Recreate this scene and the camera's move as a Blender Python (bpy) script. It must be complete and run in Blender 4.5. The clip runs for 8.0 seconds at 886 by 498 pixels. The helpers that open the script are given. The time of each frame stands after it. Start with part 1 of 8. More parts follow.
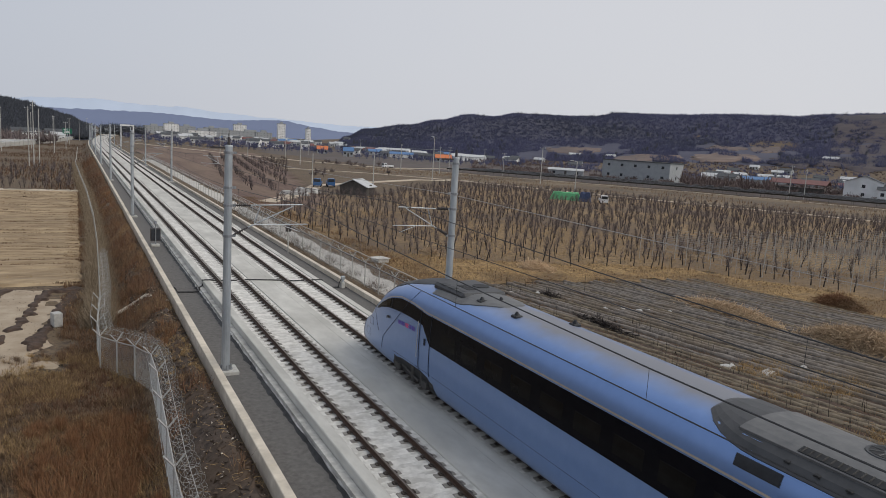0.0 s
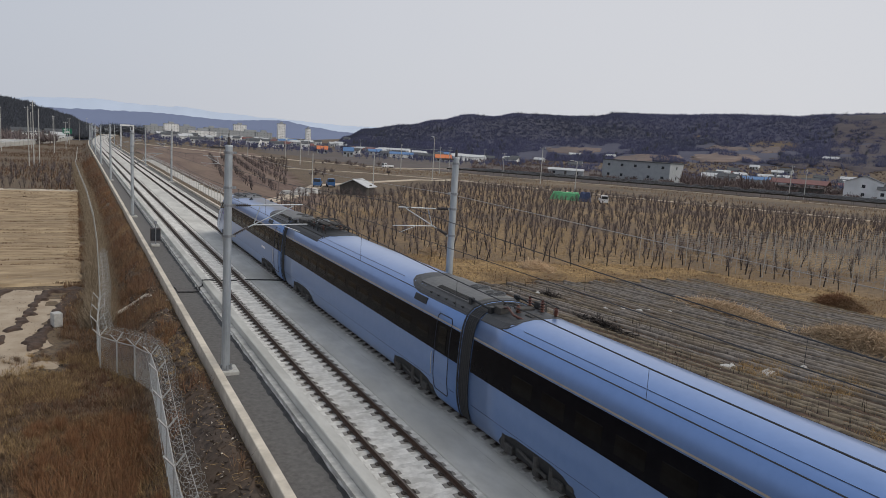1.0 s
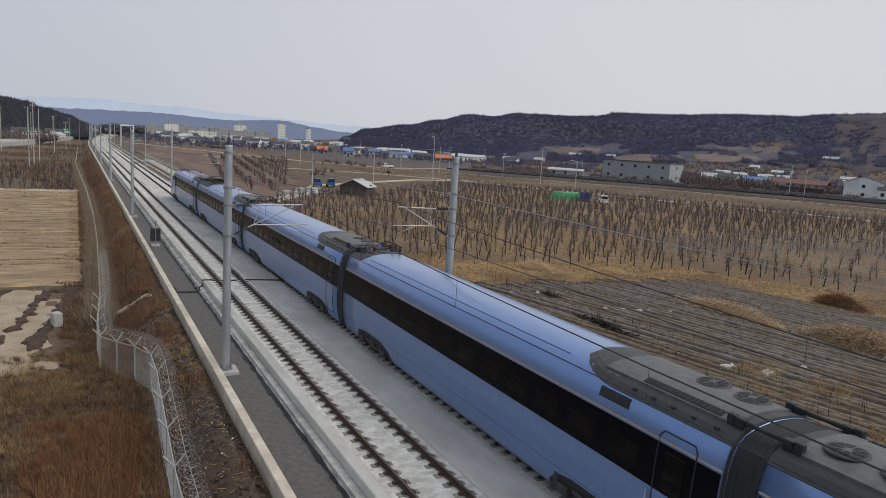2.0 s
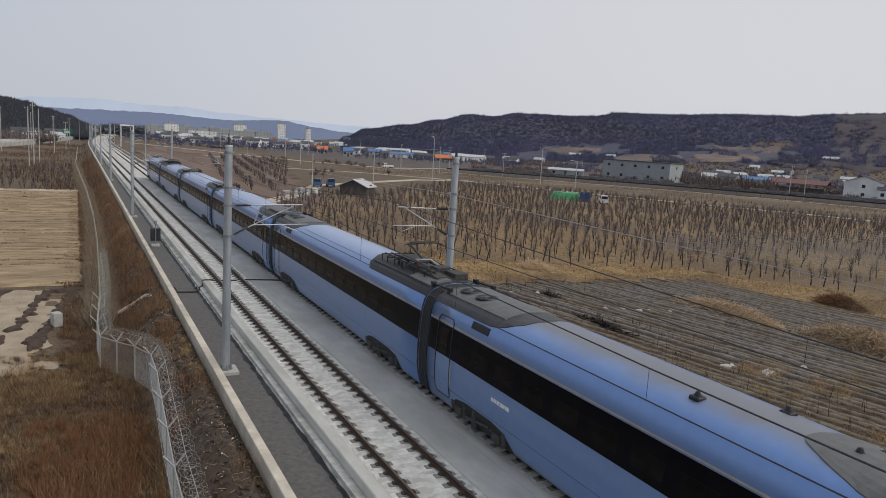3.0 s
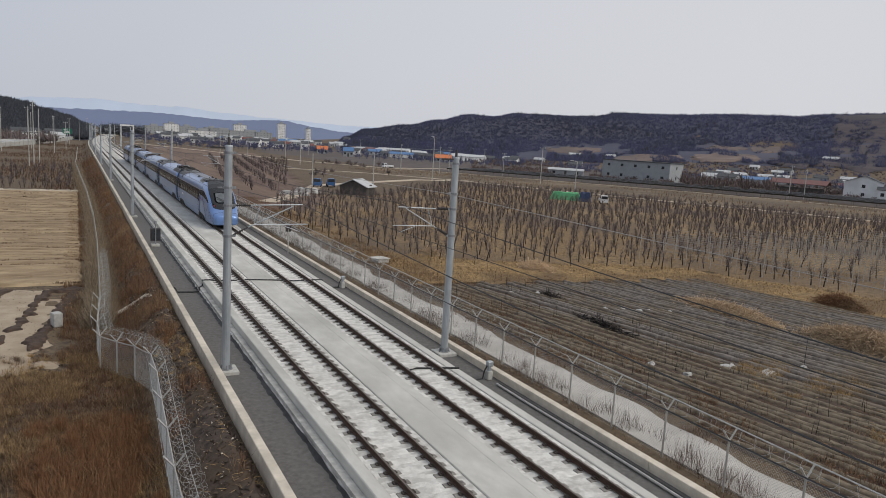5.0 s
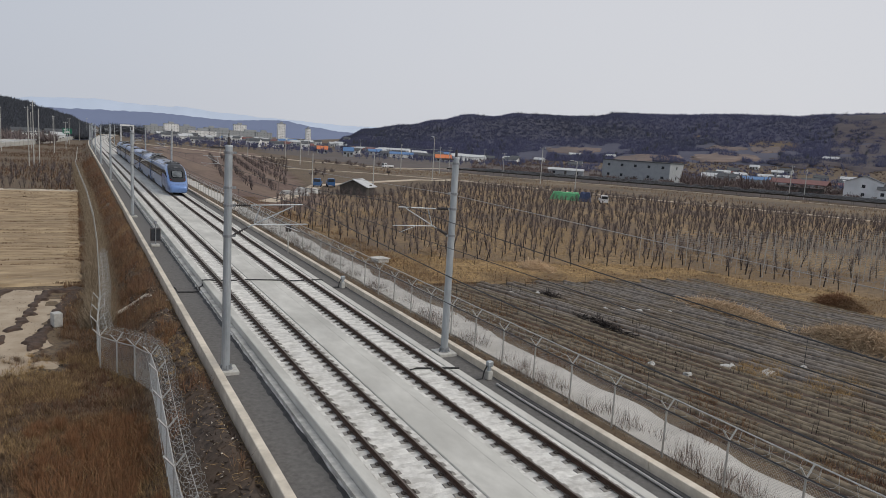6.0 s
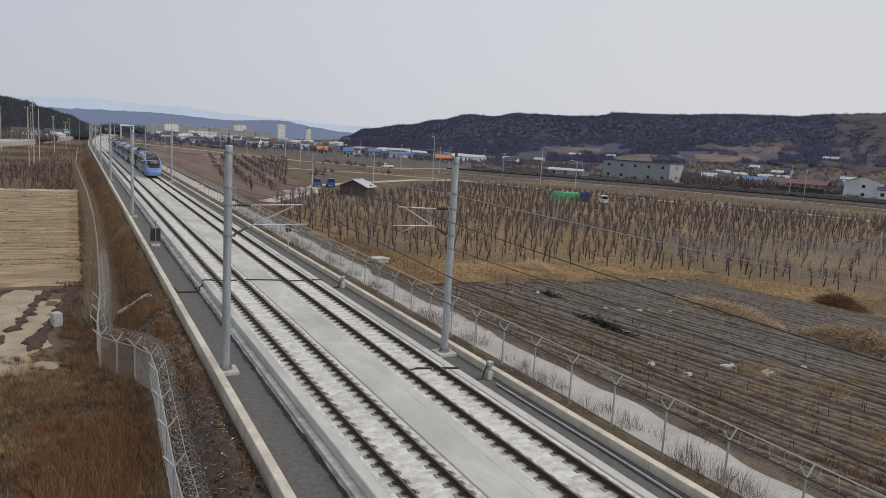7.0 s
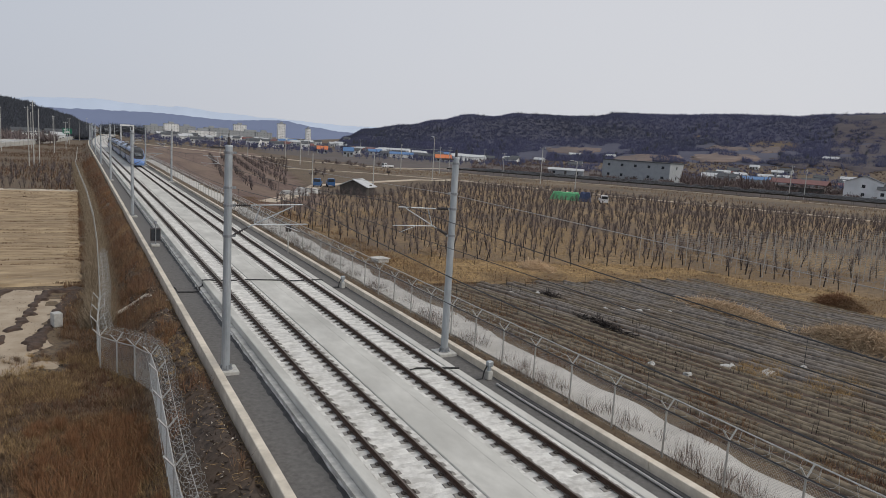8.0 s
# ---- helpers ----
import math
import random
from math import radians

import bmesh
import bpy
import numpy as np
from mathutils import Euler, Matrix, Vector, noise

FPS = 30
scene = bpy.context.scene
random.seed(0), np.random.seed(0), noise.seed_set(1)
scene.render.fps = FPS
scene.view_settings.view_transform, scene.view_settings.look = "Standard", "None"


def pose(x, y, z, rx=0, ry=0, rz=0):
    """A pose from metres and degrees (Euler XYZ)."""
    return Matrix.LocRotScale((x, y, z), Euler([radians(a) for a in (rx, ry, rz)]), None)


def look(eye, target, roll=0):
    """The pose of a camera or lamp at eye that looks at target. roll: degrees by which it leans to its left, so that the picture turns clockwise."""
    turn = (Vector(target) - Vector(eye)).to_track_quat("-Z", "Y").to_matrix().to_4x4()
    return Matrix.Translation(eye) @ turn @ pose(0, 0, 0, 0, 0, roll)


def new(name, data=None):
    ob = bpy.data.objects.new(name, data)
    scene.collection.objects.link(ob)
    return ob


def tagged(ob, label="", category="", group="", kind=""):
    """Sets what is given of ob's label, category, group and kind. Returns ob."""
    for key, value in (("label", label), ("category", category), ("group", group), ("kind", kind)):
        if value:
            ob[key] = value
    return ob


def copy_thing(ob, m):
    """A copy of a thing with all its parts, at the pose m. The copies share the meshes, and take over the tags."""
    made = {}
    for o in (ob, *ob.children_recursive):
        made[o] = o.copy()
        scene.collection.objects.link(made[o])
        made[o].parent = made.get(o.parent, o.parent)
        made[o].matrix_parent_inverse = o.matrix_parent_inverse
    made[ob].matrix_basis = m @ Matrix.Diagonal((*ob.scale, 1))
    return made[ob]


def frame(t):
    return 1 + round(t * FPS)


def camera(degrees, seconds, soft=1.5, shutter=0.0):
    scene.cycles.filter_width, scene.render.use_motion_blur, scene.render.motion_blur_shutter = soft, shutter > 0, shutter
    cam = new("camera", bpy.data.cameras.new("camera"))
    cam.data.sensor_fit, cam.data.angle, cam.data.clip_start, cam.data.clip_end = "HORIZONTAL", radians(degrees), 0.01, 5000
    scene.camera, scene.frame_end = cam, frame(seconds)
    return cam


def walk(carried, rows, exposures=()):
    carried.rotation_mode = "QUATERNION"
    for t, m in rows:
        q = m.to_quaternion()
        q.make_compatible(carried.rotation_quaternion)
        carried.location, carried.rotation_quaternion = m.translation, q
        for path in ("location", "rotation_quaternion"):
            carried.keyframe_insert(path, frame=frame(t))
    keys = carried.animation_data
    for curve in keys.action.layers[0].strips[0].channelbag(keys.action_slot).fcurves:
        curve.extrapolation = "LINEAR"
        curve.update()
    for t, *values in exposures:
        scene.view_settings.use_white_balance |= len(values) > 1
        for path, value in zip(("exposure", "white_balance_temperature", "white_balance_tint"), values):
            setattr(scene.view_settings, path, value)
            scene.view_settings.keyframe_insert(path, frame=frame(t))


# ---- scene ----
# ---------------------------------------------------------------- camera
EYE = (0.0, 0.0, 9.63)
PITCH, YAW = radians(8.55), radians(28.04)
AIM = (math.sin(YAW) * math.cos(PITCH), math.cos(YAW) * math.cos(PITCH), 9.63 - math.sin(PITCH))
cam = camera(65.0, 8.0, soft=0.55, shutter=0.02)
STAND = look(EYE, AIM, 3.51)
walk(cam, [(0.0, STAND), (8.0, STAND)], exposures=[(0.0, 0.0), (8.0, 0.0)])

# ---------------------------------------------------------------- light
world = bpy.data.worlds.new("overcast_sky")
scene.world = world
world.use_nodes = True
wn, wl = world.node_tree.nodes, world.node_tree.links
sky = wn.new("ShaderNodeTexSky")
sky.sky_type, sky.sun_disc = "NISHITA", False
sky.sun_elevation, sky.sun_rotation = radians(42), radians(138)
sky.air_density, sky.dust_density, sky.ozone_density = 1.0, 4.0, 1.0
scale_sky = wn.new("ShaderNodeVectorMath")
scale_sky.operation = "SCALE"
scale_sky.inputs["Scale"].default_value = 0.05
wl.new(sky.outputs[0], scale_sky.inputs[0])
# thin even cloud: brighter and warmer towards the hidden sun, cooler away from it
tc = wn.new("ShaderNodeTexCoord")
dot = wn.new("ShaderNodeVectorMath")
dot.operation = "DOT_PRODUCT"
dot.inputs[1].default_value = (0.86, 0.35, 0.25)
wl.new(tc.outputs["Generated"], dot.inputs[0])
wn_noise = wn.new("ShaderNodeTexNoise")
wn_noise.inputs["Scale"].default_value, wn_noise.inputs["Detail"].default_value = 2.2, 4
wl.new(tc.outputs["Generated"], wn_noise.inputs["Vector"])
addn = wn.new("ShaderNodeMath")
addn.operation = "MULTIPLY_ADD"
addn.inputs[1].default_value = 0.18
wl.new(wn_noise.outputs["Fac"], addn.inputs[0])
wl.new(dot.outputs["Value"], addn.inputs[2])
cloud = wn.new("ShaderNodeValToRGB")
cloud.color_ramp.elements[0].position, cloud.color_ramp.elements[0].color = 0.0, (0.485, 0.53, 0.62, 1)
cloud.color_ramp.elements[1].position, cloud.color_ramp.elements[1].color = 1.1, (0.728, 0.737, 0.778, 1)
wl.new(addn.outputs[0], cloud.inputs[0])
mixw = wn.new("ShaderNodeMix")
mixw.data_type = "RGBA"
mixw.inputs["Factor"].default_value = 0.86
wl.new(scale_sky.outputs[0], mixw.inputs["A"])
wl.new(cloud.outputs[0], mixw.inputs["B"])
bg = wn["Background"]
bg.inputs["Strength"].default_value = 1.0
wl.new(mixw.outputs["Result"], bg.inputs["Color"])
sun = new("sun", bpy.data.lights.new("sun", "SUN"))
sun.data.energy, sun.data.angle, sun.data.color = 1.5, radians(40), (1.0, 0.94, 0.85)
sun.matrix_world = look((0, 0, 0), (-0.50, 0.55, -0.67))

# ---------------------------------------------------------------- materials
def mat(name, dark, light, grain=3.0, rough=0.8, bump=0.3, metal=0.0, stain=None, stain_scale=0.25, stain_amount=0.5,
        local=False, stretch=(1, 1, 1), spec=0.5, coat=0.0, vary=0.0, dist=0.02):
    """Two colours mixed by fine grain, a stain colour mixed in at a larger scale, and relief from the grain."""
    m = bpy.data.materials.new(name)
    m.use_nodes = True
    n, l = m.node_tree.nodes, m.node_tree.links
    b = n["Principled BSDF"]
    if local:
        src = n.new("ShaderNodeTexCoord").outputs["Object"]
    else:
        src = n.new("ShaderNodeNewGeometry").outputs["Position"]
    mp = n.new("ShaderNodeMapping")
    mp.inputs["Scale"].default_value = stretch
    l.new(src, mp.inputs["Vector"])
    fine = n.new("ShaderNodeTexNoise")
    fine.inputs["Scale"].default_value, fine.inputs["Detail"].default_value, fine.inputs["Roughness"].default_value = grain, 6, 0.65
    l.new(mp.outputs[0], fine.inputs["Vector"])
    ramp = n.new("ShaderNodeValToRGB")
    ramp.color_ramp.elements[0].position, ramp.color_ramp.elements[1].position = 0.32, 0.68
    ramp.color_ramp.elements[0].color, ramp.color_ramp.elements[1].color = (*dark, 1), (*light, 1)
    l.new(fine.outputs["Fac"], ramp.inputs[0])
    colour = ramp.outputs[0]
    if stain:
        big = n.new("ShaderNodeTexNoise")
        big.inputs["Scale"].default_value, big.inputs["Detail"].default_value = stain_scale, 5
        l.new(mp.outputs[0], big.inputs["Vector"])
        r2 = n.new("ShaderNodeMapRange")
        r2.inputs["From Min"].default_value, r2.inputs["From Max"].default_value = 0.45, 0.62
        r2.inputs["To Max"].default_value = stain_amount
        l.new(big.outputs["Fac"], r2.inputs[0])
        mx = n.new("ShaderNodeMix")
        mx.data_type = "RGBA"
        l.new(r2.outputs[0], mx.inputs["Factor"])
        l.new(colour, mx.inputs["A"])
        mx.inputs["B"].default_value = (*stain, 1)
        colour = mx.outputs["Result"]
    if vary:
        info = n.new("ShaderNodeObjectInfo")
        isl = n.new("ShaderNodeNewGeometry")
        su = n.new("ShaderNodeMath")
        su.operation = "ADD"
        l.new(info.outputs["Random"], su.inputs[0])
        l.new(isl.outputs["Random Per Island"], su.inputs[1])
        mr = n.new("ShaderNodeMapRange")
        mr.inputs["From Max"].default_value = 2.0
        mr.inputs["To Min"].default_value, mr.inputs["To Max"].default_value = 1 - vary, 1 + vary
        l.new(su.outputs[0], mr.inputs[0])
        sc = n.new("ShaderNodeVectorMath")
        sc.operation = "SCALE"
        l.new(colour, sc.inputs[0])
        l.new(mr.outputs[0], sc.inputs["Scale"])
        colour = sc.outputs[0]
    l.new(colour, b.inputs["Base Color"])
    b.inputs["Roughness"].default_value, b.inputs["Metallic"].default_value = rough, metal
    b.inputs["Specular IOR Level"].default_value = spec
    b.inputs["Coat Weight"].default_value, b.inputs["Coat Roughness"].default_value = coat, 0.22
    if bump:
        bp = n.new("ShaderNodeBump")
        bp.inputs["Strength"].default_value, bp.inputs["Distance"].default_value = bump, dist
        l.new(fine.outputs["Fac"], bp.inputs["Height"])
        l.new(bp.outputs[0], b.inputs["Normal"])
    return m


def glow(name, colour, strength):
    m = bpy.data.materials.new(name)
    m.use_nodes = True
    b = m.node_tree.nodes["Principled BSDF"]
    b.inputs["Base Color"].default_value = (0.02, 0.02, 0.02, 1)
    b.inputs["Emission Color"].default_value = (*colour, 1)
    b.inputs["Emission Strength"].default_value = strength
    return m


M = {}
M["soil"] = mat("soil", (0.036, 0.025, 0.018), (0.19, 0.135, 0.082), 3.2, 0.95, 1.0, stain=(0.15, 0.105, 0.06), stain_scale=0.3, stain_amount=0.55, dist=0.08)
M["dry_grass"] = mat("dry_grass", (0.13, 0.075, 0.040), (0.42, 0.29, 0.155), 3, 0.9, 0, stain=(0.15, 0.07, 0.03), stain_scale=0.16, stain_amount=0.8, vary=0.35)
M["straw"] = mat("straw", (0.26, 0.163, 0.07), (0.49, 0.345, 0.17), 8, 0.9, 0, vary=0.3)
M["rust_weed"] = mat("rust_weed", (0.118, 0.056, 0.027), (0.310, 0.158, 0.075), 8, 0.9, 0, stain=(0.19, 0.13, 0.07), stain_scale=0.2, stain_amount=0.7, vary=0.35)
M["vine"] = mat("withered_vine", (0.22, 0.165, 0.105), (0.40, 0.315, 0.215), 3, 0.9, 0, vary=0.35)
M["field"] = mat("furrowed_field", (0.20, 0.138, 0.078), (0.47, 0.355, 0.215), 1.0, 0.95, 0.9, stretch=(0.35, 1.4, 1), stain=(0.21, 0.15, 0.09), stain_scale=0.16, stain_amount=0.5, dist=0.06)
M["pale_soil"] = mat("pale_soil", (0.31, 0.24, 0.165), (0.44, 0.36, 0.265), 0.9, 0.95, 0.4, dist=0.05)
M["dark_soil"] = mat("dark_soil", (0.032, 0.020, 0.014), (0.098, 0.062, 0.043), 2.5, 0.95, 0.8, dist=0.08)
M["straw_floor"] = mat("straw_floor", (0.125, 0.072, 0.028), (0.46, 0.305, 0.130), 3.0, 0.95, 0.5, stain=(0.10, 0.065, 0.035), stain_scale=0.2, stain_amount=0.7, dist=0.06)
M["bank"] = mat("bank_litter", (0.030, 0.021, 0.016), (0.12, 0.088, 0.066), 3.5, 0.95, 0.9, stain=(0.09, 0.058, 0.035), stain_scale=0.5, stain_amount=0.7, dist=0.06)
M["orchard_floor"] = mat("orchard_floor", (0.115, 0.074, 0.040), (0.345, 0.235, 0.115), 1.8, 0.95, 0.6, stain=(0.120, 0.084, 0.058), stain_scale=0.05, stain_amount=0.85, dist=0.06)
M["mulch"] = mat("mulch_film", (0.075, 0.062, 0.052), (0.255, 0.220, 0.185), 2.6, 0.8, 0.6, stain=(0.15, 0.112, 0.072), stain_scale=0.35, stain_amount=0.7, dist=0.05)
M["furrow"] = mat("furrow_soil", (0.070, 0.055, 0.039), (0.225, 0.180, 0.122), 2.6, 0.95, 0.5, dist=0.05)
M["slab"] = mat("slab_concrete", (0.49, 0.475, 0.43), (0.65, 0.635, 0.58), 1.1, 0.85, 0.15, stain=(0.40, 0.388, 0.35), stain_scale=0.35, stain_amount=0.6, stretch=(1, 0.45, 1))
M["infill"] = mat("rough_infill_concrete", (0.58, 0.56, 0.52), (0.76, 0.74, 0.69), 5.0, 0.95, 0.7, stain=(0.36, 0.34, 0.30), stain_scale=2.6, stain_amount=0.55, dist=0.05)
M["patch"] = mat("poured_concrete", (0.62, 0.60, 0.55), (0.80, 0.78, 0.73), 6.0, 0.95, 0.6, stain=(0.42, 0.40, 0.36), stain_scale=2.0, stain_amount=0.6, vary=0.12, dist=0.04)
M["side"] = mat("slab_side_concrete", (0.42, 0.41, 0.375), (0.64, 0.62, 0.57), 2.6, 0.9, 0.4, stain=(0.24, 0.23, 0.21), stain_scale=1.1, stain_amount=0.6)
M["kerb"] = mat("kerb_concrete", (0.56, 0.495, 0.40), (0.72, 0.645, 0.53), 2.2, 0.9, 0.3, stain=(0.36, 0.32, 0.26), stain_scale=0.5, stain_amount=0.5, vary=0.06)
M["walk"] = mat("walkway_asphalt", (0.092, 0.086, 0.080), (0.155, 0.146, 0.136), 5, 0.9, 0.4, stain=(0.135, 0.13, 0.122), stain_scale=0.3, stain_amount=0.5)
M["canal"] = mat("lane_concrete", (0.45, 0.425, 0.385), (0.60, 0.57, 0.52), 1.2, 0.9, 0.2, stain=(0.40, 0.375, 0.335), stain_scale=0.4, stain_amount=0.5)
M["plinth"] = mat("plinth_concrete", (0.40, 0.39, 0.36), (0.54, 0.53, 0.49), 6, 0.9, 0.3)
M["rail"] = mat("rusty_rail", (0.055, 0.032, 0.022), (0.10, 0.058, 0.038), 6, 0.65, 0.2, metal=0.4)
M["rail_head"] = mat("rail_head", (0.16, 0.13, 0.11), (0.24, 0.20, 0.17), 4, 0.4, 0.05, metal=0.9, stretch=(1, 0.1, 1))
M["clip"] = mat("fastener_iron", (0.045, 0.036, 0.030), (0.10, 0.082, 0.068), 20, 0.7, 0.2, metal=0.3)
M["block"] = mat("sleeper_concrete", (0.17, 0.155, 0.14), (0.36, 0.34, 0.30), 5, 0.9, 0.4, vary=0.2)
M["galv"] = mat("galvanised_steel", (0.36, 0.39, 0.41), (0.50, 0.53, 0.55), 3, 0.5, 0.05, metal=0.55, stretch=(1, 1, 0.3))
M["steel"] = mat("grey_steel", (0.24, 0.25, 0.26), (0.36, 0.37, 0.38), 5, 0.5, 0.05, metal=0.6)
M["insul"] = mat("insulator_brown", (0.035, 0.03, 0.03), (0.06, 0.05, 0.05), 10, 0.4, 0)
M["wire"] = mat("wire_dark", (0.02, 0.02, 0.022), (0.04, 0.04, 0.042), 10, 0.6, 0)
M["wire_pale"] = mat("wire_aluminium", (0.30, 0.30, 0.29), (0.42, 0.42, 0.41), 10, 0.5, 0, metal=0.4)
M["black_cable"] = mat("black_cable", (0.012, 0.012, 0.013), (0.03, 0.03, 0.03), 10, 0.6, 0)
M["mesh"] = mat("fence_wire", (0.36, 0.36, 0.34), (0.50, 0.50, 0.48), 8, 0.6, 0, metal=0.5)
M["post"] = mat("fence_post", (0.40, 0.39, 0.36), (0.54, 0.53, 0.50), 8, 0.6, 0, metal=0.4)
M["bark"] = mat("bark", (0.018, 0.014, 0.013), (0.052, 0.041, 0.036), 12, 0.95, 0.2, vary=0.3)
M["twig"] = mat("twigs", (0.100, 0.078, 0.075), (0.200, 0.162, 0.155), 12, 0.95, 0, vary=0.35)
# blue distance haze is put into these wooded-hill base colours
M["forest"] = mat("hazy_bare_forest", (0.108, 0.113, 0.186), (0.156, 0.160, 0.250), 0.05, 0.95, 0, stain=(0.095, 0.105, 0.140), stain_scale=0.006, stain_amount=0.7, vary=0.15)
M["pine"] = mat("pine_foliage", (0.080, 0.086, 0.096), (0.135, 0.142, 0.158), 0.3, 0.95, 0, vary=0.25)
M["hill"] = mat("hazy_hill_litter", (0.050, 0.052, 0.082), (0.075, 0.075, 0.110), 0.03, 0.95, 0, stain=(0.085, 0.080, 0.092), stain_scale=0.006, stain_amount=0.5)
M["terrace"] = mat("terrace_field", (0.047, 0.040, 0.046), (0.098, 0.077, 0.079), 0.06, 0.95, 0, stain=(0.044, 0.041, 0.052), stain_scale=0.008, stain_amount=0.8, stretch=(1, 1, 9))
M["hill_field"] = mat("hill_field_soil", (0.135, 0.100, 0.086), (0.215, 0.160, 0.132), 0.05, 0.95, 0, stain=(0.10, 0.08, 0.076), stain_scale=0.012, stain_amount=0.6, stretch=(1, 1, 9))
M["fallow"] = mat("fallow_litter", (0.058, 0.042, 0.030), (0.165, 0.118, 0.072), 0.9, 0.95, 0.5, stain=(0.225, 0.165, 0.095), stain_scale=0.05, stain_amount=0.6, dist=0.06)
M["valley"] = mat("valley_soil", (0.060, 0.049, 0.045), (0.135, 0.105, 0.088), 0.12, 0.95, 0, stain=(0.10, 0.085, 0.08), stain_scale=0.02, stain_amount=0.7)
M["red_twig"] = mat("reddish_twigs", (0.105, 0.074, 0.068), (0.19, 0.142, 0.128), 12, 0.95, 0, vary=0.3)


def let_through(m):
    """Thin twigs and needles: half of the light is passed on to the other side."""
    n, l = m.node_tree.nodes, m.node_tree.links
    colour = n["Principled BSDF"].inputs["Base Color"].links[0].from_socket
    a, b, mix = n.new("ShaderNodeBsdfDiffuse"), n.new("ShaderNodeBsdfTranslucent"), n.new("ShaderNodeMixShader")
    l.new(colour, a.inputs["Color"])
    l.new(colour, b.inputs["Color"])
    l.new(a.outputs[0], mix.inputs[1])
    l.new(b.outputs[0], mix.inputs[2])
    out = [k for k in n if k.type == "OUTPUT_MATERIAL"][0]
    l.new(mix.outputs[0], out.inputs["Surface"])


let_through(M["forest"])
let_through(M["pine"])
M["red_soil"] = mat("red_brown_soil", (0.085, 0.052, 0.040), (0.185, 0.118, 0.088), 0.5, 0.95, 0.6, stain=(0.22, 0.155, 0.105), stain_scale=0.05, stain_amount=0.6, stretch=(2.2, 0.3, 1), dist=0.08)
M["pale_straw"] = mat("pale_straw", (0.38, 0.26, 0.15), (0.62, 0.47, 0.31), 8, 0.9, 0, vary=0.35)
# train
M["blue"] = mat("metallic_blue_paint", (0.160, 0.280, 0.560), (0.176, 0.300, 0.590), 3, 0.30, 0, metal=0.55, coat=0.75, local=True)


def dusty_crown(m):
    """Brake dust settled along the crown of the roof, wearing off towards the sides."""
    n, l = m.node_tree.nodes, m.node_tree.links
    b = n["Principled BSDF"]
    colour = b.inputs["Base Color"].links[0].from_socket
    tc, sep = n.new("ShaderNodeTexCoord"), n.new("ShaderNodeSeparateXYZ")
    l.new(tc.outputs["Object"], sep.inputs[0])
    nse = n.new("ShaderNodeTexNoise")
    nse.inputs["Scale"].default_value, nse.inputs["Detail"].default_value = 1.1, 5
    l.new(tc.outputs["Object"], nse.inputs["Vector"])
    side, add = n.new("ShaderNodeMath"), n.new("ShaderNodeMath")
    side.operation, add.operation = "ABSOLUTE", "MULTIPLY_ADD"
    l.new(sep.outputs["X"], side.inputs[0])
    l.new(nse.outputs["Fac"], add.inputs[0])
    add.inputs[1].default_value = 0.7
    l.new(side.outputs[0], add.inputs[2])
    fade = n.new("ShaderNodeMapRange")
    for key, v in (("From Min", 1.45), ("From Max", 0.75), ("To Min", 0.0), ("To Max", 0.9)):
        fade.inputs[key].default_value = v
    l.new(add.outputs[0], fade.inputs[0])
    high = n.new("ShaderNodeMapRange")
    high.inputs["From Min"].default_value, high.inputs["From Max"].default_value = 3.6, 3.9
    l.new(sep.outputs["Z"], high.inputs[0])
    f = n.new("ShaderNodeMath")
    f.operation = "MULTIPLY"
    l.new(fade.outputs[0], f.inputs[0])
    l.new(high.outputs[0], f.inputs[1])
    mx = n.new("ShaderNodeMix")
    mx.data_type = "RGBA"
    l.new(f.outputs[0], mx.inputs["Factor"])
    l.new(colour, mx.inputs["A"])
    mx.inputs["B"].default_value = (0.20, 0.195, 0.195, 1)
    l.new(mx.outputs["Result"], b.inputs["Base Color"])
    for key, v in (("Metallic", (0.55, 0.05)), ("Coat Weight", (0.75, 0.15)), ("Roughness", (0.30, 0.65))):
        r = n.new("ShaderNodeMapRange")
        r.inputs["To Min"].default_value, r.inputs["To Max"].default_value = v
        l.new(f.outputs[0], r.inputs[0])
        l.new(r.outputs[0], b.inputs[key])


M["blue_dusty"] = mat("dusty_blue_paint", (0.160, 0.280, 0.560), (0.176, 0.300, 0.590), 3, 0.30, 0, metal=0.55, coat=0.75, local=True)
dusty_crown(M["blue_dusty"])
M["dark_roof"] = mat("anthracite_paint", (0.018, 0.020, 0.023), (0.034, 0.036, 0.040), 4, 0.5, 0, spec=0.3, local=True)
M["grey_roof"] = mat("grey_roof_paint", (0.095, 0.098, 0.10), (0.15, 0.15, 0.148), 3, 0.55, 0, local=True)
M["flank"] = mat("dark_grey_fairing", (0.030, 0.032, 0.035), (0.052, 0.054, 0.058), 3, 0.5, 0, local=True)
M["band"] = mat("black_glass_band", (0.005, 0.005, 0.007), (0.008, 0.008, 0.010), 3, 0.25, 0, local=True, spec=0.05)
M["pane"] = mat("tinted_pane", (0.006, 0.006, 0.006), (0.013, 0.0125, 0.012), 1.2, 0.10, 0, local=True, spec=0.10)
M["shield"] = mat("windscreen_glass", (0.085, 0.095, 0.098), (0.16, 0.175, 0.18), 1.5, 0.08, 0, local=True, coat=1.0, metal=0.2)
M["rubber"] = mat("bellows_rubber", (0.013, 0.0135, 0.015), (0.026, 0.027, 0.029), 8, 0.7, 0.1, local=True)
M["bogie"] = mat("bogie_iron", (0.03, 0.03, 0.03), (0.085, 0.078, 0.07), 8, 0.8, 0.2, local=True)
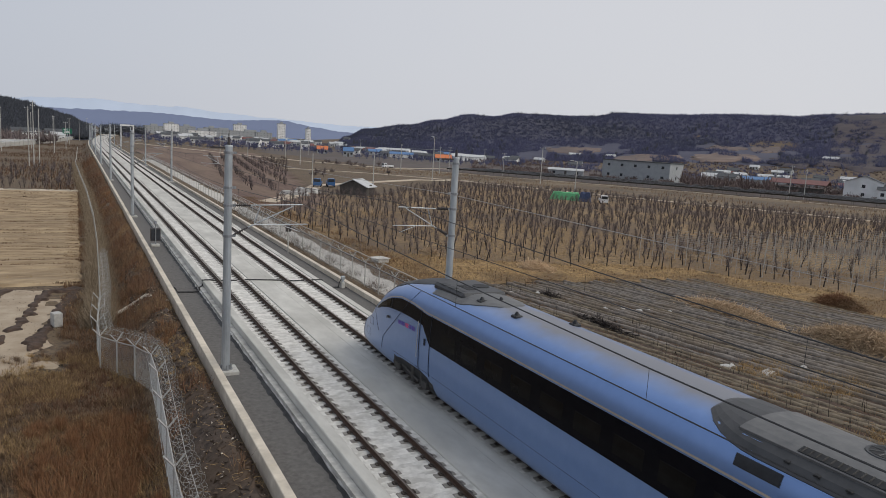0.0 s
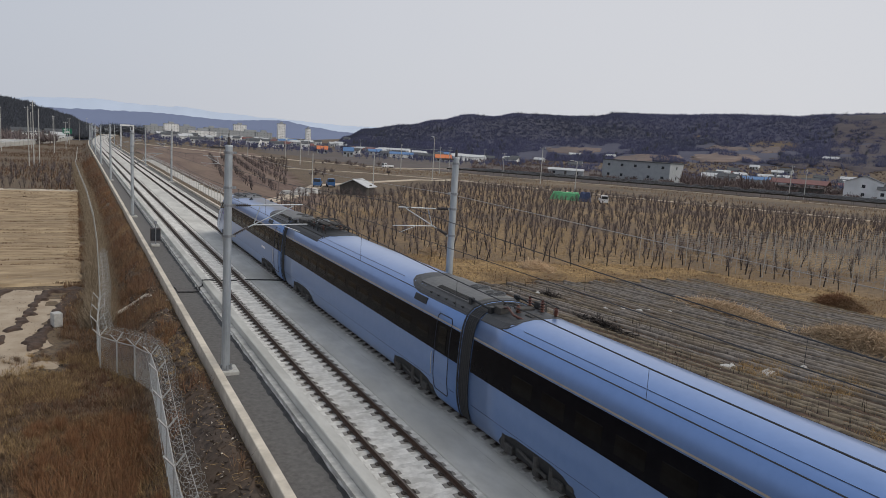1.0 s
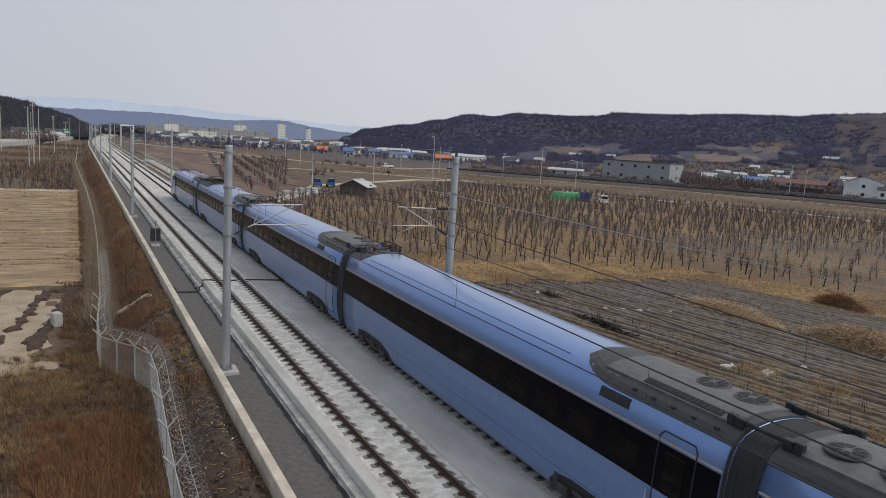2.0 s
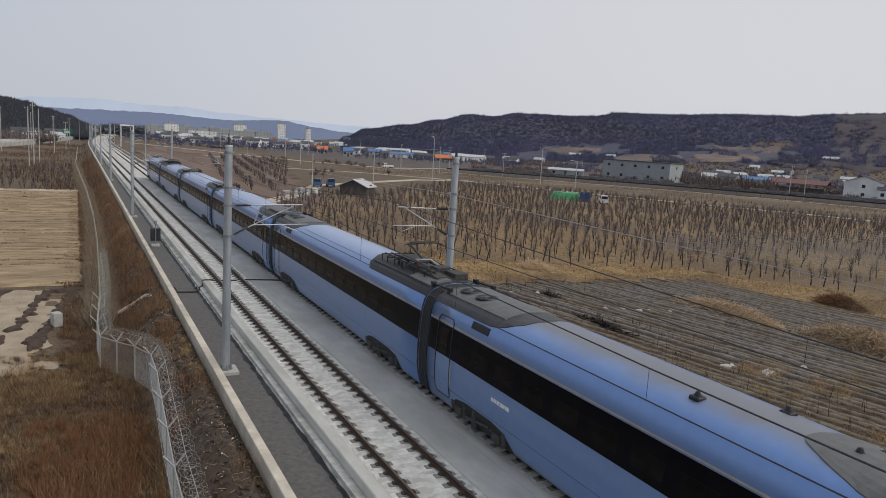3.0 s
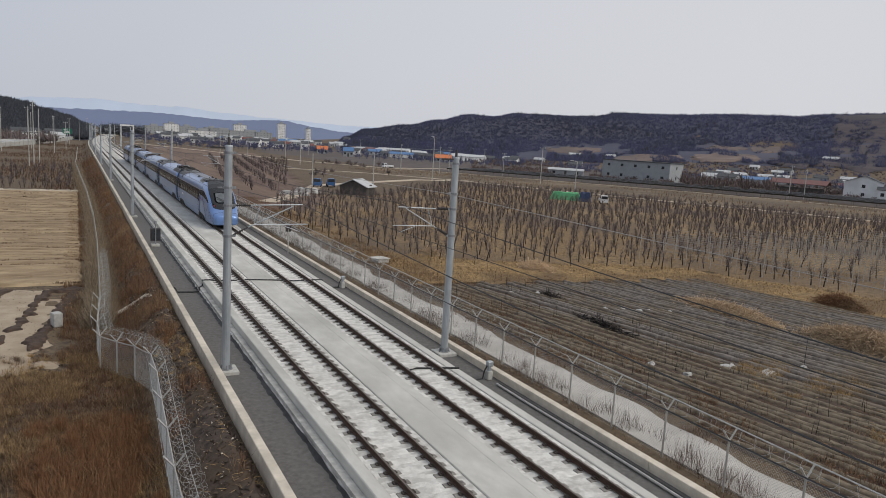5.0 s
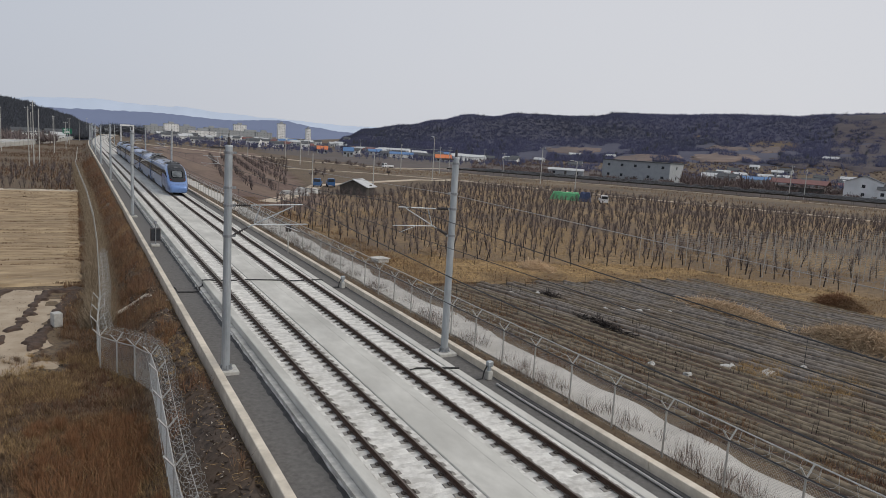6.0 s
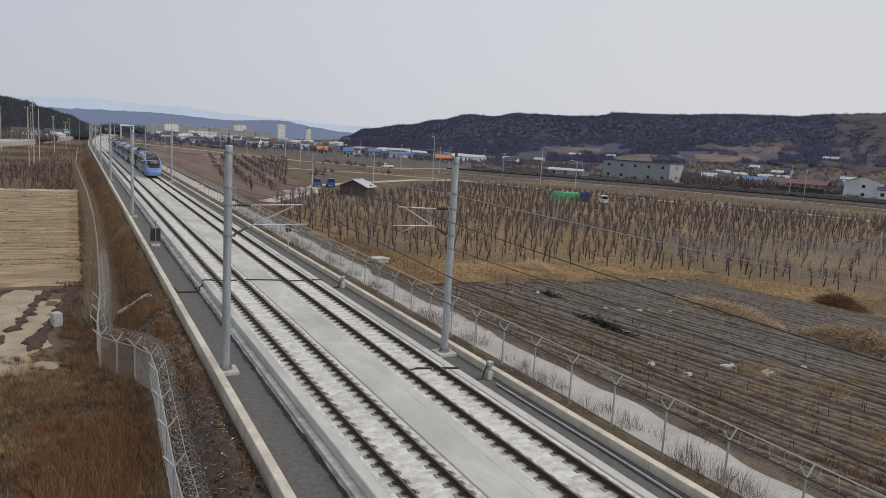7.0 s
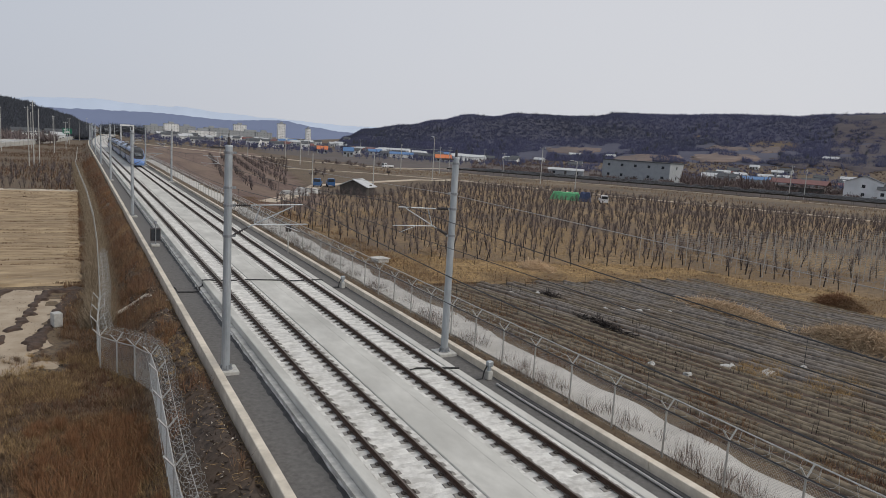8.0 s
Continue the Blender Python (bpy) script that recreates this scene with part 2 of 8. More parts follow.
M["seam"] = mat("seam_dark", (0.012, 0.016, 0.03), (0.02, 0.026, 0.045), 3, 0.5, 0, local=True)
M["beige_line"] = mat("cantrail_stripe", (0.38, 0.33, 0.27), (0.46, 0.41, 0.34), 3, 0.4, 0, local=True)
M["silver"] = mat("light_alloy", (0.45, 0.46, 0.47), (0.60, 0.61, 0.62), 6, 0.4, 0, metal=0.6, local=True)
M["white"] = mat("white_marking", (0.75, 0.76, 0.78), (0.82, 0.83, 0.85), 6, 0.5, 0, local=True)
M["copper"] = mat("brown_porcelain", (0.075, 0.028, 0.020), (0.12, 0.045, 0.03), 8, 0.35, 0, local=True)
M["tail_red"] = glow("tail_light_red", (1.0, 0.08, 0.12), 0.5)
M["pink"] = mat("pink_marking", (0.55, 0.08, 0.22), (0.62, 0.10, 0.26), 6, 0.5, 0, local=True)
M["violet"] = mat("violet_marking", (0.10, 0.08, 0.36), (0.13, 0.10, 0.42), 6, 0.5, 0, local=True)
# buildings
M["wall_white"] = mat("white_render", (0.74, 0.74, 0.73), (0.84, 0.84, 0.83), 0.8, 0.9, 0.1, stain=(0.48, 0.48, 0.46), stain_scale=0.2, stain_amount=0.4)
M["wall_grey"] = mat("grey_cladding", (0.30, 0.315, 0.325), (0.38, 0.395, 0.405), 0.6, 0.8, 0.1, stain=(0.30, 0.32, 0.32), stain_scale=0.15, stain_amount=0.4)
M["wall_dark"] = mat("dark_boards", (0.06, 0.055, 0.05), (0.12, 0.11, 0.10), 1.2, 0.9, 0.2)
M["roof_grey"] = mat("grey_sheet_roof", (0.42, 0.43, 0.43), (0.56, 0.57, 0.57), 0.8, 0.6, 0.1)
M["roof_dark"] = mat("dark_roof_sheet", (0.05, 0.055, 0.06), (0.09, 0.095, 0.10), 1, 0.7, 0.1)
M["roof_red"] = mat("red_brown_sheet_roof", (0.13, 0.055, 0.05), (0.20, 0.085, 0.075), 1, 0.7, 0.1)
M["roof_blue"] = mat("blue_sheet_roof", (0.07, 0.16, 0.33), (0.11, 0.22, 0.40), 1, 0.6, 0.05)
M["roof_orange"] = mat("orange_sheet_roof", (0.55, 0.16, 0.05), (0.66, 0.21, 0.08), 1, 0.6, 0.05)
M["green_tarp"] = mat("green_tarpaulin", (0.07, 0.32, 0.13), (0.14, 0.45, 0.22), 1.5, 0.6, 0.3)
M["blue_tarp"] = mat("dark_blue_tarpaulin", (0.025, 0.04, 0.09), (0.05, 0.07, 0.15), 2, 0.7, 0.4)
M["glass_dark"] = mat("dark_window_glass", (0.03, 0.033, 0.038), (0.05, 0.054, 0.06), 2, 0.15, 0)
M["film_white"] = mat("white_plastic_film", (0.34, 0.33, 0.31), (0.50, 0.49, 0.46), 5, 0.6, 0.3)
M["shade_net"] = mat("black_shade_net", (0.055, 0.053, 0.052), (0.11, 0.105, 0.10), 2, 0.9, 0.2)
M["road"] = mat("road_asphalt", (0.17, 0.165, 0.16), (0.23, 0.225, 0.22), 0.4, 0.9, 0.1)
M["brown_weed"] = mat("brown_weed", (0.085, 0.052, 0.032), (0.225, 0.145, 0.09), 3, 0.9, 0, stain=(0.18, 0.08, 0.04), stain_scale=0.2, stain_amount=0.6, vary=0.4)
M["track"] = mat("farm_track", (0.44, 0.36, 0.27), (0.56, 0.47, 0.36), 0.6, 0.95, 0.2)
M["sign_green"] = mat("green_sign", (0.01, 0.14, 0.08), (0.015, 0.17, 0.10), 2, 0.5, 0)
M["paint_white"] = mat("white_vehicle_paint", (0.68, 0.69, 0.70), (0.74, 0.75, 0.76), 1, 0.35, 0, coat=0.5)
M["paint_blue"] = mat("blue_vehicle_paint", (0.03, 0.10, 0.26), (0.04, 0.13, 0.30), 1, 0.35, 0, coat=0.5)
M["tyre"] = mat("tyre_rubber", (0.015, 0.015, 0.015), (0.03, 0.03, 0.03), 10, 0.8, 0)


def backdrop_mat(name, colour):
    """A far ridge: the haze of kilometres of air put into its colour and an even pale glow, with slight relief."""
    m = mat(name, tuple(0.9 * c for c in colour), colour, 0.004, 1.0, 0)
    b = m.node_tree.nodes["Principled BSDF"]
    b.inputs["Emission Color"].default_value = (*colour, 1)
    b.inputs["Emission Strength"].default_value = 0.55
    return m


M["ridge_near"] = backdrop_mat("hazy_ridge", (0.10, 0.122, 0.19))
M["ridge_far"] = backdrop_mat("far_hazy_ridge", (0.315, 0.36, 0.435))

# ---------------------------------------------------------------- mesh helpers
def empty(name, m=None):
    ob = new(name)
    if m is not None:
        ob.matrix_world = m
    return ob


def mesh_ob(name, bm, material, parent=None, label="", smooth=False):
    me = bpy.data.meshes.new(name)
    bm.to_mesh(me)
    bm.free()
    me.materials.append(material)
    if smooth:
        me.shade_smooth()
    ob = new(name, me)
    if parent is not None:
        ob.parent = parent
    if label:
        ob["label"] = label
    return ob


def part(name, bm, material, parent, label="", smooth=False):
    return mesh_ob(name, bm, material, parent, label, smooth)


def share(name, me, parent, m):
    ob = new(name, me)
    ob.parent = parent
    ob.matrix_basis = m
    return ob


def raw(name, verts, faces, material, parent=None, smooth=False):
    me = bpy.data.meshes.new(name)
    me.from_pydata([tuple(v) for v in verts], [], [tuple(f) for f in faces])
    me.materials.append(material)
    if smooth:
        me.shade_smooth()
    ob = new(name, me)
    if parent is not None:
        ob.parent = parent
    return ob


def tris(name, verts, n, material):
    """A mesh of loose triangles or quads from an array of vertices, n to a face."""
    verts = np.asarray(verts, dtype=np.float32).reshape(-1, 3)
    count = len(verts)
    me = bpy.data.meshes.new(name)
    me.vertices.add(count)
    me.vertices.foreach_set("co", verts.ravel())
    me.loops.add(count)
    me.loops.foreach_set("vertex_index", np.arange(count, dtype=np.int32))
    me.polygons.add(count // n)
    me.polygons.foreach_set("loop_start", np.arange(0, count, n, dtype=np.int32))
    me.update(calc_edges=True)
    me.materials.append(material)
    return new(name, me)


def box(bm, x0, x1, y0, y1, z0, z1, bevel=0.0):
    v = [bm.verts.new(p) for p in ((x0, y0, z0), (x1, y0, z0), (x1, y1, z0), (x0, y1, z0), (x0, y0, z1), (x1, y0, z1), (x1, y1, z1), (x0, y1, z1))]
    fs = [bm.faces.new([v[i] for i in f]) for f in ((3, 2, 1, 0), (4, 5, 6, 7), (0, 1, 5, 4), (1, 2, 6, 5), (2, 3, 7, 6), (3, 0, 4, 7))]
    if bevel:
        es = list({e for f in fs for e in f.edges})
        bmesh.ops.bevel(bm, geom=es, offset=bevel, segments=1, affect="EDGES", clamp_overlap=True)
    return bm


def tube(bm, a, b, r0, r1=None, n=6, caps=True):
    r1 = r0 if r1 is None else r1
    a, b = Vector(a), Vector(b)
    d = (b - a)
    if d.length < 1e-6:
        return bm
    q = d.to_track_quat("Z", "Y").to_matrix()
    rings = []
    for c, r in ((a, r0), (b, r1)):
        rings.append([bm.verts.new(c + q @ Vector((r * math.cos(2 * math.pi * k / n), r * math.sin(2 * math.pi * k / n), 0))) for k in range(n)])
    for k in range(n):
        bm.faces.new((rings[0][k], rings[0][(k + 1) % n], rings[1][(k + 1) % n], rings[1][k]))
    if caps:
        bm.faces.new(rings[0][::-1])
        bm.faces.new(rings[1])
    return bm


def polytube(bm, pts, r, n=5):
    pts = [Vector(p) for p in pts]
    rings = []
    for i, p in enumerate(pts):
        d = pts[min(i + 1, len(pts) - 1)] - pts[max(i - 1, 0)]
        q = d.to_track_quat("Z", "Y").to_matrix()
        rings.append([bm.verts.new(p + q @ Vector((r * math.cos(2 * math.pi * k / n), r * math.sin(2 * math.pi * k / n), 0))) for k in range(n)])
    for a, b in zip(rings, rings[1:]):
        o = min(range(n), key=lambda s: (a[0].co - b[s].co).length)
        for k in range(n):
            bm.faces.new((a[k], a[(k + 1) % n], b[(k + 1 + o) % n], b[(k + o) % n]))
    return bm


def prism(bm, section, y0, y1):
    """A section in x, z swept along y."""
    a = [bm.verts.new((x, y0, z)) for x, z in section]
    b = [bm.verts.new((x, y1, z)) for x, z in section]
    k = len(section)
    for i in range(k):
        bm.faces.new((a[i], a[(i + 1) % k], b[(i + 1) % k], b[i]))
    bm.faces.new(a[::-1])
    bm.faces.new(b)
    bmesh.ops.recalc_face_normals(bm, faces=bm.faces[:])
    return bm


def nz(x, y, s, o=0.0):
    return noise.noise(Vector((x * s + o, y * s - o, o * 0.37)))


def smooth01(t):
    t = min(1.0, max(0.0, t))
    return t * t * (3 - 2 * t)

# ---------------------------------------------------------------- ground
def bend(y):
    """The line runs straight and swings gently to the east far off."""
    return 0.0 if y < 340 else (y - 340) ** 2 / 9000.0


def crest(az):
    """Height angle of the wooded hills' skyline by bearing, in degrees."""
    pts = ((-60, 2.5), (-10, 2.4), (-4.5, 1.62), (-3.2, 1.46), (-1.9, 1.05), (-0.5, 0.7), (0.6, 0.2), (2, -0.3), (18.8, -0.3), (19.6, 0.25), (21.3, 0.96), (24.5, 1.43), (27.2, 1.96),
           (29.5, 2.5), (31.3, 2.45), (33.5, 2.85), (37, 2.9), (39.3, 3.0), (41.5, 3.35), (45.7, 3.35), (49.7, 3.45), (53.6, 3.45), (56.4, 3.7), (59.4, 3.85), (75, 3.6), (110, 2.0))
    for (a, h), (b, k) in zip(pts, pts[1:]):
        if a <= az <= b:
            return h + (k - h) * smooth01((az - a) / (b - a))
    return 0.4


def hill_z(x, y):
    r, az = math.hypot(x, y), math.degrees(math.atan2(x, y))
    if az < 2:
        r0, r1 = 520, 900
    else:
        r0, r1 = 640, 1150
    if az > 33:
        r0 = 640 - 130 * smooth01((az - 33) / 20)
    if r < r0:
        return 0.0
    top = max(0.0, 4.0 + r1 * math.tan(radians(crest(az))))
    k = smooth01((r - r0) / (r1 - r0))
    if r > r1 + 200:
        k = 1 - 0.25 * smooth01((r - r1 - 200) / 1500)
    swell = 1 + 0.10 * nz(x, y, 0.006, 3) * (1 - k) + 0.35 * nz(x, y, 0.004, 9) * k * (1 - k) * 4
    return top * k * swell


def ground_z(x, y):
    xr = x - bend(y)
    if xr < 11:
        if xr > 4.7:
            z = -1.1
        else:
            z = -0.85 - 1.75 * smooth01((4.7 - xr) / 3.0)
    else:
        if xr < 17.4:
            z = -1.1
        else:
            z = -1.05 - 0.25 * smooth01((xr - 17.4) / 1.5)
            if xr > 22:
                z += 0.06 * nz(x, y, 0.25, 2)
    if xr < 4.0:
        z += 0.10 * nz(x, y, 0.35, 5) + 0.04 * nz(x, y, 1.3, 7)
    return z + hill_z(x, y)


def axis(fine, lo, hi, step, far):
    v = list(np.arange(lo, hi, step))
    s, a, b = step, lo, hi
    while b < far:
        s *= 1.18
        b += s
        v.append(b)
    s = step
    while a > -far:
        s *= 1.18
        a -= s
        v.insert(0, a)
    return v


def build_ground():
    xs = axis(0, -6, 30, 0.6, 4700)
    ys = axis(0, 4, 60, 1.2, 4700)
    verts = [(x, y, ground_z(x, y)) for y in ys for x in xs]
    w = len(xs)
    faces = [(j * w + i, j * w + i + 1, (j + 1) * w + i + 1, (j + 1) * w + i) for j in range(len(ys) - 1) for i in range(w - 1)]
    g = raw("ground", verts, faces, M["soil"], smooth=True)
    tagged(g, "dry brown winter farmland soil with withered grass", "ground", kind="structure")
    # the hill slopes, a finer sheet that carries the woods
    def sheet(name, a0, a1, r0, r1, material, label):
        na, nr = int((a1 - a0) * 4), 60
        vs, fs = [], []
        for j in range(nr + 1):
            for i in range(na + 1):
                a, r = radians(a0 + (a1 - a0) * i / na), r0 + (r1 - r0) * j / nr
                x, y = r * math.sin(a), r * math.cos(a)
                vs.append((x, y, ground_z(x, y) + (0.25 if name == "hillside" else 1.2 + 1.5 * nz(x, y, 0.02, 6) - 5 * smooth01(1 - i / 4)) + 2.0 * smooth01((r - r0) / 60)))
        for j in range(nr):
            for i in range(na):
                k = j * (na + 1) + i
                fs.append((k, k + 1, k + na + 2, k + na + 1))
        return tagged(raw(name, vs, fs, material, smooth=True), label, "hillside", kind="structure")
    sheet("hillside", 18.8, 75, 650, 1500, M["hill"], "leaf-strewn hillside under bare winter woods, tinted with blue haze")
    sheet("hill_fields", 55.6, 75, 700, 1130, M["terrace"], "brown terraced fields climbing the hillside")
    sheet("hillside", -40, 1.2, 530, 1100, M["hill"], "dark hillside under pine and bare woods, tinted with blue haze")


build_ground()


def ridge(name, r, pts, material, label):
    vs, fs = [], []
    n = 260
    for i in range(n + 1):
        az = pts[0][0] + (pts[-1][0] - pts[0][0]) * i / n
        for (a, h), (b, k) in zip(pts, pts[1:]):
            if a <= az <= b:
                e = h + (k - h) * smooth01((az - a) / (b - a))
        e += 0.07 * noise.noise(Vector((az * 0.9, r * 0.01, 1))) + 0.05 * noise.noise(Vector((az * 2.7, r * 0.01, 4))) + 0.035 * noise.noise(Vector((az * 6.1, r * 0.01, 9)))
        x, y = math.sin(radians(az)), math.cos(radians(az))
        z = 9.6 + r * math.tan(radians(e))
        vs += [(x * (r - 250), y * (r - 250), -3), (x * r, y * r, z), (x * (r + 350), y * (r + 350), -3)]
    for i in range(n):
        k = 3 * i
        fs += [(k, k + 3, k + 4, k + 1), (k + 1, k + 4, k + 5, k + 2)]
    return tagged(raw(name, vs, fs, material, smooth=True), label, "mountain", kind="structure")


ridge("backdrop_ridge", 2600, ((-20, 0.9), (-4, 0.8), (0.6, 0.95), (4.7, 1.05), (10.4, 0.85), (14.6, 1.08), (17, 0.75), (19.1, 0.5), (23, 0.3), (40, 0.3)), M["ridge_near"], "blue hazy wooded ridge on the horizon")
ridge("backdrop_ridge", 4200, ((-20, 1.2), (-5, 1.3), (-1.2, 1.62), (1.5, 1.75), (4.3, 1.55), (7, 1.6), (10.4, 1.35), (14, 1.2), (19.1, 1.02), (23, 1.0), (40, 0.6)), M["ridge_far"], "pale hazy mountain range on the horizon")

# ---------------------------------------------------------------- railway
XL, XR = 8.92, 13.22
STATIONS = [-40, -20, 0, 12, 24, 40, 60, 90, 130, 180, 240, 300, 340] + list(range(370, 901, 30))


def sweep(name, section, material, parent=None, ys=STATIONS, label=""):
    vs, fs, k = [], [], len(section)
    for y in ys:
        vs += [(x + bend(y), y, z) for x, z in section]
    for j in range(len(ys) - 1):
        for i in range(k):
            fs.append((j * k + i, j * k + (i + 1) % k, (j + 1) * k + (i + 1) % k, (j + 1) * k + i))
    fs += [tuple(range(k))[::-1], tuple(range((len(ys) - 1) * k, len(ys) * k))]
    ob = raw(name, vs, fs, material, parent)
    me = ob.data
    b = bmesh.new()
    b.from_mesh(me)
    bmesh.ops.recalc_face_normals(b, faces=b.faces[:])
    b.to_mesh(me)
    b.free()
    if label:
        ob["label"] = label
    return ob


def build_track():
    bed = tagged(empty("track_bed"), "pale concrete slab track bed with two railway tracks", "track bed", kind="structure")
    c = 11.07
    # lower base, set back upper slab; the rails lie in shallow troughs of rough infill
    sweep("base_slab", [(c - 4.13, -1.2), (c - 4.13, -0.50), (c - 3.86, -0.50), (c - 3.86, -0.60), (c + 3.86, -0.60), (c + 3.86, -0.50), (c + 4.13, -0.50), (c + 4.13, -1.2)], M["side"], bed)
    z = -0.17
    for a, b in ((c - 3.84, XL - 1.28), (XL + 1.28, XR - 1.28), (XR + 1.28, c + 3.84)):
        sweep("slab", [(a, -0.58), (a, z - 0.03), (a + 0.03, z), (b - 0.03, z), (b, z - 0.03), (b, -0.58)], M["slab"], bed)
    for x in (XL, XR):
        sweep("infill", [(x - 1.276, -0.58), (x - 1.276, z - 0.045), (x + 1.276, z - 0.045), (x + 1.276, -0.58)], M["infill"], bed, label="rough whitish infill concrete between the rails")
    # rough patches poured round the sleepers: the near ones as pieces on shared meshes, the far ones joined
    rd = random.Random(21)

    def patch_outline(half):
        n, hy, low, high = 9, rd.uniform(0.20, 0.30), [], []
        for j in range(n):
            low.append((-half + 2 * half * j / (n - 1), -hy * rd.uniform(0.6, 1.05), 0.0))
        for j in range(n):
            high.append((half - 2 * half * j / (n - 1), hy * rd.uniform(0.6, 1.05), rd.uniform(0, 0.012)))
        return low + high, [(j, j + 1, 2 * n - 2 - j, 2 * n - 1 - j) for j in range(n - 1)]
    kinds = {half: [patch_outline(half) for _ in range(6)] for half in (0.62, 0.17)}
    meshes = {half: [] for half in kinds}
    for half, outlines in kinds.items():
        for v, f in outlines:
            me = bpy.data.meshes.new("poured_patch")
            me.from_pydata(v, [], f)
            me.materials.append(M["patch"])
            meshes[half].append(me)
    vs, fs = [], []
    for x in (XL, XR):
        for i in range(-10, 260):
            for dx, half in ((0.0, 0.62), (-1.07, 0.17), (1.07, 0.17)):
                y, k = 9.0 + 0.63 * i + rd.uniform(-0.05, 0.05), rd.randrange(6)
                if 0 <= i < 50:
                    share("poured_patch", meshes[half][k], bed, pose(x + dx, y, z - 0.041))
                else:
                    v, f = kinds[half][k]
                    fs += [tuple(q + len(vs) for q in g) for g in f]
                    vs += [(x + dx + p[0], y + p[1], z - 0.041 + p[2]) for p in v]
    o = raw("far_patches", vs, fs, M["patch"], bed)
    o["kind"] = "stuff"
    # crack line along the middle slab
    sweep("joint", [(c + 0.42, z - 0.02), (c + 0.42, z + 0.004), (c + 0.435, z + 0.004), (c + 0.435, z - 0.02)], M["side"], bed)
    sec = [(-0.07, -0.172), (-0.07, -0.155), (-0.012, -0.13), (-0.012, -0.05), (-0.036, -0.042), (-0.036, -0.004), (0.036, -0.004), (0.036, -0.042), (0.012, -0.05), (0.012, -0.13), (0.07, -0.155), (0.07, -0.172)]
    for x in (XL, XR):
        for s in (-0.7525, 0.7525):
            r = sweep("rail", [(x + s + u, w - 0.0) for u, w in sec], M["rail"], label="")
            h = sweep("rail_head", [(x + s - 0.034, -0.0035), (x + s - 0.030, 0.001), (x + s + 0.030, 0.001), (x + s + 0.034, -0.0035)], M["rail_head"], r, label="worn steel running surface")
            tagged(r, "rust-brown steel rail fastened to the slab track", "rail", "rails of the two tracks")
    return bed


bed = build_track()


def build_walkways():
    c = 11.07
    for s, name in ((-1, "walkway_west"), (1, "walkway_east")):
        a, b = c + s * 4.12, c + s * 5.715
        sweep(name, [(a, -1.2), (a, -0.76), (b, -0.76), (b, -1.2)], M["walk"], None)
        tagged(bpy.data.objects[name], "dark asphalt service walkway beside the track bed", "walkway", kind="structure")
        k = tagged(empty("kerb"), "beige concrete edge kerb along the railway walkway", "kerb", kind="structure")
        x0, x1 = c + s * 5.72, c + s * 6.04
        bm = bmesh.new()
        box(bm, min(x0, x1), max(x0, x1), 0.0, 3.985, -1.35, -0.42, 0.02)
        first = part("kerb_block", bm, M["kerb"], k)
        first.matrix_basis = pose(0, -20, 0)
        for i in range(1, 60):
            share("kerb_block", first.data, k, pose(0, -20 + 4.0 * i, 0))
        ys = [220] + [y for y in STATIONS if y > 230]
        sweep("far_kerb", [(x0, -1.3), (x0, -0.42), (x1, -0.42), (x1, -1.3)], M["kerb"], k, ys)
        # drain gutter against the foot of the slab
        g0, g1 = c + s * 4.14, c + s * 4.24
        sweep("gutter", [(g0, -0.765), (g0, -0.742), (g1, -0.752), (g1, -0.765)], M["dark_soil"], k, label="dark dirt line at the foot of the slab")
        # black sealing compound smeared unevenly along the joint
        vs, fs = [], []
        for i in range(620):
            y = 4 + 0.16 * i
            u = c + s * 4.185
            w = 0.13 + 0.15 * nz(y, s, 1.1, 3) + 0.08 * nz(y, s, 3.0, 8)
            h = 0.08 + 0.13 * nz(y, s, 1.1, 5) + 0.04 * nz(y, s, 3.6, 9)
            vs += [(u + s * w + bend(y), y, -0.763), (u + s * w * 0.7 + bend(y), y, -0.738), (u + s * 0.012 + bend(y), y, -0.73 + max(h, 0.01)), (u - s * 0.02 + bend(y), y, -0.74)]
        for i in range(619):
            for j in range(3):
                a = 4 * i + j
                fs.append((a, a + 1, a + 5, a + 4) if s < 0 else (a, a + 4, a + 5, a + 1))
        raw("sealant", vs, fs, M["black_cable"], k, smooth=False)
        vs, fs = [], []
        for i in range(620):
            y, u = 4 + 0.16 * i, c + s * 4.125
            w = 0.075 + 0.06 * nz(y, s, 1.6, 13) + 0.05 * nz(y, s, 4.0, 18)
            h = 0.07 + 0.09 * nz(y, s, 1.4, 15) + 0.05 * nz(y, s, 4.6, 19)
            vs += [(u + s * w, y, -0.765), (u + s * w * 0.8, y, -0.74 + max(0.6 * h, 0.005)), (u + s * 0.004, y, -0.73 + max(h, 0.01)), (u - s * 0.02, y, -0.74)]
        for i in range(619):
            for j in range(3):
                a = 4 * i + j
                fs.append((a, a + 1, a + 5, a + 4) if s < 0 else (a, a + 4, a + 5, a + 1))
        raw("mortar", vs, fs, M["infill"], k)


build_walkways()


def wire_object(name, pts, r, material, label, group="", n=4):
    bm = bmesh.new()
    polytube(bm, pts, r, n)
    return tagged(mesh_ob(name, bm, material), label, "wire", group)


MASTS = [30.0 + 56.8 * i for i in range(-1, 11)]


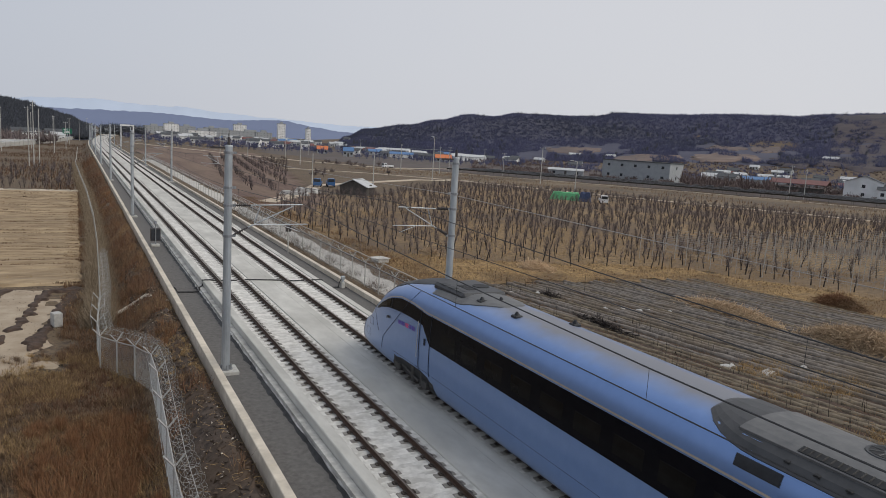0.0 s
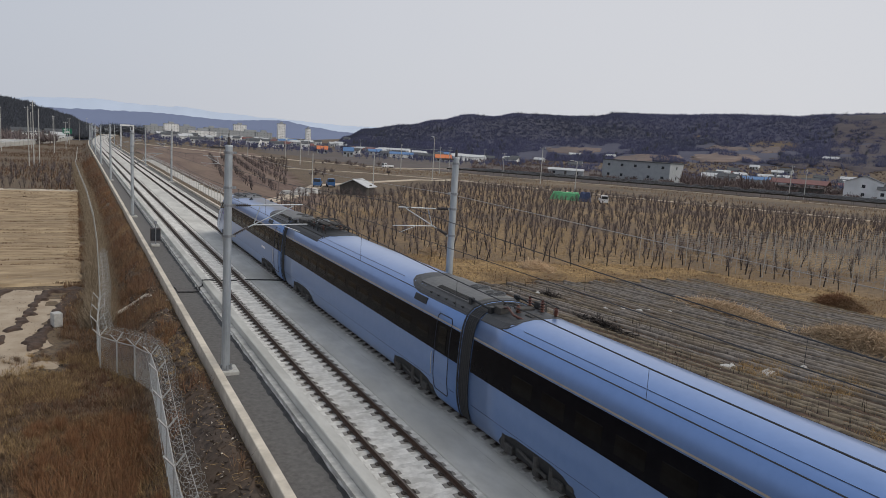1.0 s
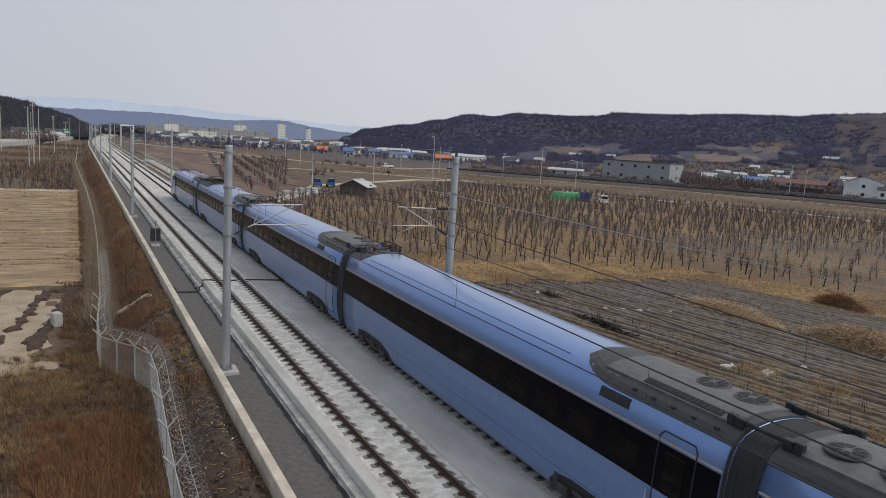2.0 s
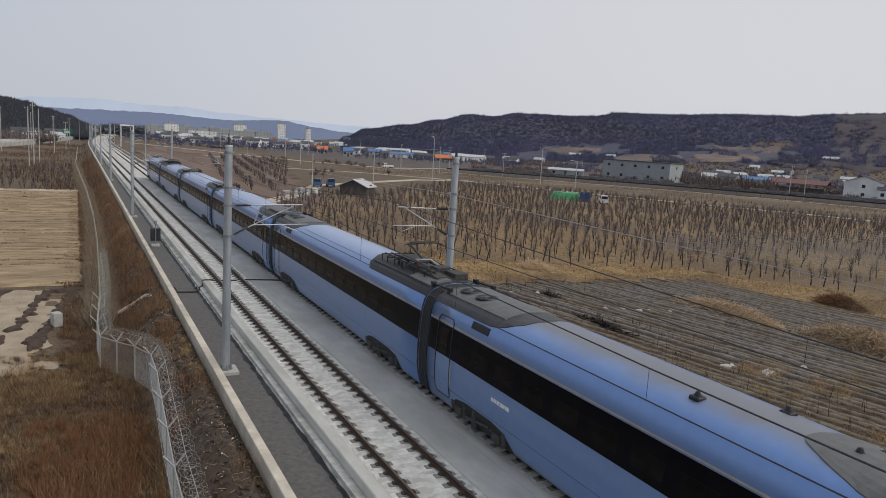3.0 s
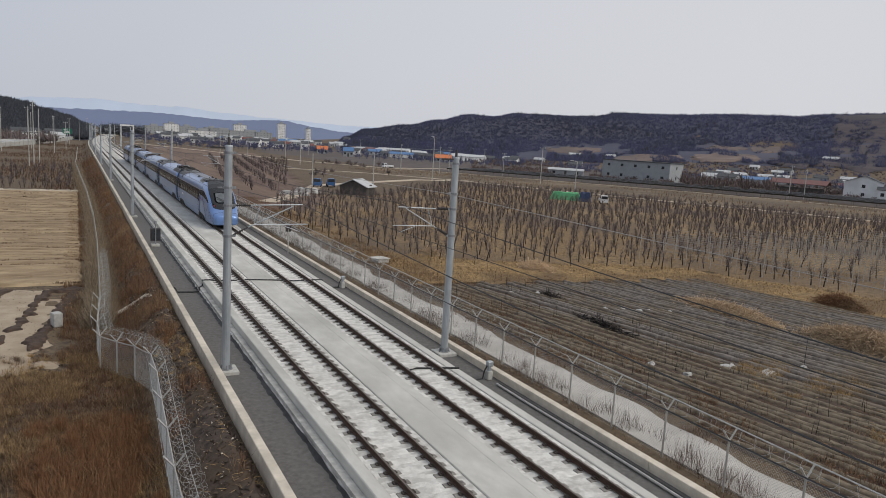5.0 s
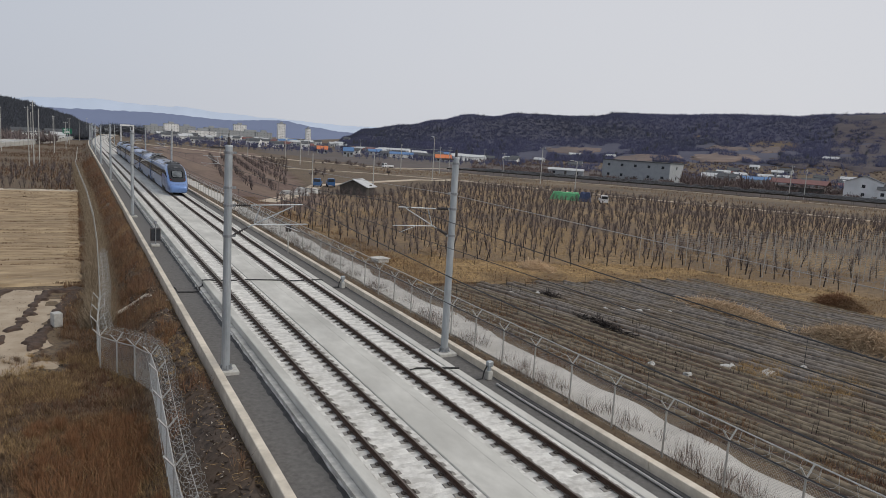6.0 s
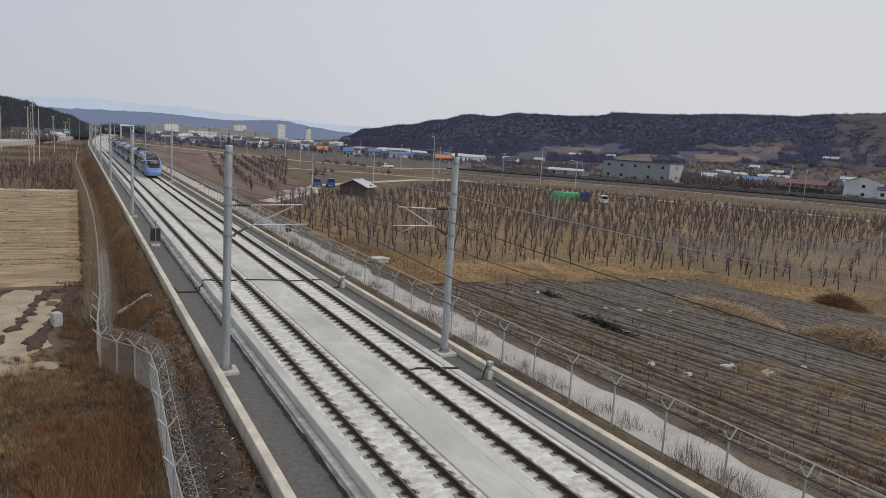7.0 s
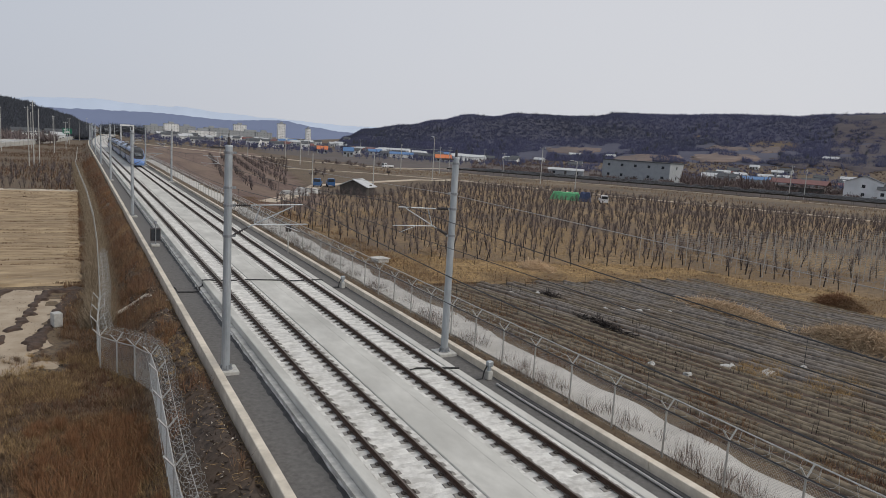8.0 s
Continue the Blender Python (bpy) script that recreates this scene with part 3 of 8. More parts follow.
def build_mast(side):
    """A catenary mast with its plinth, cantilever and insulators; side +1 reaches to +x."""
    s = side
    m = empty("catenary_mast")
    bm = bmesh.new()
    box(bm, -0.5, 0.5, -0.5, 0.5, -1.0, -0.60, 0.03)
    part("plinth", bm, M["plinth"], m, "square pale concrete plinth")
    bm = bmesh.new()
    tube(bm, (0, 0, -0.60), (0, 0, -0.57), 0.30, 0.30, 16)
    for k in range(8):
        a = k * math.pi / 4
        tube(bm, (0.24 * math.cos(a), 0.24 * math.sin(a), -0.57), (0.24 * math.cos(a), 0.24 * math.sin(a), -0.50), 0.022, n=6)
        box(bm, 0.15 * math.cos(a) - 0.012, 0.15 * math.cos(a) + 0.10 * math.cos(a) + 0.012, 0.15 * math.sin(a) - 0.012, 0.15 * math.sin(a) + 0.1 * math.sin(a) + 0.012, -0.57, -0.40)
    part("base_flange", bm, M["steel"], m, "bolted steel base flange")
    bm = bmesh.new()
    tube(bm, (0, 0, -0.57), (0, 0, 9.0), 0.185, 0.16, 16)
    tube(bm, (0, 0, 9.0), (0, 0, 9.06), 0.175, 0.15, 16)
    part("pole", bm, M["galv"], m, smooth=False)
    for z in (6.55, 5.25, 8.75, 7.3):
        bm = bmesh.new()
        tube(bm, (0, 0, z - 0.05), (0, 0, z + 0.05), 0.205, 0.205, 12)
        box(bm, s * 0.16 if s > 0 else -0.32, 0.32 if s > 0 else -0.16, -0.05, 0.05, z - 0.05, z + 0.05)
        part("clamp", bm, M["steel"], m)
    # cantilever
    reach = 3.2 if s > 0 else 2.9
    bm = bmesh.new()
    tube(bm, (s * 0.95, 0, 6.56), (s * reach, 0, 6.62), 0.027)
    part("top_tube", bm, M["galv"], m)
    bm = bmesh.new()
    tube(bm, (s * 0.85, 0, 5.62), (s * (reach - 0.4), 0, 6.55), 0.027)
    tube(bm, (s * 1.35, 0, 6.52), (s * 1.1, 0, 5.78), 0.022)
    part("bracket_tube", bm, M["galv"], m)
    bm = bmesh.new()
    tube(bm, (s * 1.05, 0, 5.72), (s * (reach + 0.25), 0, 5.75), 0.024)
    tube(bm, (s * (reach - 0.9), 0, 5.70), (s * (reach - 0.1), 0.0, 5.42), 0.016)
    part("steady_arm", bm, M["galv"], m)
    for a, b in (((s * 0.2, 0, 6.55), (s * 0.95, 0, 6.56)), ((s * 0.2, 0, 5.27), (s * 0.85, 0, 5.62))):
        bm = bmesh.new()
        a, b = Vector(a), Vector(b)
        tube(bm, a, b, 0.03)
        for k in range(7):
            p = a + (b - a) * (0.15 + 0.11 * k)
            tube(bm, p, p + (b - a).normalized() * 0.03, 0.085, 0.05, 10)
        part("insulator", bm, M["insul"], m, "dark ribbed insulator")
    bm = bmesh.new()
    d = -s if s > 0 else s
    box(bm, min(0.1 * d, 0.75 * d), max(0.1 * d, 0.75 * d), -0.04, 0.04, 8.90, 8.98)
    tube(bm, (0.0, 0, 9.05), (0.0, 0, 9.40), 0.07, 0.05, 8)
    part("feeder_bracket", bm, M["insul"], m)
    return m


west = build_mast(1)
west.matrix_world = pose(5.62, MASTS[1], 0)
east = build_mast(-1)
east.matrix_world = pose(16.18, MASTS[1] - 0.4, 0)
for m in (west, east):
    tagged(m, "galvanised round catenary mast with cantilever on a concrete plinth", "catenary mast", "catenary masts along the line")
for y in MASTS:
    if y != MASTS[1]:
        copy_thing(west, pose(5.62 + bend(y), y, 0))
        copy_thing(east, pose(16.18 + bend(y), y - 0.4, 0))


def build_wires():
    for x, zc in ((XL - 0.02, 5.36), (XR, 5.52)):
        for a, b in zip(MASTS, MASTS[1:]):
            g = tagged(empty("catenary"), "dark contact and messenger wires hung over the track", "overhead wire", "overhead wires")
            n = 8
            xa, xb = x + bend(a), x + bend(b)
            mess = []
            for i in range(n + 1):
                t = i / n
                mess.append((xa + (xb - xa) * t, a + (b - a) * t, 6.62 - 0.72 * (1 - (2 * t - 1) ** 2) + (0.2 if x > 10 else 0)))
            far = 1 + max(0, a - 60) / 110
            for p0, p1 in zip(mess, mess[1:]):
                bm = bmesh.new()
                tube(bm, p0, p1, 0.016 * far, 0.016 * far, 4)
                part("messenger_wire", bm, M["wire"], g)
            bm = bmesh.new()
            polytube(bm, [(xa, a, zc), (xb, b, zc)], 0.014 * far, 4)
            part("contact_wire", bm, M["wire"], g)
            if a < 120:
                for i in range(1, 2 * n):
                    t = i / (2 * n) if i % 2 == 0 else None
                    if t is None:
                        continue
                    p = Vector(mess[i // 2])
                    bm = bmesh.new()
                    tube(bm, p, (p.x, p.y, zc), 0.006, n=4)
                    part("dropper", bm, M["wire"], g)
    for a, b in zip(MASTS, MASTS[1:]):
        for x, z, r, mt in ((15.78, 7.30, 0.014, "wire_pale"), (4.95, 8.95, 0.010, "wire"), (5.62, 9.38, 0.010, "wire_pale"), (16.18, 9.36, 0.010, "wire_pale")):
            far = 1 + max(0, a - 60) / 110
            pts = [(x + bend(a + (b - a) * t), a + (b - a) * t, z - 0.30 * (1 - (2 * t - 1) ** 2)) for t in (0, 0.25, 0.5, 0.75, 1)]
            if x in (4.95, 5.62, 16.18) and a < 0:
                continue
            wire_object("feeder_wire", pts, r * far, M[mt], "thin feeder wire strung between mast tops", "feeder wires")


build_wires()

# ---------------------------------------------------------------- vegetation helpers
rng = np.random.default_rng(7)


def inside(poly, x, y):
    hit = False
    for (x0, y0), (x1, y1) in zip(poly, poly[1:] + poly[:1]):
        if (y0 > y) != (y1 > y) and x < x0 + (y - y0) / (y1 - y0) * (x1 - x0):
            hit = not hit
    return hit


def blades(name, pts, h0, h1, width, lean, material, label, category="grass", per=1, curl=True):
    """Loose thin blades standing at pts (x, y, z)."""
    pts = np.repeat(np.asarray(pts, dtype=float), per, axis=0)
    n = len(pts)
    if per > 1:
        pts[:, :2] += rng.normal(0, 0.10, (n, 2))
    h = rng.uniform(h0, h1, n)
    a = rng.uniform(0, 2 * math.pi, n)
    w = width * rng.uniform(0.6, 1.4, n)
    d = np.stack([np.cos(a), np.sin(a), np.zeros(n)], 1)
    b = rng.uniform(0, 2 * math.pi, n)
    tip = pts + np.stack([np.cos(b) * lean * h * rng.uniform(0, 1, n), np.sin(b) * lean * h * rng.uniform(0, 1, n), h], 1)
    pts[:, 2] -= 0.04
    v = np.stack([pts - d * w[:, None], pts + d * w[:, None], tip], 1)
    return tagged(tris(name, v, 3, material), label, category, kind="stuff")


def scatter(n, x0, x1, y0, y1, keep=None, power=1.0):
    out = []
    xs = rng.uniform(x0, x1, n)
    ys = y0 + (y1 - y0) * rng.uniform(0, 1, n) ** power
    for x, y in zip(xs, ys):
        if keep is None or keep(x, y):
            out.append((x + bend(y), y, ground_z(x + bend(y), y)))
    return out


def limb(out, a, b, r0, r1, n=4):
    d = (b - a).normalized()
    s1 = d.orthogonal().normalized()
    s2 = d.cross(s1)
    for k in range(n):
        t0, t1 = 2 * math.pi * k / n, 2 * math.pi * (k + 1) / n
        u, v = s1 * math.cos(t0) + s2 * math.sin(t0), s1 * math.cos(t1) + s2 * math.sin(t1)
        out += [a + u * r0, a + v * r0, b + v * r1, b + u * r1]


def patchy(x, y, s, o, t):
    return nz(x, y, s, o) + 0.5 * nz(x, y, s * 2.7, o + 3) > t


# ---------------------------------------------------------------- west side
def build_west():
    # furrowed field, bare pale plot and dark heaped earth
    ys = np.arange(58, 138, 0.3)
    xs = list(np.arange(-60, -30, 6)) + list(np.arange(-30, 0.4, 1.2)) + [0.45]
    vs, fs = [], []
    for y in ys:
        for x in xs:
            yy = y + 0.10 * x + 0.5 * nz(x, y, 0.15, 1)
            vs.append((x, y, -2.60 + 0.16 + 0.10 * nz(x, y, 0.35, 5) + 0.17 * (abs(math.sin(yy * math.pi / 1.9)) - 0.5) + 0.06 * nz(x, y, 0.8, 8) - (0.4 if (y < 58.4 or y > 137.4 or x > 0.4) else 0)))
    w = len(xs)
    for j in range(len(ys) - 1):
        for i in range(w - 1):
            fs.append((j * w + i, j * w + i + 1, (j + 1) * w + i + 1, (j + 1) * w + i))
    tagged(raw("ploughed_field", vs, fs, M["field"], smooth=True), "pale ochre ploughed field with shallow furrows", "field", kind="structure")

    def plot(name, x0, x1, y0, y1, lift, material, label, step=0.7, ragged=0.0, o=0, shape=None):
        vs, fs, idx = [], [], {}
        nx, ny = int((x1 - x0) / step) + 1, int((y1 - y0) / step) + 1
        for j in range(ny + 1):
            for i in range(nx + 1):
                x, y = x0 + (x1 - x0) * i / nx, y0 + (y1 - y0) * j / ny
                e = min(i, nx - i, j, ny - j)
                if shape is not None:
                    m = shape(x, y)
                else:
                    m = min(1, e / 2) - ragged * (nz(x, y, 0.5, o) + 0.4) * (1 if e < 4 else 0)
                idx[i, j] = len(vs)
                vs.append((x, y, ground_z(x, y) - 0.25 + (0.25 + lift) * smooth01(m) + 0.03 * nz(x, y, 1.7, o)))
        for j in range(ny):
            for i in range(nx):
                fs.append((idx[i, j], idx[i + 1, j], idx[i + 1, j + 1], idx[i, j + 1]))
        return tagged(raw(name, vs, fs, material, smooth=True), label, "ground", kind="structure")
    plot("bare_plot", -14, 0.3, 36.5, 58.6, 0.06, M["pale_soil"], "bare pale trodden soil plot", 0.7, 0.8, 3)

    def strip(line, width, o):
        def f(x, y):
            best = 9
            for (ax, ay), (bx, by) in zip(line, line[1:]):
                dx, dy = bx - ax, by - ay
                t = max(0, min(1, ((x - ax) * dx + (y - ay) * dy) / (dx * dx + dy * dy)))
                best = min(best, math.hypot((x - ax - t * dx), (y - ay - t * dy) * 0.45))
            return (width + 0.42 * nz(x, y, 0.9, o) + 0.22 * nz(x, y, 2.6, o + 4) - best) / 0.25
        return f
    dark = [[(-5.5, 40.5), (-4.2, 43), (-3.1, 47.5), (-2.4, 54), (-1.7, 56.5), (0.1, 56.5)], [(-2.4, 42), (-1.5, 47), (-0.9, 51.5), (-0.2, 55)], [(-6.0, 52), (-5.2, 54.5), (-4.6, 57)]]
    for k, line in enumerate(dark):
        x0, x1 = min(p[0] for p in line) - 1.2, max(p[0] for p in line) + 1.2
        y0, y1 = min(p[1] for p in line) - 2, max(p[1] for p in line) + 2
        plot("earth_bank", x0, x1, y0, y1, 0.16, M["dark_soil"], "low bank of freshly turned dark brown earth", 0.16, shape=strip(line, 0.46, k))
    pts = []
    for yy in np.arange(58.8, 137, 1.1):
        for k in range(230):
            x = rng.uniform(-26, 0.2)
            pts.append((x, yy - 0.10 * x - 0.5 * nz(x, yy, 0.15, 1) + rng.normal(0, 0.13), -2.47))
    pts = [p for p in pts if 58.6 < p[1] < 137.2]
    blades("stubble", pts[::2], 0.04, 0.16, 0.03, 1.2, M["straw"], "dry brown stubble along the furrows", "stubble")
    edge = scatter(16000, -1.0, 1.5, 40, 138, lambda x, y: x < fence_x(y) - 0.1 and patchy(x, y, 0.4, 37, -0.25), 1.2)
    blades("edge_weeds", edge, 0.06, 0.34, 0.02, 1.2, M["brown_weed"], "brown weeds along the edge of the ploughed field", per=2)
    blades("edge_grass", edge[::2], 0.08, 0.40, 0.018, 1.0, M["dry_grass"], "dry tan grass along the edge of the ploughed field", per=2)
    wall = []
    for k in range(46):
        x = -28 + 0.62 * k
        c = np.array([x, 137.8 + 0.03 * x, -2.45])
        o = rng.uniform(0.8, 1.2, 3) * (0.33, 0.3, 0.26)
        v = [c + np.array(q) * o for q in ((-1, -1, -1), (1, -1, -1), (1, 1, -1), (-1, 1, -1), (-0.9, -0.8, 1), (0.9, -0.8, 1), (0.9, 0.8, 1), (-0.9, 0.8, 1))]
        for f in ((4, 5, 6, 7), (0, 1, 5, 4), (1, 2, 6, 5), (2, 3, 7, 6), (3, 0, 4, 7)):
            wall += [v[i] for i in f]
    tagged(tris("field_wall", wall, 4, M["kerb"]), "low row of pale stones closing the ploughed field", "stone row", kind="stuff")
    # lines of short dark blades across the field, parallel to the furrows
    rows = []
    for k in range(34):
        yk = 58.9 + 2.4 * k
        for x in rng.uniform(-28, 0.3, 620):
            y = yk - 0.10 * x - 0.5 * nz(x, yk, 0.15, 1) + rng.normal(0, 0.07)
            if 58.6 < y < 137 and patchy(x, y, 0.12, 101, -0.35):
                rows.append((x, y, -2.46))
    blades("furrow_litter", rows, 0.05, 0.20, 0.05, 1.6, M["brown_weed"], "short dark brown blades in lines across the ploughed field", "litter")
    bank = plot("bank", 2.75, 4.95, 10, 46, 0.05, M["bank"], "dark littered earth bank below the kerb", 0.22, shape=lambda x, y: 1.5 * min(1, (x - 2.75) / 0.25) + 0.8 * nz(x, y, 0.8, 3) - smooth01((y - 36) / 9))
    sticks = []
    for x, y, z in scatter(650, 2.8, 4.95, 10, 46):
        a, l = rng.uniform(0, 6.28), rng.uniform(0.08, 0.4)
        limb(sticks, Vector((x, y, z + 0.07)), Vector((x + math.cos(a) * l, y + math.sin(a) * l, z + rng.uniform(0.07, 0.2))), 0.009, 0.004, 3)
    tagged(tris("bank_litter", np.array([tuple(v) for v in sticks]), 4, M["straw"]), "dead stalks and litter strewn on the bank", "litter", kind="stuff")
    # dry weeds
    near = scatter(60000, -12, 2.6, 12, 41, lambda x, y: patchy(x, y, 0.45, 2, -0.16) and (y < 36.5 + 3 * nz(x, y, 0.5, 19) or x > -0.5))
    rust = [p for p in near if 0.45 * nz(p[0], p[1], 0.5, 11) + rng.normal(0, 0.15) + 1.1 - math.hypot((p[0] - 0.5) / 1.9, (p[1] - 26.0) / 3.4) > 0.05]
    gone = set(rust)
    tan = [p for p in near if p not in gone]
    blades("rust_weeds", rust, 0.12, 0.62, 0.013, 1.1, M["rust_weed"], "rust-brown withered weeds on waste ground", per=3)
    blades("pale_weeds", rust[::4], 0.12, 0.6, 0.011, 1.1, M["straw"], "pale straw among the rusty weeds", per=2)
    low = scatter(60000, -12, 2.6, 12, 41, lambda x, y: y < 36.5 + 3 * nz(x, y, 0.5, 19) or x > -0.5)
    blades("dark_weeds", low, 0.04, 0.30, 0.016, 1.2, M["brown_weed"], "dark rotted stems among the weeds", per=2)
    blades("dry_grass", tan, 0.06, 0.36, 0.014, 1.2, M["dry_grass"], "matted dry brown grass on waste ground", per=2)
    pale = scatter(30000, -6, 2.6, 20, 40, lambda x, y: patchy(x, y, 0.5, 61, 0.14))
    blades("bleached_grass", pale, 0.06, 0.34, 0.013, 1.3, M["straw"], "bleached tan grass in patches on waste ground", per=2)
    slope = scatter(30000, 1.5, 4.6, 14, 240, lambda x, y: patchy(x, y, 0.4, 5, -0.2 if y > 38 else 0.25), 1.5)
    blades("slope_weeds", slope, 0.12, 0.75, 0.016, 0.8, M["brown_weed"], "reddish dry weeds on the railway bank", per=2)
    slope = scatter(15000, 2.6, 4.9, 38, 120, lambda x, y: patchy(x, y, 0.3, 21, 0.0), 1.3)
    blades("bank_grass", slope, 0.10, 0.45, 0.012, 0.9, M["dry_grass"], "dry tan grass on the railway bank", per=2)
    # tussocks and low bushes that break up the waste ground
    def tussocks(name, n, box4, spread_, h0, h1, count, width, material, label, keep=None):
        pts, tips, wid = [], [], []
        for x, y, z in scatter(n, *box4, keep):
            k = int(count * rng.uniform(0.5, 1.4))
            a, e = rng.uniform(0, 2 * math.pi, k), rng.uniform(0, 1, k) ** 0.7
            h = rng.uniform(h0, h1, k) * rng.uniform(0.6, 1.2)
            base = np.stack([x + 0.12 * spread_ * np.cos(a), y + 0.12 * spread_ * np.sin(a), np.full(k, z - 0.03)], 1)
            tip = np.stack([x + spread_ * e * np.cos(a), y + spread_ * e * np.sin(a), z + h * (1.05 - 0.6 * e)], 1)
            pts.append(base)
            tips.append(tip)
        base, tip = np.concatenate(pts), np.concatenate(tips)
        a = rng.uniform(0, 2 * math.pi, len(base))
        side = np.stack([np.cos(a), np.sin(a), np.zeros(len(base))], 1) * (width * rng.uniform(0.6, 1.4, len(base)))[:, None]
        tagged(tris(name, np.stack([base - side, base + side, tip], 1), 3, material), label, "weeds", kind="stuff")
    waste = (-9, 2.4, 13, 41)
    tussocks("weed_tussocks", 420, waste, 0.42, 0.15, 0.5, 60, 0.011, M["brown_weed"], "dark brown tussocks of dead weeds on waste ground")
    tussocks("straw_tussocks", 260, waste, 0.36, 0.12, 0.4, 60, 0.010, M["straw"], "straw-coloured grass tussocks on waste ground", lambda x, y: patchy(x, y, 0.35, 91, 0.0))
    tussocks("dark_tussocks", 380, waste, 0.38, 0.05, 0.22, 60, 0.012, M["bark"], "blackened matted stems on waste ground", lambda x, y: patchy(x, y, 0.4, 95, 0.05))
    tussocks("rust_bushes", 150, (-1.8, 2.3, 21, 31), 0.55, 0.35, 0.85, 130, 0.009, M["rust_weed"], "rust-red bushy dead weeds by the fence")
    tussocks("bank_tussocks", 520, (1.9, 4.4, 36, 130), 0.45, 0.2, 0.8, 50, 0.014, M["rust_weed"], "rust-red tufts of dead weeds on the railway bank", lambda x, y: x > fence_x(y) + 0.3 and patchy(x, y, 0.3, 97, -0.1))
    tussocks("kerbside_straw", 130, (3.0, 4.8, 30, 38), 0.32, 0.08, 0.28, 50, 0.010, M["straw"], "bleached straw tufts on the bank below the kerb")
    # vines along the far fence
    pts = []
    for t in rng.uniform(0, 1, 64000):
        y = 45 + 180 * t ** 1.4
        x = fence_x(y) + rng.normal(0, 0.34)
        pts.append((x, y, ground_z(x, y)))
    blades("fence_vines", pts, 0.12, 1.45, 0.022, 0.9, M["vine"], "pale withered vines climbing the fence", "vines")
    far = scatter(26000, -40, 4.0, 138, 420, lambda x, y: patchy(x, y, 0.06, 31, -0.1), 1.3)
    blades("far_scrub", far, 0.3, 1.1, 0.05, 0.6, M["brown_weed"], "brown scrub beside the line", "scrub")
    clod = []
    for x, y, z in scatter(5200, 2.9, 4.95, 10, 70, None, 1.3):
        s = rng.uniform(0.025, 0.085)
        o = np.array([x, y, z + 0.02]) + rng.normal(0, 1, (4, 3)) * s
        for f in ((0, 1, 2), (0, 2, 3), (0, 3, 1), (1, 2, 3)):
            clod += [o[i] for i in f]
    tagged(tris("bank_clods", clod, 3, M["bank"]), "dark crumbled clods of earth on the bank", "clods", kind="stuff")
    pts = scatter(700, 2.9, 4.9, 12, 60)
    vs = []
    for x, y, z in pts:
        s = rng.uniform(0.015, 0.05)
        c = np.array([x, y, z + 0.01])
        o = rng.normal(0, 1, (4, 3)) * s
        o[:, 2] = np.abs(o[:, 2])
        for f in ((0, 1, 2), (0, 2, 3), (0, 3, 1), (1, 2, 3)):
            vs += [c + o[i] for i in f]
    tagged(tris("stones", vs, 3, M["kerb"]), "loose pale stones on the bank", "stones", kind="stuff")


FENCE_W = ((2.4, 8.0), (2.5, 21.2), (2.6, 24.0), (2.7, 26.8), (2.8, 29.6), (2.8, 32.2), (2.3, 34.7), (1.6, 36.2), (0.9, 37.3), (0.85, 40.3), (1.2, 48), (1.6, 72), (1.7, 92), (1.4, 126), (0.7, 162), (-0.2, 212), (0.6, 350))


def fence_x(y):
    return float(np.interp(y, [p[1] for p in FENCE_W], [p[0] for p in FENCE_W]))


def chain_link(bm_pts, base, height, pitch, r):
    """Crossed wires between two points of a fence, as three-sided rods."""
    (ax, ay), (bx, by) = bm_pts
    length = math.hypot(bx - ax, by - ay)
    out = []
    k = int((length + height) / pitch)
    for sgn in (1, -1):
        for i in range(k + 1):
            u0 = -height + i * pitch
            p, q = (u0, 0.0), (u0 + height, height)
            if p[0] < 0:
                p = (0.0, -p[0])
            if q[0] > length:
                q = (length, height - (q[0] - length))
            if p[1] >= height or q[1] <= 0:
                continue
            e = []
            for u, z in (p, q):
                u = u if sgn > 0 else length - u
                t = u / length
                e.append(Vector((ax + (bx - ax) * t, ay + (by - ay) * t, base(t) + z)))
            d = (e[1] - e[0]).normalized()
            s1 = d.orthogonal().normalized() * r
            s2 = d.cross(s1).normalized() * r
            ring = [s1, -0.5 * s1 + 0.87 * s2, -0.5 * s1 - 0.87 * s2]
            for j in range(3):
                a, b = ring[j], ring[(j + 1) % 3]
                out += [e[0] + a, e[0] + b, e[1] + b, e[1] + a]
    return out


def coil(line, radius, pitch, r, n=10):
    """A wire coil that winds along a line of points."""
    pts = []
    for a, b in zip(line, line[1:]):
        a, b = Vector(a), Vector(b)
        d = b - a
        turns = max(1, int(d.length / pitch))
        side = Vector((-d.y, d.x, 0)).normalized()
        for k in range(turns * n):
            t = k / (turns * n)
            an = 2 * math.pi * k / n
            rr = radius * (1 + 0.12 * math.sin(k * 0.7))
            pts.append(a + d * t + side * rr * math.cos(an) + Vector((0, 0, rr * math.sin(an))) + d.normalized() * 0.05 * math.sin(k * 1.3))
    return pts


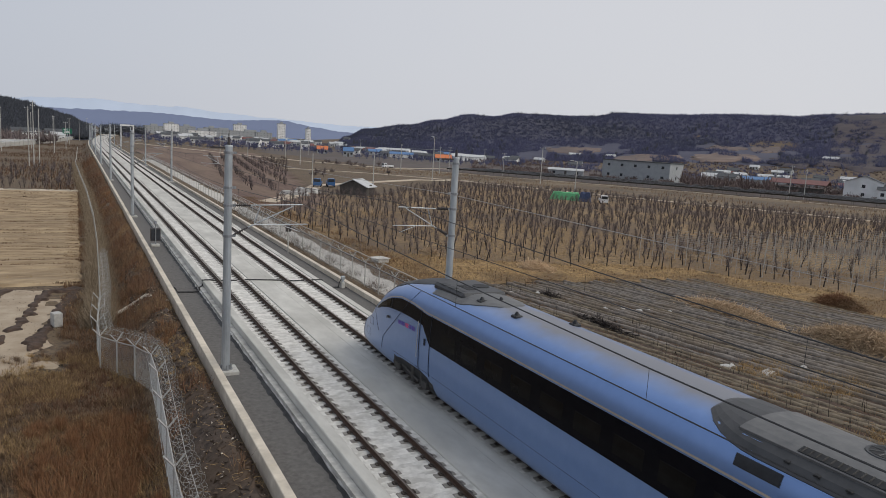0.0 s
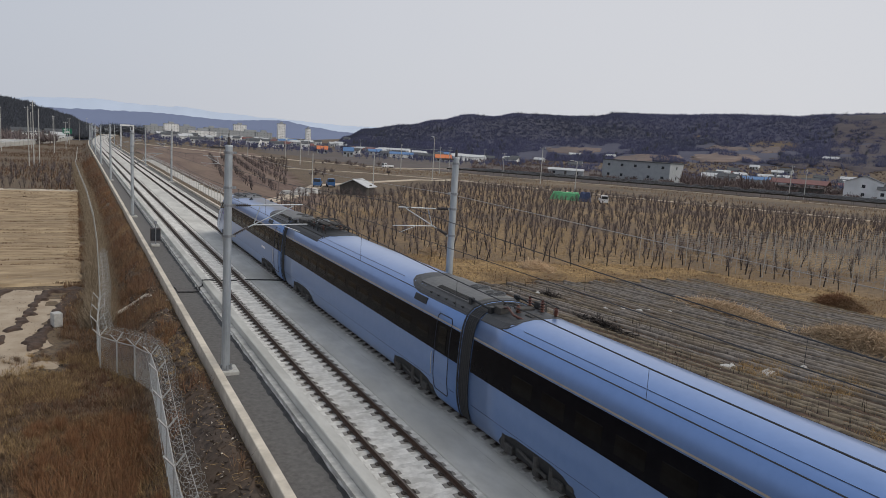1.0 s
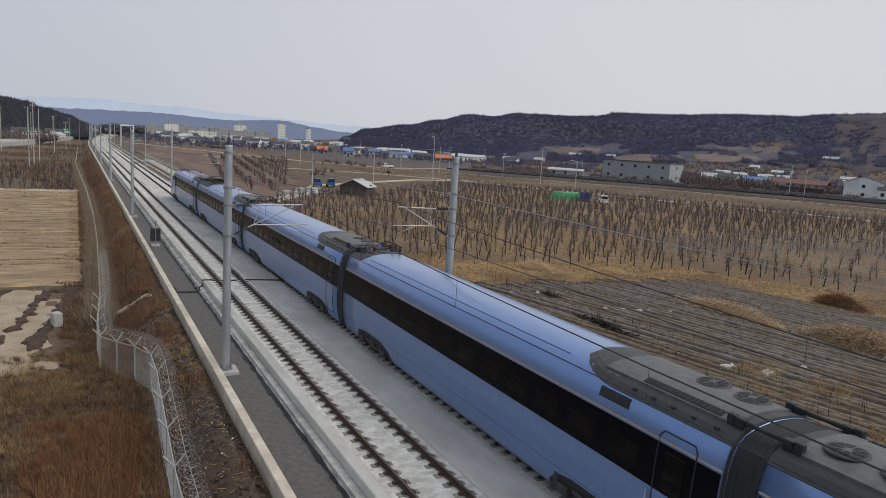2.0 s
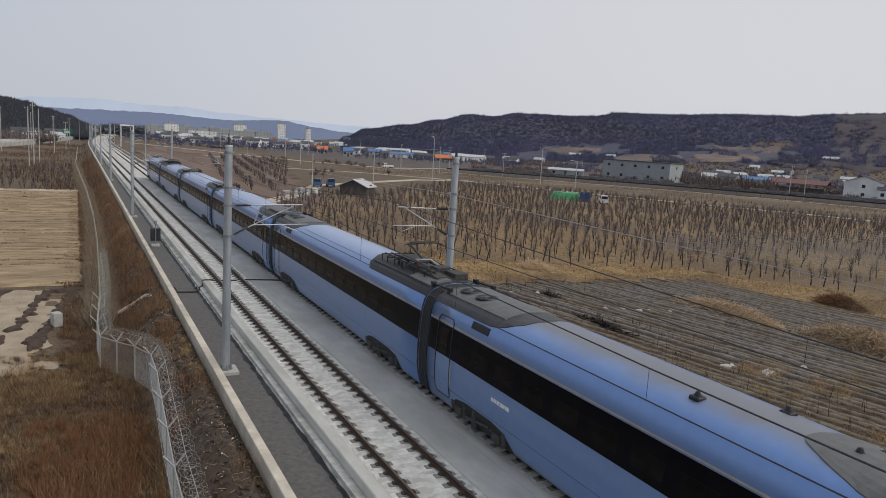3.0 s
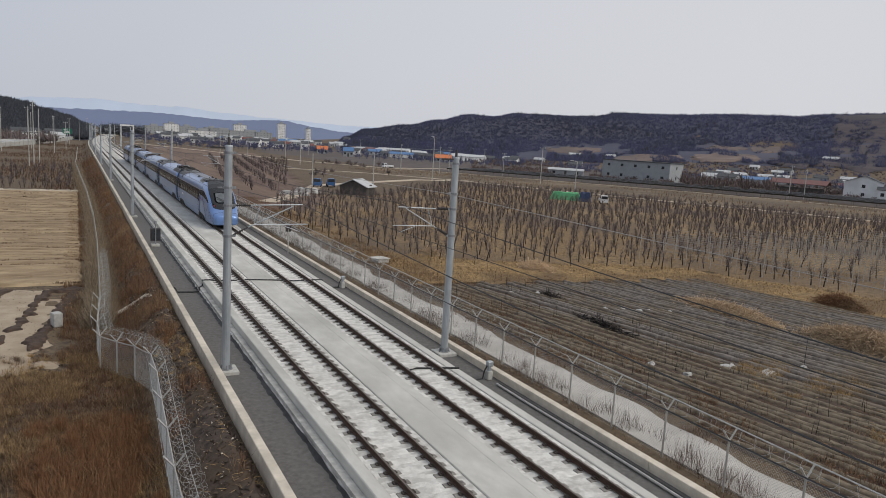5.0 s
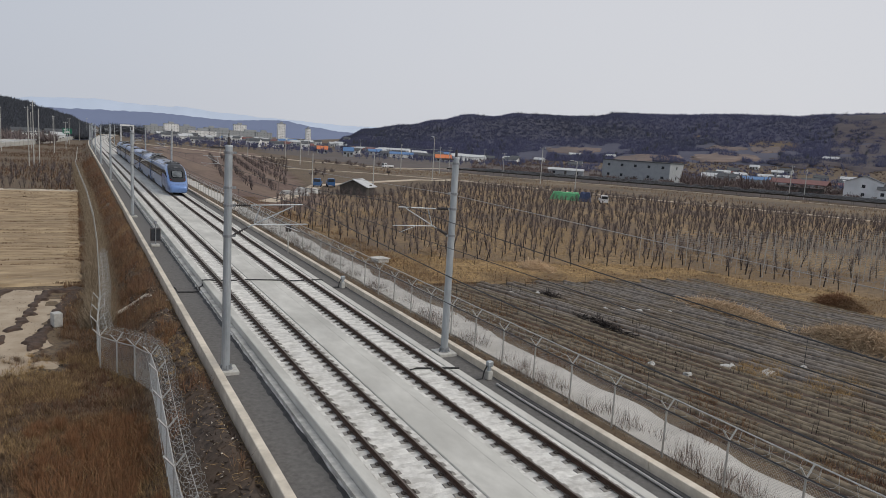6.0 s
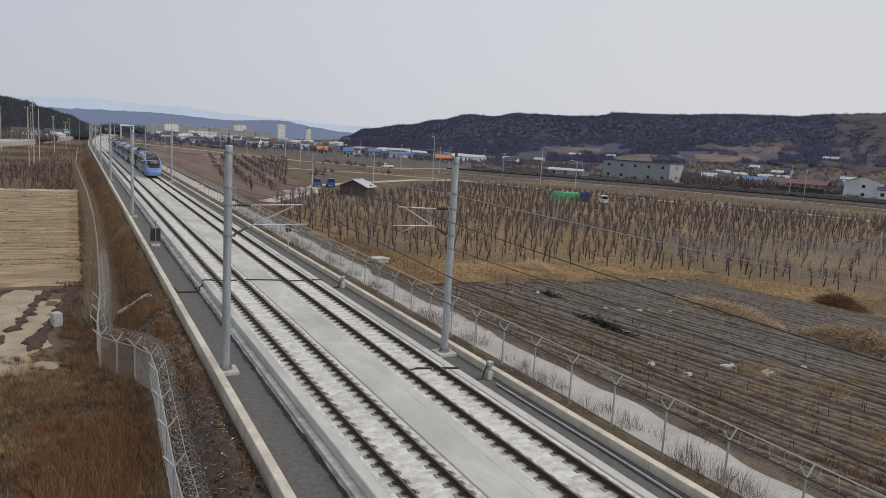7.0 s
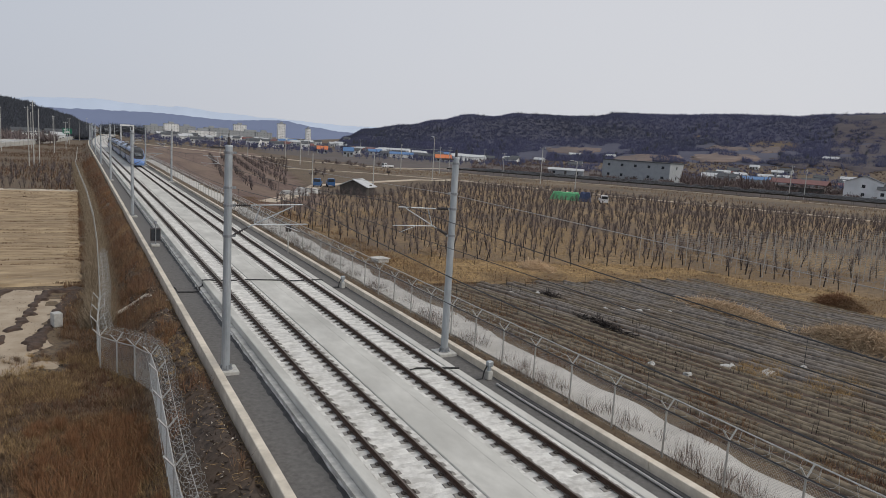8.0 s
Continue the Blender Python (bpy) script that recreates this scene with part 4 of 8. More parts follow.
def build_fence(name, line, height, mesh_until, coil_until, label, tip=0.03, rail_until=999):
    f = tagged(empty(name), label, "fence")
    bm = bmesh.new()
    tube(bm, (0, 0, -0.3), (0, 0, height), 0.038, n=7)
    post_me = part("post", bm, M["post"], f).data
    bm = bmesh.new()
    for s in (-1, 1):
        tube(bm, (0, 0, height - 0.02), (s * 0.32, 0, height + 0.38), 0.032, n=5)
    arm_me = part("post_fork", bm, M["post"], f).data
    first = True
    quads, rails, coil_line = [], [], []
    for i, (x, y) in enumerate(line):
        z = ground_z(x, y)
        x2, y2 = line[min(i + 1, len(line) - 1)]
        x1, y1 = line[max(i - 1, 0)]
        rz = math.degrees(math.atan2(y2 - y1, x2 - x1)) - 90
        m = pose(x, y, z, 0, 0, rz)
        if first:
            for o in f.children:
                o.matrix_basis = m
            first = False
        else:
            share("post", post_me, f, m)
            if tip > 0.02 or y < 46:
                share("post_fork", arm_me, f, m)
        if i + 1 < len(line):
            z2 = ground_z(x2, y2)
            if y < mesh_until:
                far = 1 + max(0, y - 25) / 30
                quads += chain_link(((x, y), (x2, y2)), lambda t, z=z, z2=z2: z + (z2 - z) * t + 0.05, height - 0.08, 0.11 * max(1, far * 0.8), 0.0032 * far)
            bm = bmesh.new()
            tube(bm, (x, y, z + height - 0.03), (x2, y2, z2 + height - 0.03), 0.022 + 0.0001 * y if y < rail_until else 0.008, n=5)
            part("top_rail", bm, M["post"] if y < rail_until else M["mesh"], f)
            nx, ny = (y2 - y), -(x2 - x)
            ln = math.hypot(nx, ny)
            nx, ny = nx / ln * 0.32, ny / ln * 0.32
            for s in (-1, 1) if tip > 0.02 or y < 44 else ():
                bm = bmesh.new()
                tube(bm, (x + s * nx, y + s * ny, z + height + 0.38), (x2 + s * nx, y2 + s * ny, z2 + height + 0.38), tip if s > 0 else 0.006, n=4)
                part("barb_wire", bm, M["post"] if s > 0 else M["mesh"], f)
        if y < coil_until:
            coil_line.append((x, y, z + height + 0.22))
    mesh = tris("chain_link", np.array([tuple(v) for v in quads]), 4, M["mesh"])
    mesh.parent = f
    mesh["kind"] = "stuff"
    return f, coil_line


lane_posts = [(18.95 + 0.004 * (y - 15), y) for y in np.arange(-2, 240, 2.78)]
fence_e, line_e = build_fence("chain_link_fence", lane_posts, 1.85, 95, 120, "galvanised chain-link fence with forked post tops beside a lane")
bm = bmesh.new()
polytube(bm, coil(line_e, 0.24, 0.55, 0.006, 9), 0.006, 3)
o = part("razor_coil", bm, M["mesh"], fence_e, "loose razor wire coil")
o["kind"] = "stuff"
west_posts, prev = [], None
for (ax, ay), (bx, by) in zip(FENCE_W, FENCE_W[1:]):
    n = max(1, round(math.hypot(bx - ax, by - ay) / 2.7))
    west_posts += [(ax + (bx - ax) * k / n, ay + (by - ay) * k / n) for k in range(n)]
fence_w, line_w = build_fence("chain_link_fence", west_posts, 1.75, 42, 62, "chain-link fence topped with a dense razor wire coil", 0.010, 44)
for e, rr, mt in ((0.26, 0.27, "mesh"), (0.40, 0.24, "mesh")):
    bm = bmesh.new()
    polytube(bm, coil([(x + e, y, z + e * 0.3) for x, y, z in line_w], rr, 0.36, 0.006, 12), 0.0055, 3)
    o = part("razor_coil", bm, M[mt], fence_w, "dense coil of razor wire")
    o["kind"] = "stuff"
build_west()


# ---------------------------------------------------------------- east side
def ribbon(name, line, width, lift, material, label, category="road", ragged=0.0, step=2.0):
    vs, fs, pts = [], [], []
    for (ax, ay), (bx, by) in zip(line, line[1:]):
        n = max(1, int(math.hypot(bx - ax, by - ay) / step))
        pts += [(ax + (bx - ax) * k / n, ay + (by - ay) * k / n) for k in range(n)]
    pts.append(line[-1])
    for i, (x, y) in enumerate(pts):
        x2, y2 = pts[min(i + 1, len(pts) - 1)]
        x1, y1 = pts[max(i - 1, 0)]
        dx, dy = x2 - x1, y2 - y1
        ln = math.hypot(dx, dy)
        nx, ny = dy / ln, -dx / ln
        for u in (-0.5, -0.5, -0.2, 0.2, 0.5, 0.5):
            j = ragged * nz(x, y, 0.35, 3 + u) * 2 if abs(u) == 0.5 else 0
            px, py = x + nx * (u * width + j * (1 if u > 0 else 0.2)), y + ny * (u * width + j)
            vs.append((px, py, max(ground_z(px, py), ground_z(x, y) - 0.02) + lift))
        for e in (0, 5):
            k = len(vs) - 6 + e
            vs[k] = (vs[k][0], vs[k][1], vs[k][2] - lift - 0.3)
    for i in range(len(pts) - 1):
        for j in range(5):
            k = i * 6 + j
            fs.append((k, k + 1, k + 7, k + 6))
    ob = raw(name, vs, fs, material)
    b = bmesh.new()
    b.from_mesh(ob.data)
    bmesh.ops.recalc_face_normals(b, faces=b.faces[:])
    if sum(f.normal.z for f in b.faces) < 0:
        bmesh.ops.reverse_faces(b, faces=b.faces[:])
    b.to_mesh(ob.data)
    b.free()
    return tagged(ob, label, category, kind="structure")


ribbon("lane", [(20.45, -10), (20.45, 30), (20.7, 90), (21.2, 250)], 2.3, 0.05, M["canal"], "pale concrete farm lane behind the railway fence", ragged=0.28, step=0.6)

ROW = Vector((0.19, -0.98, 0)).normalized()


PITCH_ROW = 0.70


def build_mulch():
    f = tagged(empty("vegetable_field"), "harvested field of long ridges under torn grey mulch film", "field", kind="structure")
    for i in range(-19, 32):
        x0, y0 = 28.2 + PITCH_ROW * i, 46.6 - 0.085 * i + 0.8 * math.sin(i * 1.7)
        length = 41
        vs, fs = [], []
        n = 150
        tall = 1.0 if i >= 0 else 0.55
        for k in range(n + 1):
            p = Vector((x0, y0, 0)) + ROW * (length * k / n)
            wv = 0.10 * noise.noise(Vector((k * 0.25, i * 3.1, 0)))
            for u, h in ((-0.23, -0.12), (-0.19, 0.07), (-0.12, 0.18), (0.0, 0.20), (0.12, 0.18), (0.19, 0.07), (0.23, -0.12)):
                px = p.x + u * (1 + wv) + wv
                hh = h * tall + (0.05 * noise.noise(Vector((k * 0.45, i * 2.0 + u * 3, 5))) if abs(u) < 0.22 else 0)
                vs.append((px, p.y, ground_z(px, p.y) + hh))
        for k in range(n):
            if vs[k * 7][0] < 22.4:
                continue
            for j in range(6):
                q = k * 7 + j
                fs.append((q, q + 1, q + 8, q + 7))
        if not fs:
            continue
        raw("mulch_ridge", vs, fs, M["furrow"] if i % 7 == 3 or i < -1 else M["mulch"], f, smooth=True)
    return f


build_mulch()
ORCHARD = [(23.6, 84), (24.5, 66), (28, 59), (36, 55), (47, 51), (54, 48), (61, 34), (70, 14), (150, 10), (160, 60), (152, 86), (132, 122), (114, 150), (92, 170), (62, 140), (58, 131), (49, 127), (38, 128), (30, 118), (26, 104)]


def floor_patch(name, poly, material, label, lift=0.03, step=2.0):
    x0, x1 = min(p[0] for p in poly), max(p[0] for p in poly)
    y0, y1 = min(p[1] for p in poly), max(p[1] for p in poly)
    vs, fs, idx = [], [], {}
    nx, ny = int((x1 - x0) / step), int((y1 - y0) / step)
    for j in range(ny + 1):
        for i in range(nx + 1):
            x, y = x0 + (x1 - x0) * i / nx, y0 + (y1 - y0) * j / ny
            idx[i, j] = len(vs)
            vs.append((x, y, ground_z(x, y) + lift))
    for j in range(ny):
        for i in range(nx):
            x, y = x0 + (x1 - x0) * (i + 0.5) / nx, y0 + (y1 - y0) * (j + 0.5) / ny
            if inside(poly, x + 1.5 * nz(x, y, 0.3, 4), y + 1.5 * nz(x, y, 0.3, 8)):
                fs.append((idx[i, j], idx[i + 1, j], idx[i + 1, j + 1], idx[i, j + 1]))
    return tagged(raw(name, vs, fs, material, smooth=True), label, "ground", kind="structure")


EDGE = [(22.2, 66), (24, 47.5), (34, 46.8), (47.5, 45.2), (51.0, 30), (52, 5), (66, 5), (60, 36), (53, 50), (34, 57), (26, 64)]
floor_patch("field_floor", [(22.3, 46), (48, 44.5), (56, 5), (22.3, 5)], M["dark_soil"], "dark bare soil between the ridges", 0.02, 0.9)
floor_patch("orchard_floor", ORCHARD, M["orchard_floor"], "straw-coloured dry grass floor of the orchard", 0.05)
floor_patch("field_margin", EDGE, M["straw_floor"], "ochre dry grass margin between orchard and field", 0.07, 0.8)

grass = scatter(90000, 22, 70, 5, 66, lambda x, y: inside(EDGE, x, y) and patchy(x, y, 0.3, 14, -0.3))
blades("margin_grass", grass[1::3], 0.06, 0.34, 0.02, 0.9, M["brown_weed"], "brown weeds at the orchard edge", per=2)
blades("margin_grass", grass, 0.06, 0.30, 0.016, 0.9, M["straw"], "ochre dry grass at the orchard's edge", per=2)
grass = scatter(34000, 21.6, 27, 6, 120, lambda x, y: patchy(x, y, 0.35, 17, 0.12 if y < 50 else -0.15), 1.3)
blades("lane_grass", grass[::2], 0.06, 0.35, 0.018, 0.9, M["brown_weed"], "brown weeds beside the farm lane", per=2)
blades("lane_grass", grass[1::2], 0.06, 0.35, 0.018, 0.9, M["dry_grass"], "dry grass and weeds beside the farm lane", per=2)
grass = scatter(36000, 24, 49, 6, 47, lambda x, y: patchy(x, y, 0.16, 27, 0.30 if x > 33 else 0.40))
low = scatter(60000, 22.4, 36, 6, 50, lambda x, y: patchy(x, y, 0.5, 28, -0.05))
blades("field_weeds", low[::3], 0.03, 0.17, 0.013, 1.2, M["brown_weed"], "short dark weeds over the near ridges", per=2)
tan = scatter(26000, 26, 37, 9, 26, lambda x, y: patchy(x, y, 0.35, 33, -0.05) and (x - 32.5) ** 2 / 16 + (y - 17) ** 2 / 60 < 1)
blades("field_straw_weeds", tan, 0.06, 0.42, 0.013, 1.1, M["straw"], "patch of standing straw-coloured weeds on the field", per=2)
blades("field_weeds", low[1::3], 0.03, 0.19, 0.011, 1.2, M["dry_grass"], "short dry grass over the near ridges", per=2)
blades("field_weeds", grass, 0.06, 0.30, 0.016, 0.9, M["dry_grass"], "dry weeds between the ridges", per=2)
grass = scatter(90000, 24, 96, 14, 100, lambda x, y: inside(ORCHARD, x, y) and x * 0.9 + y * 0.42 < 92 + 12 * nz(x, y, 0.06, 29) and patchy(x, y, 0.2, 43, -0.25))
blades("row_grass", grass, 0.08, 0.35, 0.022, 0.9, M["straw"], "golden dry grass along the first orchard rows")
grass = scatter(40000, 28, 150, 14, 165, lambda x, y: inside(ORCHARD, x, y) and patchy(x, y, 0.12, 41, -0.05), 1.0)
blades("orchard_grass", grass, 0.08, 0.35, 0.03, 0.9, M["straw"], "dry grass under the orchard trees")
# weeds along the foot of the fence and the verge by the kerb
grass = scatter(9000, 17.2, 18.9, 6, 120, lambda x, y: patchy(x, y, 0.5, 51, -0.1), 1.5)
blades("verge_weeds", grass, 0.06, 0.28, 0.010, 0.9, M["dry_grass"], "dry weeds on the verge below the kerb")
grass = scatter(4600, 18.9, 20.2, 6, 110, lambda x, y: patchy(x, y, 0.45, 57, 0.0), 1.6)
blades("fence_weeds", grass[::2], 0.3, 1.05, 0.006, 0.5, M["bark"], "thin dead stalks standing along the fence", "weeds", per=2)
blades("fence_weeds", grass, 0.2, 0.95, 0.007, 0.7, M["brown_weed"], "brown bushy weeds standing along the fence", "weeds", per=2)
stalks = [p for p in scatter(4200, 22.5, 33, 10, 66, lambda x, y: abs(((x + 0.19 * y) % 2.6) - 1.3) < 0.35)]
blades("dead_stalks", stalks, 0.3, 1.1, 0.012, 0.18, M["bark"], "rows of dead plant stalks left standing", "stalks")


for name, mt, n, lab in (("field_litter", "bark", 5200, "dark broken stalks strewn over the field"), ("field_straw", "dry_grass", 3200, "pale broken straw strewn over the field")):
    sticks = []
    for x, y, z in scatter(n, 21.8, 52, 6, 60, lambda x, y: patchy(x, y, 0.22, 71 + n, -0.15)):
        a, l = rng.uniform(0, 6.28), rng.uniform(0.15, 0.6)
        limb(sticks, Vector((x, y, z + 0.06)), Vector((x + math.cos(a) * l, y + math.sin(a) * l, z + rng.uniform(0.05, 0.22))), 0.010, 0.004, 3)
    tagged(tris(name, np.array([tuple(v) for v in sticks]), 4, M[mt]), lab, "litter", kind="stuff")
clods = []
for k in range(2600):
    x, y = rng.uniform(-8, 0.4), rng.uniform(38, 58)
    if not patchy(x, y, 0.5, 83, -0.1):
        continue
    s = rng.uniform(0.008, 0.026)
    c = np.array([x, y, ground_z(x, y) + 0.06])
    o = rng.normal(0, 1, (4, 3)) * s
    for f in ((0, 1, 2), (0, 2, 3), (0, 3, 1), (1, 2, 3)):
        clods += [c + o[i] for i in f]
tagged(tris("clods", clods, 3, M["dark_soil"]), "dark clods of earth on the bare plot", "clods", kind="stuff")


# ---------------------------------------------------------------- trees
def tree_verts(seed, height, twigs, thick=1.0):
    """Trunk quads and twig quads of a pruned bare fruit tree: a short crooked stem, a few thin arms and a haze of fine shoots."""
    rd = random.Random(seed)
    trunk, tw = [], []
    p = Vector((0, 0, -0.1))
    drift = Vector((rd.uniform(-0.045, 0.045), rd.uniform(-0.045, 0.045), 0))
    r = 0.072 * thick

    def shoots(a, b, n):
        for _ in range(n):
            s = a + (b - a) * rd.uniform(0.15, 1)
            t = s + Vector((rd.uniform(-0.5, 0.5), rd.uniform(-0.5, 0.5), rd.uniform(0.05, 0.85))) * (height / 3)
            limb(tw, s, t, 0.0085 * thick, 0.004 * thick, 3)

    for k in range(5):
        q = p + Vector((drift.x + rd.uniform(-0.03, 0.03), drift.y + rd.uniform(-0.03, 0.03), height * 0.125))
        limb(trunk, p, q, r, r * 0.86, 5)
        p, r = q, r * 0.86
        if k >= 2:
            for _ in range(2):
                a = rd.uniform(0, 2 * math.pi)
                e = p + Vector((math.cos(a) * rd.uniform(0.25, 0.6), math.sin(a) * rd.uniform(0.25, 0.6), rd.uniform(-0.05, 0.4))) * (height / 3)
                limb(trunk, p, e, r * 0.26, r * 0.10, 3)
                shoots(p, e, twigs)
    for _ in range(2):
        t = p + Vector((rd.uniform(-0.3, 0.3), rd.uniform(-0.3, 0.3), rd.uniform(0.4, 0.9))) * (height / 3)
        limb(trunk, p, t, r * 0.36, r * 0.12, 3)
        shoots(p, t, twigs)
    return np.array([tuple(v) for v in trunk]), np.array([tuple(v) for v in tw])


def build_orchard():
    kinds = [tree_verts(100 + k, 2.1, 8, 0.95) for k in range(8)]
    near_kinds = []
    for tr, tw in kinds:
        t = empty("orchard_tree")
        a = tris("trunk", tr, 4, M["bark"])
        b = tris("crown", tw, 4, M["twig"])
        a.parent = b.parent = t
        near_kinds.append(t)
    far = [tree_verts(200 + k, 2.0, 11, 0.9) for k in range(6)]
    d = Vector((0.40, -0.917, 0))
    n = Vector((0.917, 0.40, 0))
    sites = []
    for i in range(-36, 70):
        for j in range(-120, 120):
            p = Vector((54.2, 47.4, 0)) + n * (2.9 * i) + d * (1.45 * j)
            x, y = p.x + rng.normal(0, 0.28), p.y + rng.normal(0, 0.28)
            if inside(ORCHARD, x, y) and rng.uniform() > 0.07 and math.hypot(x - 100.5, y - 124.5) > 5.5 and not (96 < x < 104 and 108 < y < 124):
                if 62 < x < 112 and y < 62 - 0.25 * (x - 62) and rng.uniform() < 0.55:
                    continue
                sites.append((x, y))
    sites.sort(key=lambda s: math.hypot(s[0], s[1]))
    used = set()
    for k, (x, y) in enumerate(sites[:290]):
        q = rng.integers(0, len(near_kinds))
        m = pose(x, y, ground_z(x, y), 0, 0, rng.uniform(0, 360))
        src = near_kinds[q]
        if q not in used:
            used.add(q)
            src.matrix_world = m
            t = src
        else:
            t = copy_thing(src, m)
        s = rng.uniform(0.8, 1.15)
        t.scale = (s, s, s)
        tagged(t, "bare pruned fruit tree standing in an orchard row", "fruit tree", "orchard trees")
    for name, which, mt in (("far_orchard_trunks", 0, "bark"), ("far_orchard_twigs", 1, "twig")):
        r2 = np.random.default_rng(5)
        out = []
        for x, y in sites[290:] + EXTRA:
            v = far[r2.integers(0, len(far))][which]
            a, s = r2.uniform(0, 6.28), r2.uniform(0.75, 1.15)
            c, q = math.cos(a) * s, math.sin(a) * s
            w = np.stack([v[:, 0] * c - v[:, 1] * q + x, v[:, 0] * q + v[:, 1] * c + y, v[:, 2] * s + ground_z(x, y)], 1)
            out.append(w)
        tagged(tris(name, np.concatenate(out), 4, M[mt]), "bare fruit trees of the farther orchard rows", "fruit trees", kind="stuff")


floor_patch("red_field", [(22.6, 100), (30, 100), (40, 118), (44, 150), (62, 240), (84, 380), (60, 420), (36, 420), (22.8, 330)], M["red_soil"], "reddish brown tilled field with young trees", 0.07, 2.5)
EXTRA = []
for i in range(14):
    for j in range(120):
        x, y = 25.5 + 4.2 * i + 0.14 * (1.5 * j), 134 + 1.5 * j
        if 24 < x - bend(y) < 27 + 0.27 * (y - 100) and y < 300 and rng.uniform() < 0.8:
            EXTRA.append((x + rng.normal(0, 0.25), y + rng.normal(0, 0.3)))
for i in range(14):
    for j in range(26):
        x, y = -26 + 1.9 * i, 140 + 3.0 * j
        if rng.uniform() < 0.6 and x < -0.8:
            EXTRA.append((x + rng.normal(0, 0.3), y + rng.normal(0, 0.5)))
build_orchard()


def build_trellis():
    """Posts and wires of the trained young trees."""
    t = tagged(empty("orchard_trellis"), "thin grey trellis posts and wires among young fruit trees", "trellis")
    d, n = Vector((0.40, -0.917, 0)), Vector((0.917, 0.40, 0))
    bm = bmesh.new()
    tube(bm, (0, 0, -0.2), (0, 0, 2.7), 0.03, n=5)
    first = part("trellis_post", bm, M["post"], t)
    wires = []
    for i in range(0, 15):
        base = Vector((58.5, 44, 0)) + n * (3.6 * i)
        lo, hi = -5, 18
        ends = []
        for j in range(lo, hi):
            p = base + d * (2.5 * j)
            if not inside(ORCHARD, p.x, p.y) or p.y > 60:
                continue
            m = pose(p.x, p.y, ground_z(p.x, p.y))
            if first.matrix_basis == Matrix.Identity(4):
                first.matrix_basis = m
            else:
                share("trellis_post", first.data, t, m)
            ends.append(p)
        if len(ends) > 1:
            for z in (0.7, 1.3, 1.9, 2.5):
                bm = bmesh.new()
                tube(bm, (ends[0].x, ends[0].y, -1.3 + z), (ends[-1].x, ends[-1].y, -1.3 + z), 0.015, n=3)
                part("trellis_wire", bm, M["wire_pale"], t)


build_trellis()


def heap(name, x, y, lx, ly, h, n, r, material, label, seed):
    rd = np.random.default_rng(seed)
    out = []
    for k in range(n):
        u, v = rd.normal(0, 0.4, 2)
        if u * u + v * v > 1.1:
            continue
        zz = h * max(0.0, 1 - (u * u + v * v)) * rd.uniform(0.1, 1.0)
        c = Vector((x + u * lx, y + v * ly, 0))
        c.z = ground_z(c.x, c.y) + zz + 0.02
        a, e = rd.uniform(0, 6.28), rd.normal(0.15, 0.5)
        l = rd.uniform(0.35, 1.1)
        dv = Vector((math.cos(a) * math.cos(e), math.sin(a) * math.cos(e), math.sin(e))) * l
        limb(out, c - dv * 0.5, c + dv * 0.5, r, r * 0.4, 3)
    return tagged(tris(name, np.array([tuple(v) for v in out]), 4, material), label, "brush pile", kind="stuff")


heap("straw_heap", 41.3, 33.5, 1.3, 5.5, 0.85, 2600, 0.022, M["pale_straw"], "long heap of dry pulled stalks on the field", 1)
heap("straw_heap", 42.6, 24.4, 1.9, 4.6, 1.3, 3600, 0.022, M["pale_straw"], "large heap of dry straw and stalks on the field", 2)
heap("brush_heap", 53.6, 33.0, 1.2, 2.4, 1.0, 1500, 0.022, M["rust_weed"], "reddish heap of brushwood by the orchard", 3)
heap("brush_heap", 29.6, 33.4, 0.3, 3.4, 0.35, 230, 0.03, M["bark"], "dark tangle of cut branches on the field", 4)
heap("brush_heap", 31.4, 41.5, 0.35, 1.2, 0.3, 160, 0.03, M["bark"], "small dark tangle of branches on the field", 5)
heap("straw_heap", 37.6, 52.0, 1.6, 2.4, 0.7, 1400, 0.02, M["pale_straw"], "heap of dry stalks at the orchard's edge", 6)
heap("straw_heap", 31.5, 61.5, 1.2, 2.0, 0.4, 500, 0.02, M["pale_straw"], "heap of dry stalks at the orchard's edge", 7)


def film(x, y, lx, ly, rz, seed):
    rd = random.Random(seed)
    bm = bmesh.new()
    g = [[None] * 7 for _ in range(5)]
    for j in range(5):
        for i in range(7):
            e = i in (0, 6) or j in (0, 4)
            g[j][i] = bm.verts.new(((i / 6 - 0.5) * lx + rd.uniform(-0.1, 0.1), (j / 4 - 0.5) * ly + rd.uniform(-0.08, 0.08), -0.04 if e else rd.uniform(0.02, 0.11)))
    for j in range(4):
        for i in range(6):
            bm.faces.new((g[j][i], g[j][i + 1], g[j + 1][i + 1], g[j + 1][i]))
    o = mesh_ob("plastic_film", bm, M["film_white"], smooth=True)
    o.matrix_world = pose(x, y, ground_z(x, y) + 0.06, 0, 0, rz)
    tagged(o, "crumpled sheet of white plastic film on the field", "plastic film", "film scraps on the field")


